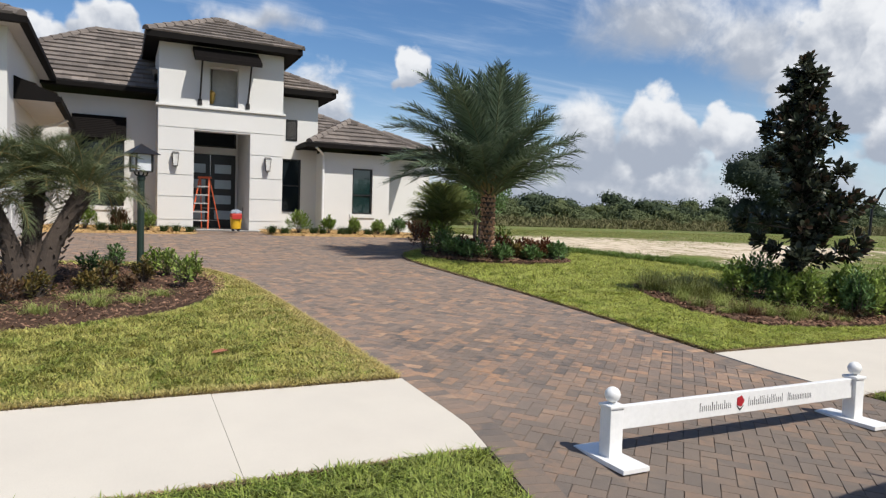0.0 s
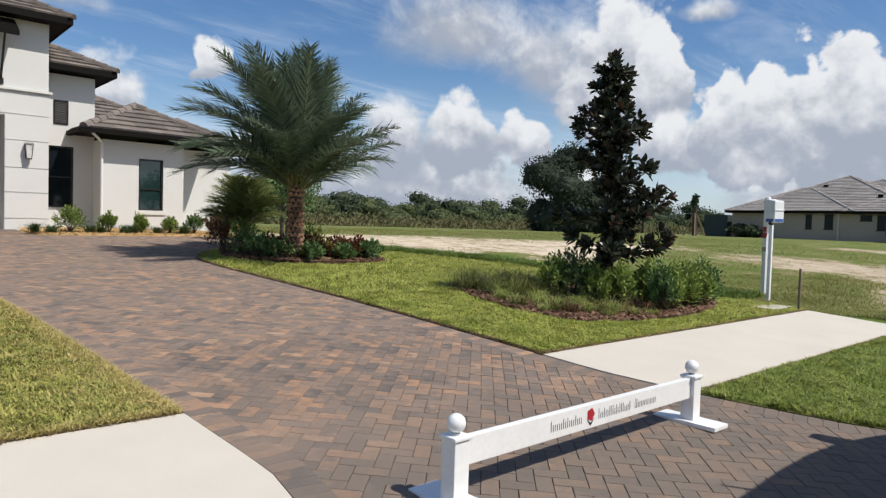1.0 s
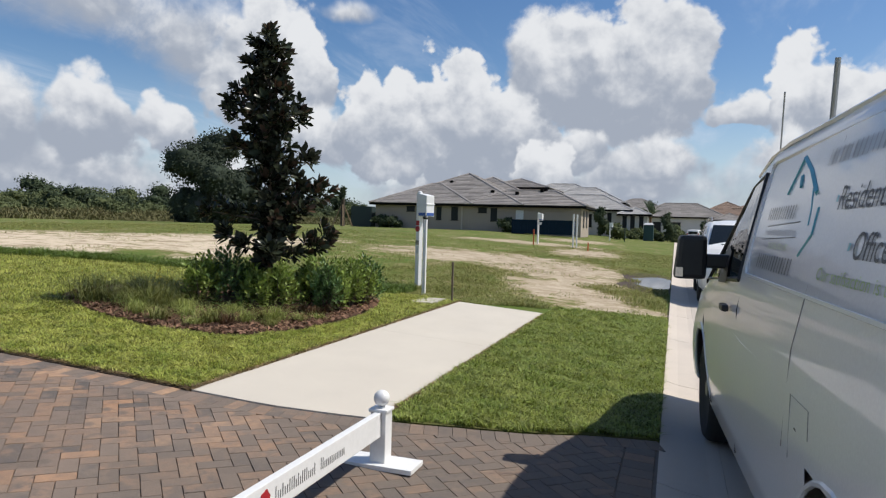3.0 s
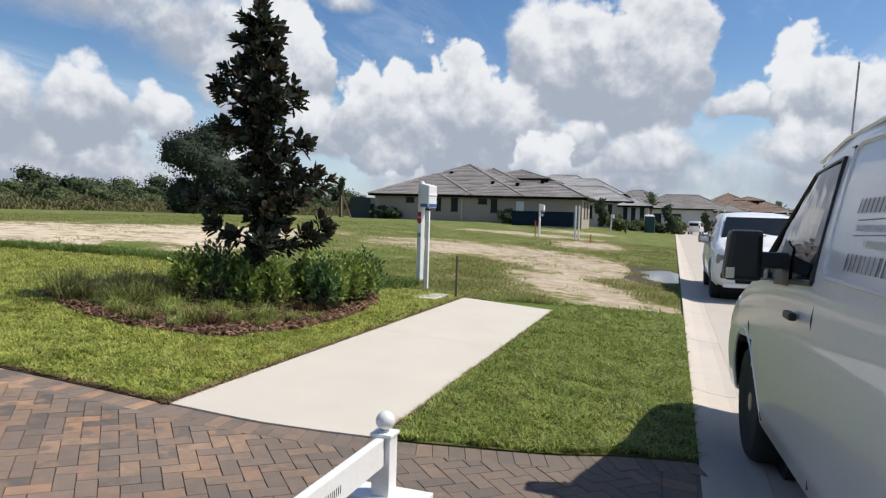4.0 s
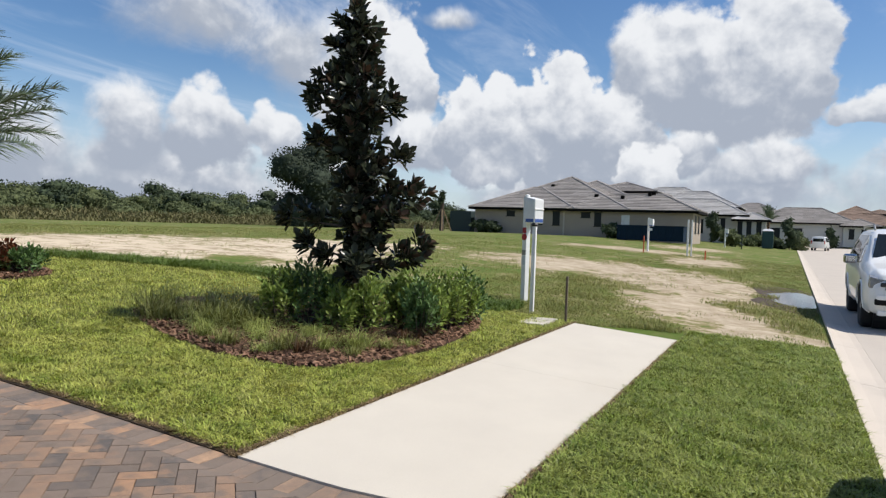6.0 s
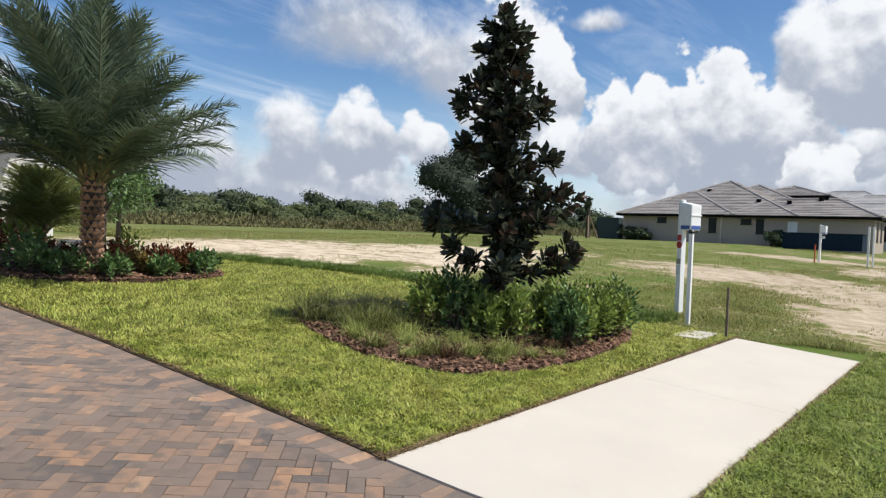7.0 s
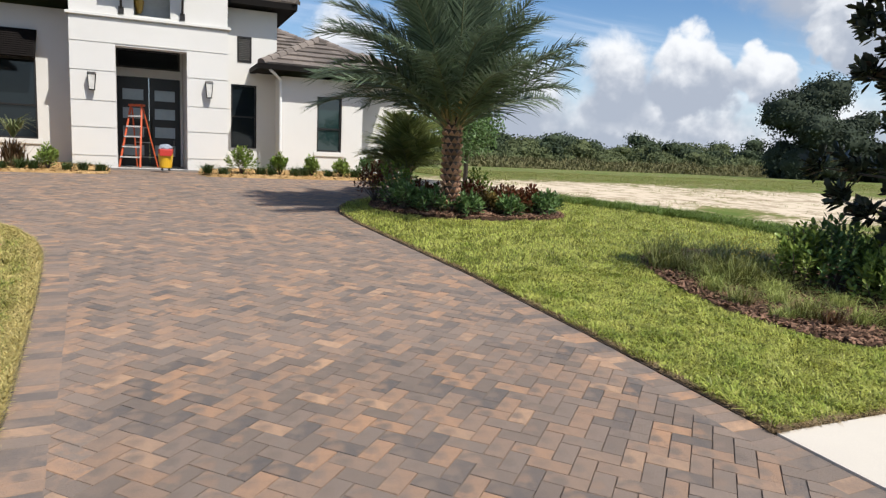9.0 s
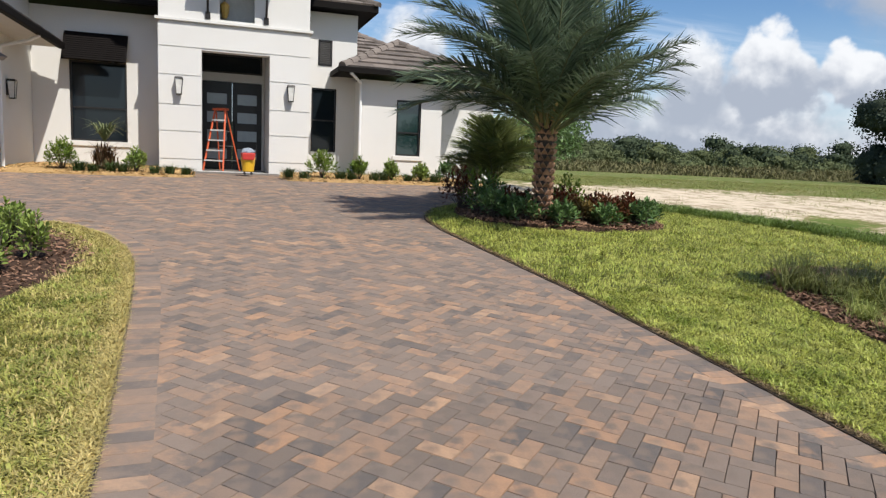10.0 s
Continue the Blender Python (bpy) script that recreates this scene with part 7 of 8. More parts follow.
def spiky(m, seed):
    rng = np.random.default_rng(seed)
    t = thing("dracaena", "spiky dracaena with pale and reddish strap leaves", "plant", m)
    part("stem", Geo().tube([(0, 0, -0.05), (0.02, 0, 0.58)], [0.03, 0.022], 6), BARK, t)
    w = np.zeros((120, 3)) + np.array([0.02, 0, 0.62])
    v, f = blades(120, rng, 0.58, 1.1, 0.016, w, 0.8)
    bulk("foliage", v, f, SPIKE, t, kind="")
    w = np.stack([rng.normal(size=170) * 0.10, rng.normal(size=170) * 0.08, 0.04 + 0.2 * rng.random(170)], 1)
    v, f = blades(170, rng, 0.46, 1.0, 0.015, w, 0.6)
    bulk("lower_foliage", v, f, SHRUB_RUST, t, "reddish lower leaves", kind="")
    return t


spiky(at(0.25, 19.95, 0.05), 5)
PALM_FINE = leafy("fine_palm_leaflet", (0.105, 0.13, 0.06), (0.16, 0.18, 0.09), 0.4, 0.3, 0.4)
# west bed: clump palm, shrubs, grasses
clump = thing("clump_palm", "leaning multi-trunk feather palm in the mulch bed", "palm", at(-0.72, 9.2, 0.03))
rng_c = random.Random(31)
for k, (dx_, dy_, h_) in enumerate([(0.58, 0.2, 1.26), (-0.46, 0.1, 1.15), (0.02, 0.5, 1.38)]):
    top = Vector((dx_, dy_, h_))
    g = Geo().tube([(dx_ * 0.12, dy_ * 0.15, -0.1), (dx_ * 0.42, dy_ * 0.45, h_ * 0.5), top], [0.13, 0.105, 0.12], 10)
    tk = part("trunk", g, PALM_DARK, clump)
    g = Geo()
    for i in range(70):
        f_ = i / 70
        c_ = Vector((dx_ * (0.12 + 0.88 * f_), dy_ * (0.15 + 0.85 * f_), h_ * f_))
        a_ = i * 2.4
        d_ = Vector((math.cos(a_), math.sin(a_), 0.35))
        g.tube([c_ + d_ * 0.09, c_ + d_ * 0.15 + Vector((0, 0, 0.03))], [0.022, 0.008], 4)
    part("leaf_scar", g, PALM_DARK, tk, kind="stuff")
    for i in range(28):
        f_ = (i + 0.5) / 28
        pts, v, fc = frond(1.08 * rng_c.uniform(0.8, 1.15), rng_c, rng_c.uniform(1.0, 2.1), 60, 0.24, 0.006)
        mm = Matrix.Translation(top) @ pose(0, 0, 0, 0, 0, i * 137.5 + rng_c.uniform(-10, 10)) @ pose(0.03, 0, 0, 0, -(88 - 84 * f_), 0)
        blow = lambda q: q + Vector((-0.85, 0.5, -0.15)) * (0.24 * (q - top).length ** 2)
        fr = part("frond", Geo().add([blow(mm @ q) for q in v], fc), PALM_FINE, clump)
        part("stalk", Geo().tube([blow(mm @ q) for q in pts[::2]], 0.007, 4), PALM_STALK, fr)
for i, (x, y, r, h, mt) in enumerate([(1.02, 9.3, 0.17, 0.42, SHRUB), (1.2, 9.85, 0.15, 0.36, SHRUB), (0.9, 10.35, 0.18, 0.36, SHRUB), (0.2, 10.9, 0.2, 0.36, SHRUB_DARK), (-0.1, 10.3, 0.22, 0.34, SHRUB_DARK), (-0.9, 8.5, 0.22, 0.3, SHRUB_RUST), (0.12, 9.4, 0.2, 0.3, SHRUB_BRONZE), (-0.1, 9.0, 0.16, 0.24, SHRUB_BRONZE), (0.55, 9.75, 0.18, 0.3, SHRUB_BRONZE), (0.35, 9.05, 0.14, 0.2, SHRUB_RUST), (-0.6, 8.75, 0.2, 0.28, SHRUB_BRONZE), (-1.6, 9.2, 0.4, 0.55, SHRUB_DARK), (0.75, 11.0, 0.2, 0.32, SHRUB_YEL)]):
    lab = {SHRUB_RUST: "low rusty foliage plant in bark mulch", SHRUB_BRONZE: "low bronze and yellow croton in bark mulch", SHRUB_DARK: "dark green shrub in the bed round the lamp", SHRUB: "green shrub in the bed round the lamp", SHRUB_RED: "low bronze and red foliage plant in bark mulch", SHRUB_YEL: "yellow-green shrub by the lamp post"}[mt]
    shrub(at(x, y, 0.07, R.uniform(0, 360)), r, h, 210, 0.066, mt, 500 + i, lab, group="shrubs round the lamp post")
for i, (x, y) in enumerate([(-0.5, 7.85), (-1.05, 7.7), (0.05, 8.2), (0.42, 8.35), (0.72, 8.75), (-0.2, 8.55), (0.1, 8.9), (-1.6, 7.8)]):
    tuft(at(x, y, 0.02), 0.2, R.uniform(0.16, 0.24), 220, 540 + i, TUFT, width=0.0028)

# ---- neighbours along the street ----
GREY_TILE = material("grey_roof_tile", (0.32, 0.295, 0.275), 0.85, per="island", per_amount=0.2, second=(0.25, 0.23, 0.215), scale=0.8, fine_scale=6, spec=0.2)
PALE_TILE = material("pale_grey_roof_tile", (0.46, 0.445, 0.43), 0.85, per="island", per_amount=0.15, second=(0.38, 0.37, 0.36), scale=0.8, fine_scale=6, spec=0.2)


FAR_GLASS = material("dark_far_window", (0.02, 0.022, 0.024), 0.4, second=(0.03, 0.032, 0.034), spec=0.15)
OAK = leafy("oak_leaf", (0.034, 0.046, 0.031), (0.044, 0.058, 0.037), 0.9, 0.1, 0.15)
TAUPE = material("taupe_stucco", (0.40, 0.335, 0.275), 0.9, second=(0.36, 0.30, 0.248), scale=0.4, bump=0.2)
PALE_WALL = material("pale_stucco", (0.62, 0.60, 0.565), 0.9, second=(0.57, 0.55, 0.52), scale=0.4, bump=0.2)
TILE_BROWN = material("reddish_brown_roof_tile", (0.30, 0.215, 0.165), 0.85, per="island", per_amount=0.2, second=(0.22, 0.16, 0.125), scale=0.8, fine_scale=6, spec=0.2)
TEAL_CABIN = material("teal_plastic", (0.012, 0.055, 0.06), 0.55, second=(0.010, 0.045, 0.05), scale=3)


def far_house(name, blocks, wall_mat, tile, base, label, windows=()):
    """A far house of hip-roofed blocks (x0, y0, x1, y1, eave z, pitch); windows: (x or y plane, place, from, to, z0, z1)."""
    t = thing(name, label, "house")
    for x0, y0, x1, y1, z, pitch in blocks:
        part("wall", Geo().box(x0 + 0.6, y0 + 0.6, base - 0.5, x1 - 0.6, y1 - 0.6, z - 0.1), wall_mat, t)
        w, d = x1 - x0, y1 - y0
        h = min(w, d) / 2
        top = z + h * pitch
        if w >= d:
            r0, r1 = Vector((x0 + h, y0 + h, top)), Vector((x1 - h, y0 + h, top))
            s, n, we, ea = (r0, r1), (r1, r0), (r0, r0), (r1, r1)
        else:
            r0, r1 = Vector((x0 + h, y0 + h, top)), Vector((x0 + h, y1 - h, top))
            s, n, we, ea = (r0, r0), (r1, r1), (r1, r0), (r0, r1)
        A, B, C, D = Vector((x0, y0, z)), Vector((x1, y0, z)), Vector((x1, y1, z)), Vector((x0, y1, z))
        g = Geo()
        for a, b, (u, v) in ((A, B, s), (B, C, ea), (C, D, n), (D, A, we)):
            slope_tiles(g, a, b, v, u, row=0.42, wide=1.6, proud=0.05)
            g.add([a, b, v, u] if (u - v).length > 1e-3 else [a, b, u], [(0, 1, 2, 3)] if (u - v).length > 1e-3 else [(0, 1, 2)])
        ridge = Geo()
        for a, r in ((A, r0), (B, r1 if w >= d else r0), (C, r1), (D, r0 if w >= d else r1)):
            ridge_caps(ridge, a, r, 0.2, 1.2)
        if (r1 - r0).length > 0.5:
            ridge_caps(ridge, r0, r1, 0.2, 1.2)
        rf = part("roof", g, tile, t)
        part("ridge", ridge, tile, rf, kind="stuff")
        f = Geo().box(x0, y0, z - 0.25, x1, y0 + 0.05, z - 0.01).box(x0, y1 - 0.05, z - 0.25, x1, y1, z - 0.01).box(x0, y0 + 0.05, z - 0.25, x0 + 0.05, y1 - 0.05, z - 0.01).box(x1 - 0.05, y0 + 0.05, z - 0.25, x1, y1 - 0.05, z - 0.01)
        f.box(x0 + 0.05, y0 + 0.05, z - 0.22, x1 - 0.05, y1 - 0.05, z - 0.2)
        part("fascia", f, FASCIA, rf)
    for axis, place, a, b, z0, z1 in windows:
        if axis == "x":
            w_ = part("window", Geo().box(place - 0.03, a, z0, place + 0.05, b, z1), FAR_GLASS, t)
            part("sill", Geo().box(place - 0.06, a - 0.08, z0 - 0.08, place - 0.001, b + 0.08, z0), DARK, w_)
            part("lintel", Geo().box(place - 0.06, a - 0.08, z1, place - 0.001, b + 0.08, z1 + 0.08), DARK, w_)
        else:
            w_ = part("window", Geo().box(a, place - 0.03, z0, b, place + 0.05, z1), FAR_GLASS, t)
            part("sill", Geo().box(a - 0.08, place - 0.06, z0 - 0.08, b + 0.08, place - 0.001, z0), DARK, w_)
            part("lintel", Geo().box(a - 0.08, place - 0.06, z1, b + 0.08, place - 0.001, z1 + 0.08), DARK, w_)
    return t


far_house("neighbour_house", [(74.30, 10.4, 82.3, 24, 3.70, 0.45), (74.34, 17.2, 92.4, 35.2, 3.72, 0.46), (74.32, 23, 86, 35.8, 3.74, 0.45), (84, 18.5, 97, 31.5, 5.2, 0.42), (90, 17.3, 102, 26.8, 6.6, 0.30)], TAUPE, GREY_TILE, 0.85, "long taupe stucco house with stepped grey tiled hip roofs",
          [("x", 74.9, 30.2, 31.2, 2.8, 3.32), ("x", 74.9, 26.9, 27.5, 1.9, 3.3), ("x", 74.9, 24.9, 25.7, 1.9, 3.34), ("x", 74.9, 21.5, 22.5, 2.8, 3.3), ("x", 74.9, 20.3, 21.05, 1.9, 3.3), ("y", 11.0, 76.6, 77.6, 1.5, 3.2), ("y", 11.0, 79.2, 80.2, 1.5, 3.2)])
white_door = thing("side_door", "plain white side door of the taupe house", "door", kind="structure")
part("leaf", Geo().box(74.86, 17.3, 1.0, 74.9, 18.15, 3.15), TRIM_WHITE, white_door)
pipes = thing("downpipe", "pale downpipe on the wall of the taupe house", "downpipe")
part("pipe", Geo().box(74.82, 24.35, 0.8, 74.9, 24.5, 3.5), TAN_WALL, pipes)
for px_, py_, pz_ in ((80.5, 27.6, 6.55), (77.6, 21.6, 5.25), (77.2, 18.6, 5.1), (78.0, 15.9, 5.45), (78.3, 15.5, 5.55)):
    vent = thing("roof_vent", "small dark vent on the tiled roof", "vent", pose(px_, py_, pz_ - 0.05), group="roof vents")
    part("hood", Geo().box(-0.2, -0.2, -0.2, 0.2, 0.2, 0.28), FASCIA, vent, bevel=0.04)
cage = thing("screen_enclosure", "dark mesh pool screen enclosure beside the far house", "screen enclosure")
part("screen", Geo().box(77, 36.7, 0.6, 88, 39.5, 3.3), material("dark_screen_mesh", (0.03, 0.05, 0.05), 0.6), cage)
far_house("neighbour_house", [(101.4, 7.2, 110.6, 24, 4.15, 0.5), (106, 9.2, 122, 29.2, 4.6, 0.5), (107, 8.6, 117, 22, 5.4, 0.5), (100.6, 4.6, 106, 9.4, 3.55, 0.42)], PALE_WALL, PALE_TILE, 0.5, "white house with pale grey stepped hip roofs down the street",
          [("x", 102.0, 13.0, 14.0, 1.6, 3.4), ("x", 102.0, 10.2, 10.8, 1.6, 3.6), ("x", 101.2, 8.0, 8.6, 1.2, 3.2), ("x", 101.2, 6.9, 7.5, 1.2, 3.2), ("x", 101.2, 5.7, 6.3, 1.2, 3.2)])
far_house("neighbour_house", [(136, -8, 147, 9, 4.0, 0.5), (140, 1, 154, 17, 4.6, 0.45), (134.5, -11, 142, -5, 3.6, 0.42)], PALE_WALL, GREY_TILE, 0.5, "pale house with grey hip roofs farther down the street", [("x", 136.6, 0.5, 2.0, 1.2, 2.9), ("x", 136.6, 4, 5.5, 1.2, 2.9), ("x", 135.1, -7.2, -6.4, 1.4, 3.0), ("x", 135.1, -9, -8.2, 1.4, 3.0)])
far_house("neighbour_house", [(152, -17, 168, -1, 4.2, 0.47), (156.5, -16, 164, -10, 6.4, 0.3), (150, -21, 160, -11, 3.9, 0.45)], TAN_WALL, TILE_BROWN, 0.4, "tan house with reddish brown hip roofs at the street bend", [("x", 152.6, -9, -7, 1.2, 2.9), ("x", 157.1, -15, -11, 4.9, 6.2), ("x", 150.6, -18, -15, 1.2, 2.9)])
far_house("neighbour_house", [(172, -42, 190, -24, 4.2, 0.47), (168, -34, 178, -26, 3.8, 0.4)], TAN_WALL, TILE_BROWN, 0.4, "tan house with a reddish brown hip roof beyond the bend", [("x", 168.6, -31, -28, 1.2, 2.9)])

skip = thing("dumpster", "dark blue roll-off dumpster standing on the far lot", "dumpster", pose(70.5, 14.2, land(14.2) - 0.02))
g = Geo().box(-1.1, -3.1, 0.12, 1.1, 3.1, 0.2)
for a in ((-1.15, -3.1, 0.2, -1.08, 3.1, 1.5), (1.08, -3.1, 0.2, 1.15, 3.1, 1.5), (-1.08, -3.1, 0.2, 1.08, -3.03, 1.5), (-1.08, 3.03, 0.2, 1.08, 3.1, 1.5)):
    g.box(*a)
NAVY = material("navy_steel", (0.010, 0.026, 0.05), 0.8, second=(0.008, 0.02, 0.038), scale=2, spec=0.15)
tub = part("tub", g, NAVY, skip)
for i in range(9):
    part("rib", Geo().box(-1.22, -2.9 + i * 0.72, 0.2, -1.151, -2.8 + i * 0.72, 1.48), NAVY, tub)
part("rim", Geo().box(-1.2, -3.15, 1.501, 1.2, -3.0, 1.58).box(-1.2, 3.0, 1.501, 1.2, 3.15, 1.58).box(-1.2, -3.0, 1.501, -1.05, 3.0, 1.58).box(1.05, -3.0, 1.501, 1.2, 3.0, 1.58), NAVY, tub)
loo = thing("portable_toilet", "dark green portable toilet with a white roof by the street", "portable toilet", pose(91.4, 4.6, -0.03))
part("cabin", Geo().box(-0.6, -0.6, 0, 0.6, 0.6, 2.05), TEAL_CABIN, loo, bevel=0.03)
part("roof", Geo().add([(-0.65, -0.65, 2.05), (0.65, -0.65, 2.05), (0.65, 0.65, 2.05), (-0.65, 0.65, 2.05), (-0.4, -0.4, 2.3), (0.4, -0.4, 2.3), (0.4, 0.4, 2.3), (-0.4, 0.4, 2.3)], ((3, 2, 1, 0), (4, 5, 6, 7), (0, 1, 5, 4), (1, 2, 6, 5), (2, 3, 7, 6), (3, 0, 4, 7))), WHITE, loo)
part("door", Geo().box(-0.64, -0.4, 0.1, -0.605, 0.4, 1.9), TEAL_CABIN, loo)
tray = thing("puddle", "shallow rain puddle at the kerb reflecting the sky", "puddle", kind="structure")
poly = smooth_loop([(20.9, 1.50), (22.4, 1.48), (24.7, 1.5), (25.2, 2.0), (24.2, 2.35), (23.5, 2.62), (22.6, 2.28), (21.7, 2.45), (20.8, 2.1), (20.5, 1.75)])
part("water", Geo().add([(x, y, land(y) - 0.022) for x, y in poly], [tuple(range(len(poly)))]), material("rain_water", (0.06, 0.055, 0.045), 0.02, second=(0.05, 0.045, 0.035), spec=1.0), tray)
wet = thing("wet_soil", "dark wet soil round the puddle", "soil", kind="structure")
rim_ = smooth_loop([(19.6, 1.48), (22.4, 1.47), (25.6, 1.48), (26.8, 2.2), (25.8, 3.0), (24.0, 2.9), (22.4, 2.75), (21.0, 2.9), (19.9, 2.4), (19.2, 1.9)])
cxy = (22.8, 2.0)
ring = [(cxy[0] + (x - cxy[0]) * k, cxy[1] + (y - cxy[1]) * k) for k in (1.0, 0.66, 0.33) for x, y in rim_]
nr_ = len(rim_)
part("soil", Geo().add([(x, y, land(y) - 0.029) for x, y in ring], [(j * nr_ + i, j * nr_ + (i + 1) % nr_, (j + 1) * nr_ + (i + 1) % nr_, (j + 1) * nr_ + i) for j in range(2) for i in range(nr_)] + [tuple(2 * nr_ + i for i in range(nr_))]), SOIL, wet)


def patchy(p, cell, seed):
    """A smooth random field over places, 0 to 1, for uneven growth."""
    r = np.random.default_rng(seed + 900)
    t = r.random((64, 64))
    u, w = p[:, 0] / cell, p[:, 1] / cell
    i, j = np.floor(u).astype(int), np.floor(w).astype(int)
    a, b = u - i, w - j
    a, b = a * a * (3 - 2 * a), b * b * (3 - 2 * b)
    q = lambda m, n: t[m % 64, n % 64]
    return (q(i, j) * (1 - a) + q(i + 1, j) * a) * (1 - b) + (q(i, j + 1) * (1 - a) + q(i + 1, j + 1) * a) * b


# ---- far planting ----
def far_tree(x, y, h, r, seed, mat, label, base=None, trunk=0.3, leaf=0.55, count=1500, skirt=0):
    b = land(y) if base is None else base
    t = thing("tree", label, "tree", pose(x, y, b))
    rng = random.Random(seed)
    g = Geo().tube([(0, 0, -0.3), (0.1, 0, h * 0.3), (0, 0.1, h * 0.6)], [r * 0.06, r * 0.05, r * 0.02], 7)
    cs, rs = [], []
    for i in range(16):
        a = i * 2.4 + rng.uniform(-0.3, 0.3)
        q = r * 0.68 * math.sqrt((i + 0.4) / 16)
        c = Vector((q * math.cos(a), q * math.sin(a), h * (trunk + 0.10 + (0.74 - trunk) * ((i * 0.618) % 1.0))))
        g.tube([(0, 0, h * trunk * 0.8), c * 0.6 + Vector((0, 0, h * 0.1)), c], [r * 0.03, r * 0.02, r * 0.008], 5)
        cs.append(c)
        rs.append((r * rng.uniform(0.4, 0.56), r * rng.uniform(0.4, 0.56), h * rng.uniform(0.14, 0.22)))
    part("trunk", g, BARK, t)
    for i in range(skirt):
        a = i * 2.4
        cs.append(Vector((r * 0.6 * math.cos(a), r * 0.6 * math.sin(a), h * rng.uniform(0.12, 0.2))))
        rs.append((r * 0.45, r * 0.45, h * 0.2))
    leaf_cloud("crown", cs, rs, count, leaf, mat, t, seed, 0.6, 0.6, 0.3, simple=True, core=0.74)
    return t


far_tree(67.8, 52.9, 11.4, 5.0, 51, OAK, "large dark oak standing alone in the field", trunk=0.05, leaf=0.36, count=20000, skirt=8)
far_tree(71.6, 50.4, 7.8, 3.6, 52, OAK, "dark oak beside the larger one in the field", trunk=0.05, leaf=0.36, count=12000, skirt=6)
for i, (x, y, h, r, mt) in enumerate([(97.0, 11.15, 4.3, 0.95, WOODS), (97.2, 2.3, 4.2, 1.0, WOODS), (127, -3.6, 3.6, 0.8, WOODS), (96, 6.9, 0.9, 0.8, WOODS_PALE), (97, 9.4, 1.0, 0.9, WOODS_PALE), (99, 3.6, 1.0, 0.9, WOODS), (112, 1.2, 2.6, 1.5, WOODS_PALE), (100, -0.2 + 1.6, 0.8, 0.8, WOODS_PALE), (84, 8.0, 2.0, 1.2, WOODS_PALE), (98, 5.8, 1.6, 1.5, WOODS_PALE), (150, -9, 5, 3, WOODS), (160, -22, 5.5, 3.2, WOODS), (136, -12.5, 4.0, 2.2, WOODS), (128, 5.0, 1.8, 1.6, WOODS_PALE), (74, 34, 1.4, 1.0, WOODS), (73.8, 32.4, 1.3, 0.9, WOODS), (73.8, 18.9, 1.5, 1.0, WOODS)]):
    far_tree(x, y, h, r, 60 + i, mt, "dark green tree beside the houses down the street", trunk=0.1, leaf=0.4, count=900)
palm(pose(126, 5.6, 0.4), 3.6, 0.2, 2.6, 71, "feather palm in front of the houses down the street", fronds=22)
palm(pose(158, -19, 0.4), 3.6, 0.2, 2.4, 72, "feather palm at the street bend", fronds=18)
TAN_WOOD = material("tan_timber", (0.30, 0.21, 0.13), 0.85, second=(0.22, 0.15, 0.09), scale=10)
# newly planted palm tied up with braces
brace = thing("braced_palm", "newly planted palm with tied leaves and wooden braces", "palm", pose(69, 36.5, 0.85))
part("trunk", Geo().tube([(0, 0, 0), (0.05, 0, 3.2)], [0.26, 0.2], 8), PALM_DARK, brace)
leaf_cloud("tied_foliage", [(0.0, 0, 3.6), (-0.35, 0, 3.4), (0.1, 0, 4.0)], [(0.25, 0.25, 0.6), (0.2, 0.2, 0.5), (0.2, 0.2, 0.5)], 300, 0.4, WOODS, brace, 3)
for a in range(4):
    an = radians(a * 90 + 30)
    part("brace", Geo().tube([(1.1 * math.cos(an), 1.1 * math.sin(an), 0), (0.12 * math.cos(an), 0.12 * math.sin(an), 2.4)], 0.07, 5), TAN_WOOD, brace)
boom = thing("pump_boom", "thin dark arched boom of a distant concrete pump", "crane", pose(92, 57, 0.7))
part("boom", Geo().tube([(0, 0, 0), (0.3, 0, 3.6), (1.2, -0.8, 6.4), (2.6, -1.8, 7.4), (3.6, -2.6, 6.6), (4.2, -3.0, 5.0)], [0.2, 0.18, 0.15, 0.13, 0.12, 0.1], 6), DARK, boom)

# woods along the far side of the field and tall weeds before them
rw = np.random.default_rng(77)


def bank(name, label, category, n, x0, x1, y0, y1, lo, hi, tall_share, mat, count, leaf, seed, extra=(), base=0.5):
    """A belt of crowns: each a few overlapping lobes, so that the skyline is uneven."""
    cs, rs = [], []
    for i in range(n):
        x = rw.uniform(x0, x1)
        y = rw.uniform(y0, y1) - 0.10 * max(0, x - 60)
        h = rw.uniform(lo, hi) * (1.45 if rw.random() < tall_share else 1)
        w = h * rw.uniform(0.5, 0.85)
        for j in range(4):
            cs.append((x + rw.normal() * w * 0.55, y + rw.normal() * w * 0.4, base + h * (0.28 + 0.16 * j)))
            rs.append((w * (0.95 - 0.14 * j), w * (0.8 - 0.12 * j), h * (0.30 - 0.03 * j)))
    for x, y, h, w in extra:
        for j in range(7):
            a = j * 2.4
            q = w * (0.0 if j == 0 else 0.5)
            cs.append((x + q * math.cos(a), y + q * math.sin(a), base + h * (0.62 if j == 0 else 0.42 + 0.10 * (j % 3))))
            rs.append((w * 0.62, w * 0.62, h * 0.36))
    ob = leaf_cloud(name, cs, rs, count, leaf, mat, None, seed, 0.62, 0.6, 0.35, label, True, 3)
    return tagged(ob, category=category, kind="stuff")


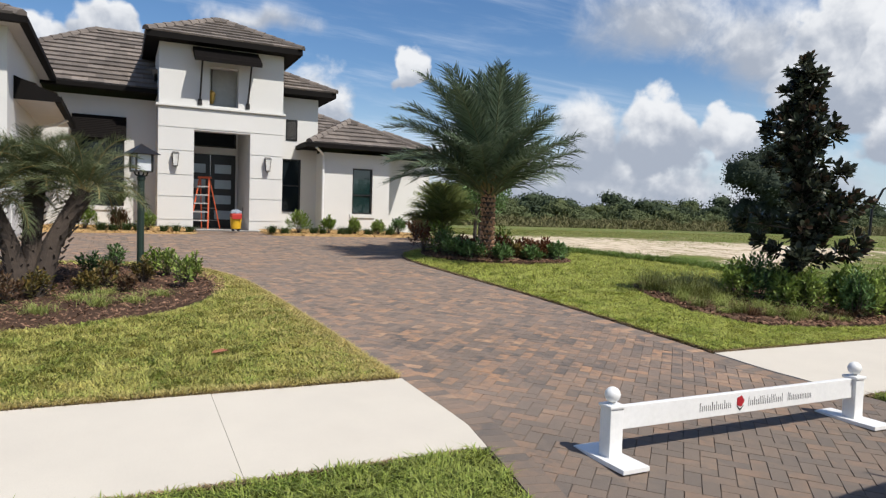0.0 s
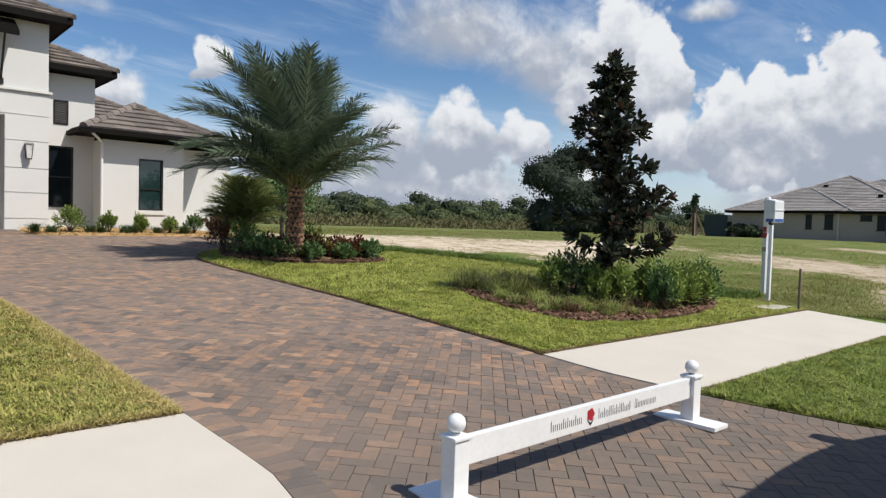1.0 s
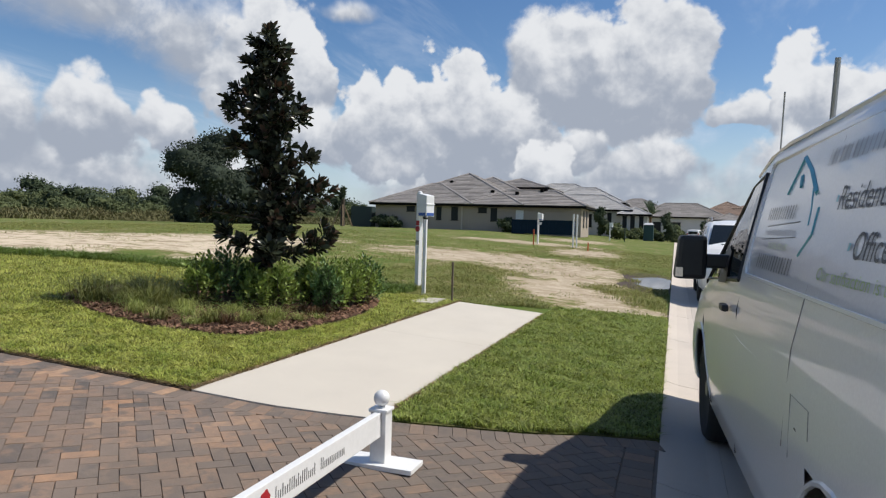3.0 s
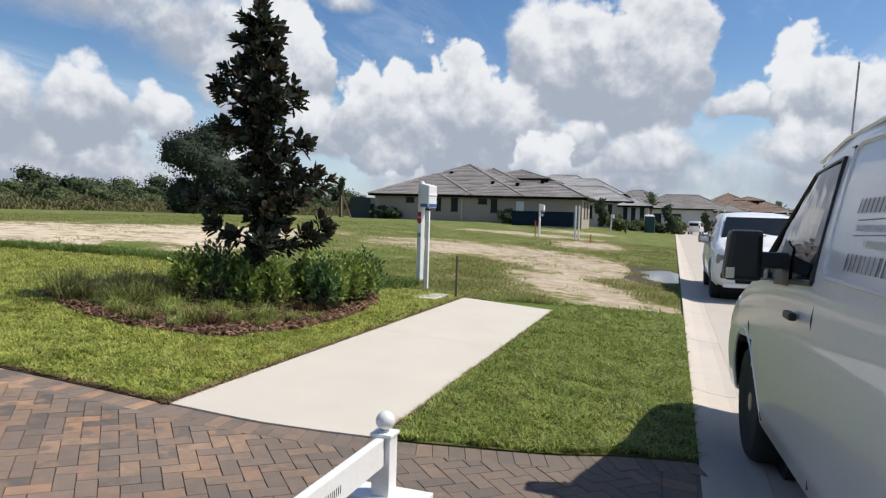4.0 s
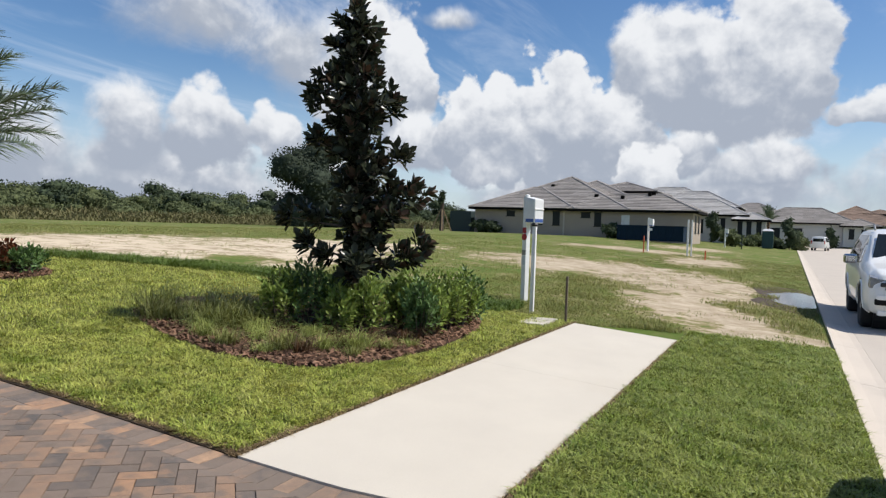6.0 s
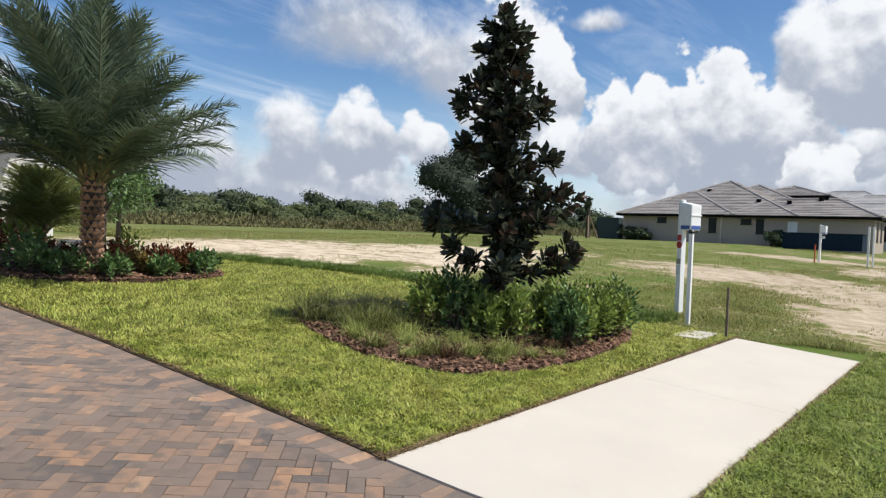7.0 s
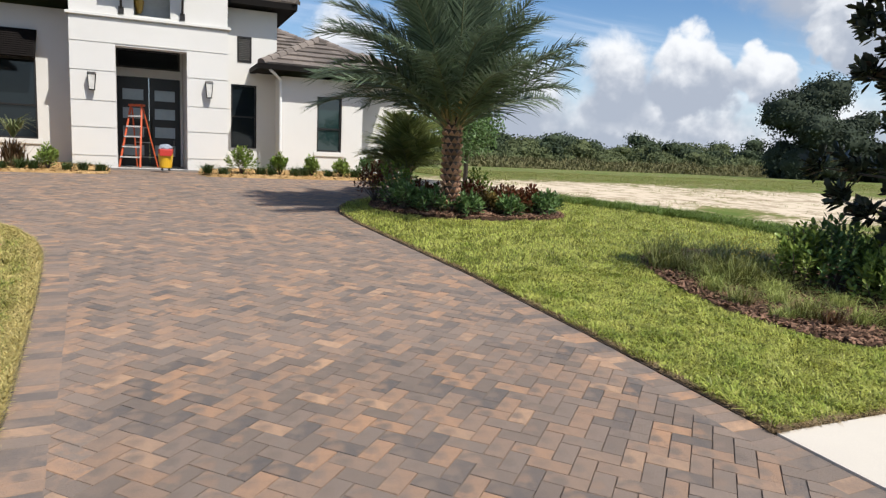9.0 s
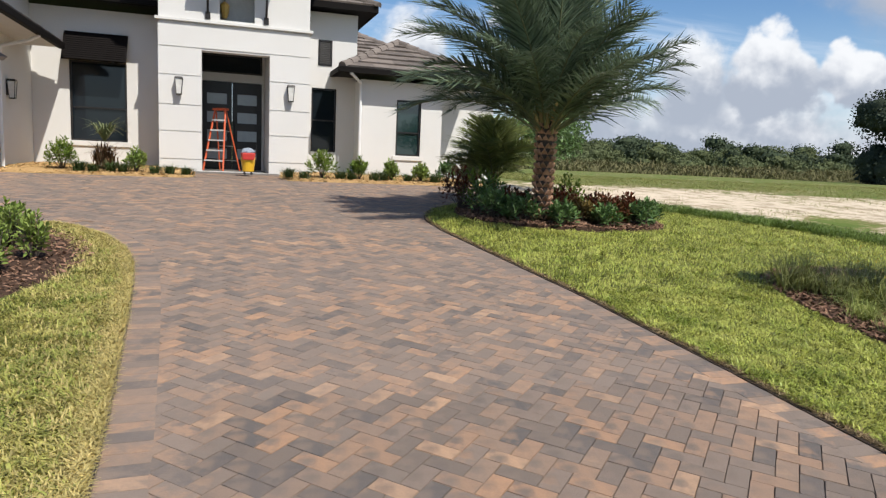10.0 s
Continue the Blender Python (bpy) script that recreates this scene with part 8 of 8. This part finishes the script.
bank("far_woods", "dense dark woods along the far edge of the field", "woods", 190, -40, 300, 112, 150, 4.6, 7.0, 0.2, WOODS, 190000, 0.62, 78)
bank("far_scrub", "paler bushes before the far woods", "bushes", 120, -30, 250, 92, 110, 2.4, 4.2, 0.15, WOODS_PALE, 130000, 0.46, 79,
     extra=((109, 117, 6.6, 5.2), (120, 117, 6.8, 3.0), (96, 112, 5.4, 3.6), (64, 108, 5.6, 3.2)))
n = 110000
wx, wy = rw.uniform(-20, 210, n), rw.uniform(0, 1, n)
wy = 66 + 30 * wy - 0.12 * np.maximum(0, wx - 60)
wp = np.stack([wx, wy, np.interp(wy, LAND_Y, LAND_Z) - 0.1], 1)
lump = patchy(wp, 2.6, 8)
rising = np.clip((wy - 66 + 0.12 * np.maximum(0, wx - 60) + 5 * patchy(wp, 4.0, 9)) / 11, 0.12, 1)
v, f = blades(n, rw, (0.7 + 1.4 * lump) * rising, 0.9, 0.085, wp, 0.5)
bulk("tall_weeds", v, f, REED, None, "tall tan and green weeds along the edge of the field", "weeds")


# ---- lawns ----
def lawn_points(rng, n, x0, x1, y0, y1, left, right, holes):
    x, y = rng.uniform(x0, x1, n), rng.uniform(y0, y1, n)
    ys = np.linspace(y0, y1, 400)
    l, r = np.array([left(v) for v in ys]), np.array([right(v) for v in ys])
    ok = (x > np.interp(y, ys, l)) & (x < np.interp(y, ys, r))
    for h in holes:
        ok &= ~inside(x, y, h)
    x, y = x[ok], y[ok]
    return np.stack([x, y, np.interp(y, LAND_Y, LAND_Z) + 0.010], 1)


def grow(name, label, area, density, height, left, right, holes, seed, mat=None):
    rng = np.random.default_rng(seed)
    x0, x1, y0, y1 = area
    n = int((x1 - x0) * (y1 - y0) * density)
    p = lawn_points(rng, n, x0, x1, y0, y1, left, right, holes)
    lie = patchy(p, 0.2, seed + 40) * 9 + patchy(p, 0.7, seed + 41) * 5
    v, f = blades(len(p), rng, height * (0.6 + 0.7 * patchy(p, 0.11, seed)), 1.4, 0.005, p, 0.6, lie)
    return bulk(name, v, f, mat or BLADE, None, label, "grass")


rag = lambda y: 0.009 * math.sin(y * 17.3) + 0.008 * math.sin(y * 41.7 + 1.3) + 0.006 * math.sin(y * 7.1)
DL, DR = (lambda y: DRIVE_L(y) - (0.075 if y > 4.9 else 0.036) + 1.6 * rag(y)), (lambda y: DRIVE_R(y) + 0.05 + 1.4 * rag(y))
holes = [BED_WEST, BED_MAG, BED_PALM]
BLADE_DRY = leafy("dry_lawn_blade", (0.185, 0.275, 0.046), (0.54, 0.47, 0.155), 0.45, 0.35, 0.72)
grow("lawn_grass", "short green lawn blades with straw flecks", (-1.6, 2.4, 4.925, 9.6), 6500, 0.058, lambda y: -9, DL, holes, 1, BLADE_DRY)
grow("lawn_grass", "short green lawn blades with straw flecks", (-4.0, 2.2, 9.6, 12.5), 2600, 0.06, lambda y: -9, DL, holes, 2, BLADE_DRY)
grow("lawn_grass", "short green lawn blades with straw flecks", (-4.5, -1.6, 4.925, 9.6), 2200, 0.06, lambda y: -9, DL, holes, 3, BLADE_DRY)
grow("lawn_grass", "bright green lawn blades beside the driveway", (5.8, 9.2, 4.925, 8.6), 7600, 0.058, DR, EAST_EDGE, holes, 4)
grow("lawn_grass", "bright green lawn blades beside the driveway", (5.5, 12.9, 8.6, 16.1), 1900, 0.065, DR, EAST_EDGE, holes, 5)
grow("lawn_grass", "bright green lawn blades beside the driveway", (9.2, 12.9, 4.925, 8.6), 4000, 0.055, DR, EAST_EDGE, holes, 6)
grow("verge_grass", "green grass strip blades by the footpath", (6.0, 10.0, 1.455, 3.375), 7400, 0.062, DR, EAST_EDGE, (), 7, VERGE)
grow("verge_grass", "green grass strip blades by the footpath", (10.0, 14.2, 1.455, 3.375), 4500, 0.06, DR, EAST_EDGE, (), 8, VERGE)
grow("verge_grass", "green grass strip blades by the footpath", (-1.2, 2.4, 1.5, 3.375), 6800, 0.064, lambda y: -9, DL, (), 9, VERGE)
# rough grass of the open lots, thinning over the sand
rf = np.random.default_rng(12)
n = 270000
fx_ = 12.4 + 34 * rf.random(n) ** 2.3
fy_ = np.where(rf.random(n) < 0.45, 1.5 + rf.random(n) * 7, 1.5 + rf.random(n) * 34)
ok = (fx_ > np.array(np.interp(fy_, [1.45, 4, 5, 8, 11, 13, 15, 16.2, 60], [14.2, 13.6, 12.9, 12.9, 12.6, 11.9, 11.0, 9.6, 14])))
best = np.zeros(n)
for sx, sy, rx_, ry_, a in SAND:
    c, s = math.cos(radians(a)), math.sin(radians(a))
    u, v_ = ((fx_ - sx) * c + (fy_ - sy) * s) / rx_, (-(fx_ - sx) * s + (fy_ - sy) * c) / ry_
    best = np.maximum(best, np.clip(1.35 - np.sqrt(u * u + v_ * v_), 0, 1))
tufty = patchy(np.stack([fx_, fy_], 1), 0.7, 5)
ok &= rf.random(n) > best * 2.1 * np.where(tufty > 0.62, 0.45, 1.0)
ok &= ~((fy_ < 3.45) & (fx_ < 13.6)) & ~inside(fx_, fy_, poly)
fp = np.stack([fx_, fy_, np.interp(fy_, LAND_Y, LAND_Z) - 0.04], 1)[ok]
v, f = blades(len(fp), rf, 0.03 + 0.15 * patchy(fp, 0.8, 3) ** 2, 1.4, 0.0055, fp, 0.6)
bulk("rough_grass", v, f, ROUGH, None, "rough uneven grass on the empty lots", "grass")
SWALE = leafy("swale_blade", (0.115, 0.185, 0.035), (0.16, 0.22, 0.05), 0.5, 0.3, 0.35)
grow("verge_grass", "green grass strip blades by the footpath", (-10.0, -1.2, 1.5, 3.375), 1500, 0.07, lambda y: -12, DL, (), 19, VERGE)
swale = lambda y: EAST_EDGE(y) + 0.75
grow("swale_grass", "longer darker grass along the lawn's edge", (9.6, 14.2, 6.0, 16.2), 2600, 0.15, lambda y: EAST_EDGE(y) - 0.3, swale, (), 10, SWALE)
# straw-coloured runners along the drive edge
rs_ = np.random.default_rng(13)
m_ = 44000
ey = rs_.uniform(4.9, 12.0, m_)
ex = np.array([DRIVE_L(y) for y in ey]) - np.abs(rs_.normal(size=m_)) * np.where(rs_.random(m_) < 0.62, 0.05, 0.30) - 0.018
ex[:5000], ey[:5000] = rs_.uniform(-1.6, 2.3, 5000), 4.9 + np.abs(rs_.normal(size=5000)) * 0.05
v, f = blades(m_, rs_, 0.055, 1.1, 0.0045, np.stack([ex, ey, np.interp(ey, LAND_Y, LAND_Z) + 0.012], 1), 0.6)
bulk("straw_edge", v, f, STRAW_BLADE, None, "dry straw-coloured runners along the drive edge", "grass")


# brown thatch and roots along the cut edges of the turf
THATCH = leafy("brown_thatch", (0.16, 0.108, 0.06), (0.40, 0.30, 0.165), 0.7, 0.2, 0.65)
rt = np.random.default_rng(15)
k_ = 19000
ty = 4.9 + 9.5 * rt.random(k_) ** 1.5
tx = np.array([DRIVE_R(y) for y in ty]) + 0.035 + np.abs(rt.normal(size=k_)) * 0.022
k2 = 14000
tx2, ty2 = np.concatenate([DRIVE_R(4.9) + 7.0 * rt.random(k2 // 2) ** 1.4, 2.3 - 4.5 * rt.random(k2 // 2) ** 1.3]), WALK_B + 0.012 + np.abs(rt.normal(size=k2)) * 0.028
k3 = 9000
tx3, ty3 = np.concatenate([rt.uniform(6.1, 12.7, k3 // 2), rt.uniform(-2.5, 2.25, k3 // 2)]), WALK_A - 0.012 - np.abs(rt.normal(size=k3)) * 0.022
tx, ty = np.concatenate([tx, tx2, tx3]), np.concatenate([ty, ty2, ty3])
v, f = blades(len(tx), rt, 0.036, 1.4, 0.004, np.stack([tx, ty, np.interp(ty, LAND_Y, LAND_Z) + 0.008], 1), 0.7)
bulk("thatch_edge", v, f, THATCH, None, "brown thatch and runners along the cut turf edge", "grass")


# ---- pavers ----
PAVER_BASE = [(0.0, (0.165, 0.132, 0.108)), (0.15, (0.34, 0.212, 0.135)), (0.29, (0.225, 0.172, 0.136)), (0.45, (0.28, 0.193, 0.137)), (0.58, (0.098, 0.092, 0.088)), (0.74, (0.42, 0.243, 0.14)), (0.82, (0.20, 0.16, 0.13)), (0.95, (0.46, 0.29, 0.178))]
PAVER_TONES = [(p_, tuple(1.12 * c for c in col)) for p_, col in PAVER_BASE]
paver_kw = dict(rough=0.82, second=(0.21, 0.158, 0.122), scale=9.0, fine_scale=120, mixing=0.55, bump=0.6, bump_scale=90, palette=PAVER_TONES, spec=0.22, stain=(0.125, 0.11, 0.10), stain_scale=2.3)
PAVER_ONE = material("paver_single", (0.2, 0.15, 0.12), per="object", coords="Generated", **{**paver_kw, "scale": 1.25, "fine_scale": 26, "stain_scale": 0.9})
PAVER_ALL = material("paver_field", (0.2, 0.15, 0.12), per="island", **paver_kw)
W_ = 0.099


def apron_darken(m, c, reach, amount):
    """Darkens the apron next to the street: a grey-brown tone with a noisy edge."""
    nt = m.node_tree
    b = nt.nodes["Principled BSDF"]
    src = b.inputs["Base Color"].links[0].from_socket
    tc = nt.nodes.new("ShaderNodeTexCoord").outputs["Object"]
    sp = nt.nodes.new("ShaderNodeSeparateXYZ")
    nt.links.new(tc, sp.inputs[0])
    nz = nt.nodes.new("ShaderNodeTexNoise")
    nz.inputs["Scale"].default_value, nz.inputs["Detail"].default_value = 1.6, 6.0
    nt.links.new(tc, nz.inputs["Vector"])
    ad = nt.nodes.new("ShaderNodeMath")
    ad.operation = "MULTIPLY_ADD"
    ad.inputs[1].default_value = -3.0
    nt.links.new(nz.outputs["Fac"], ad.inputs[0])
    nt.links.new(sp.outputs[1], ad.inputs[2])
    mr = nt.nodes.new("ShaderNodeMapRange")
    mr.interpolation_type = "SMOOTHSTEP"
    nt.links.new(ad.outputs[0], mr.inputs[0])
    for i, x in enumerate((reach - 1.5, reach + 0.9, amount, 0.0)):
        mr.inputs[i + 1].default_value = x
    mx = nt.nodes.new("ShaderNodeMix")
    mx.data_type = "RGBA"
    nt.links.new(mr.outputs[0], mx.inputs[0])
    nt.links.new(src, mx.inputs[6])
    mx.inputs[7].default_value = (*c, 1)
    nt.links.new(mx.outputs[2], b.inputs["Base Color"])


def cloud(m, c, amount):
    """Broad soft areas where the blended tones run together."""
    nt = m.node_tree
    b = nt.nodes["Principled BSDF"]
    src = b.inputs["Base Color"].links[0].from_socket
    nz = nt.nodes.new("ShaderNodeTexNoise")
    nz.inputs["Scale"].default_value, nz.inputs["Detail"].default_value = 1.1, 4.0
    nt.links.new(nt.nodes.new("ShaderNodeNewGeometry").outputs["Position"], nz.inputs["Vector"])
    mr = nt.nodes.new("ShaderNodeMapRange")
    nt.links.new(nz.outputs["Fac"], mr.inputs[0])
    for i, x in enumerate((0.36, 0.62, 0.06, amount)):
        mr.inputs[i + 1].default_value = x
    mx = nt.nodes.new("ShaderNodeMix")
    mx.data_type = "RGBA"
    nt.links.new(mr.outputs[0], mx.inputs[0])
    nt.links.new(src, mx.inputs[6])
    mx.inputs[7].default_value = (*c, 1)
    nt.links.new(mx.outputs[2], b.inputs["Base Color"])


cloud(PAVER_ALL, (0.232, 0.18, 0.146), 0.40)
cloud(PAVER_ONE, (0.232, 0.18, 0.146), 0.40)
apron_darken(PAVER_ALL, (0.145, 0.122, 0.102), 2.9, 0.62)


def clip(pts, nx_, ny_, c):
    """Keep the side of a polygon where nx*x + ny*y >= c."""
    out = []
    for i in range(len(pts)):
        p, q = pts[i], pts[(i + 1) % len(pts)]
        dp, dq = nx_ * p[0] + ny_ * p[1] - c, nx_ * q[0] + ny_ * q[1] - c
        if dp >= 0:
            out.append(p)
        if (dp >= 0) != (dq >= 0):
            t = dp / (dp - dq)
            out.append((p[0] + (q[0] - p[0]) * t, p[1] + (q[1] - p[1]) * t))
    return out


def shrink(pts, d):
    c = np.mean(pts, 0)
    out = []
    for p in pts:
        w = np.array(p) - c
        n_ = np.linalg.norm(w)
        out.append(tuple(c + w * max(0.2, (n_ - d * 1.3) / n_)))
    return out


BORDER = 0.21
rp = random.Random(41)


def paver_geo(pts, origin=(0, 0, 0), h=0.0):
    """A paver with a worn rim: top face inset, sides down into the joint."""
    a, b, n_ = shrink(pts, 0.001), shrink(pts, 0.0042), len(pts)
    v = [(x - origin[0], y - origin[1], land(y) + 0.008 + h - origin[2]) for x, y in a] + [(x - origin[0], y - origin[1], land(y) + 0.016 + h - origin[2]) for x, y in b]
    return v, [tuple(range(n_, 2 * n_))] + [(i, (i + 1) % n_, n_ + (i + 1) % n_, n_ + i) for i in range(n_)]


field, singles = Geo(), []
c45 = math.sqrt(0.5)
shapes = [((0, 0), (2, 0), (2, 1), (0, 1)), ((0, 1), (1, 1), (1, 3), (0, 3))]
for a_ in range(-180, 260):
    for b_ in range(-90, 90):
        ox, oy = a_ + 2 * b_, a_ - 2 * b_
        for sh_ in shapes:
            pts = []
            for u, w in sh_:
                U, V = (u + ox) * W_, (w + oy) * W_
                pts.append((4.1 + c45 * (U - V), 8.0 + c45 * (U + V)))
            cx, cy = np.mean(pts, 0)
            if not (1.35 < cy < 19.0 and -6.2 < cx < 9.6):
                continue
            yc = min(max(cy, 1.46), 18.88)
            L0, R0 = DRIVE_L(yc) + BORDER, DRIVE_R(yc) - BORDER
            if cx < L0 - 0.2 or cx > R0 + 0.2:
                continue
            sl = (DRIVE_L(yc + 0.1) - DRIVE_L(yc - 0.1)) / 0.2
            sr = (DRIVE_R(yc + 0.1) - DRIVE_R(yc - 0.1)) / 0.2
            if abs(sl) < 4:
                k = (BORDER - 0.008) * math.sqrt(1 + sl * sl)
                pts = clip(pts, 1, -sl, DRIVE_L(yc) + k - sl * yc)
            if len(pts) > 2 and abs(sr) < 4:
                k = (BORDER - 0.008) * math.sqrt(1 + sr * sr)
                pts = clip(pts, -1, sr, -(DRIVE_R(yc) - k) + sr * yc)
            if len(pts) > 2:
                pts = clip(pts, 0, 1, 1.46 + BORDER)
            if len(pts) > 2:
                pts = clip(pts, 0, -1, -18.9)
            if len(pts) < 3:
                continue
            ar = 0.5 * abs(sum(p[0] * q[1] - q[0] * p[1] for p, q in zip(pts, pts[1:] + pts[:1])))
            if ar < 0.0008:
                continue
            h = rp.uniform(-0.0018, 0.0018)
            if 2.6 < cx < 5.6 and 4.6 < cy < 7.9 and len(pts) == 4 and len(singles) < 300:
                singles.append((pts, h))
            else:
                field.add(*paver_geo(pts, h=h))
# edge course: bricks set across both edges and along the street
def edge_course(curve, side, y0, y1):
    ys = np.arange(y0, y1, 0.01)
    xs = np.array([curve(y) for y in ys])
    s = np.concatenate([[0], np.cumsum(np.hypot(np.diff(xs), np.diff(ys)))])
    step = 0.102
    for k in range(int(s[-1] / step)):
        q = []
        for d in (k * step, (k + 1) * step):
            x, y = np.interp(d, s, xs), np.interp(d, s, ys)
            x1, y1_ = np.interp(d + 0.04, s, xs), np.interp(d + 0.04, s, ys)
            x0, y0_ = np.interp(d - 0.04, s, xs), np.interp(d - 0.04, s, ys)
            tx, ty = x1 - x0, y1_ - y0_
            n_ = math.hypot(tx, ty)
            nx_, ny_ = (ty / n_, -tx / n_) if side > 0 else (-ty / n_, tx / n_)
            q.append(((x + nx_ * 0.004, y + ny_ * 0.004), (x + nx_ * (BORDER + 0.003), y + ny_ * (BORDER + 0.003))))
        pts = [q[0][0], q[0][1], q[1][1], q[1][0]]
        if side < 0:
            pts = pts[::-1]
        field.add(*paver_geo(pts, h=rp.uniform(-0.001, 0.0015)))


edge_course(DRIVE_L, 1, 1.46, 12.48)
edge_course(DRIVE_R, -1, 1.46, 16.0)
x = DRIVE_L(1.5) + BORDER
while x < DRIVE_R(1.5) - BORDER - 0.15:
    field.add(*paver_geo([(x, 1.462), (x + 0.15, 1.462), (x + 0.15, 1.46 + BORDER - 0.004), (x, 1.46 + BORDER - 0.004)]))
    x += 0.15
rest = part("paver_field", field, PAVER_ALL, paving_bed, kind="stuff")
for pts, h in singles:
    ox, oy = np.mean(pts, 0)
    o = (ox, oy, land(oy))
    v, f = paver_geo(pts, o, h)
    ob = part("paver", Geo().add(v, f), PAVER_ONE, paving_bed)
    ob.location = o


# ---- paved approach to the porch ----
walk_bed = thing("porch_approach", "brown paver approach in front of the porch", "paving", kind="structure")
part("bed", Geo().box(2.0, 18.86, land(18.9) - 0.2, 4.2, 21.068, land(18.9) + 0.0), SAND_JOINT, walk_bed)
g = Geo()
for j in range(22):
    for i in range(12):
        x0 = 2.0 + i * 0.2 - 0.1 * (j % 2)
        y0 = 18.88 + j * 0.0995
        xa, xb = max(2.0, x0 + 0.003), min(4.2, x0 + 0.197)
        if xb - xa > 0.03:
            g.box(xa, y0 + 0.003, land(18.9) - 0.02, xb, y0 + 0.0965, land(18.9) + 0.012 + 0.02 * (y0 - 18.88))
part("pavers", g, PAVER_ALL, walk_bed, kind="stuff")

# one dry leaf on the lawn
fallen = thing("fallen_leaf", "curled reddish brown dry leaf on the lawn", "leaf", pose(1.05, 5.89, land(5.89) + 0.06, 8, -6, 20))
part("blade", Geo().add([(-0.08, 0, 0.015), (-0.03, -0.03, 0.02), (0.04, -0.028, 0.018), (0.09, 0, 0.0), (0.04, 0.028, 0.02), (-0.03, 0.03, 0.022), (0.0, 0, 0.0)], [(0, 1, 6), (1, 2, 6), (2, 3, 6), (3, 4, 6), (4, 5, 6), (5, 0, 6)]), material("dry_leaf", (0.30, 0.10, 0.05), 0.7, second=(0.22, 0.08, 0.04), scale=20), fallen)
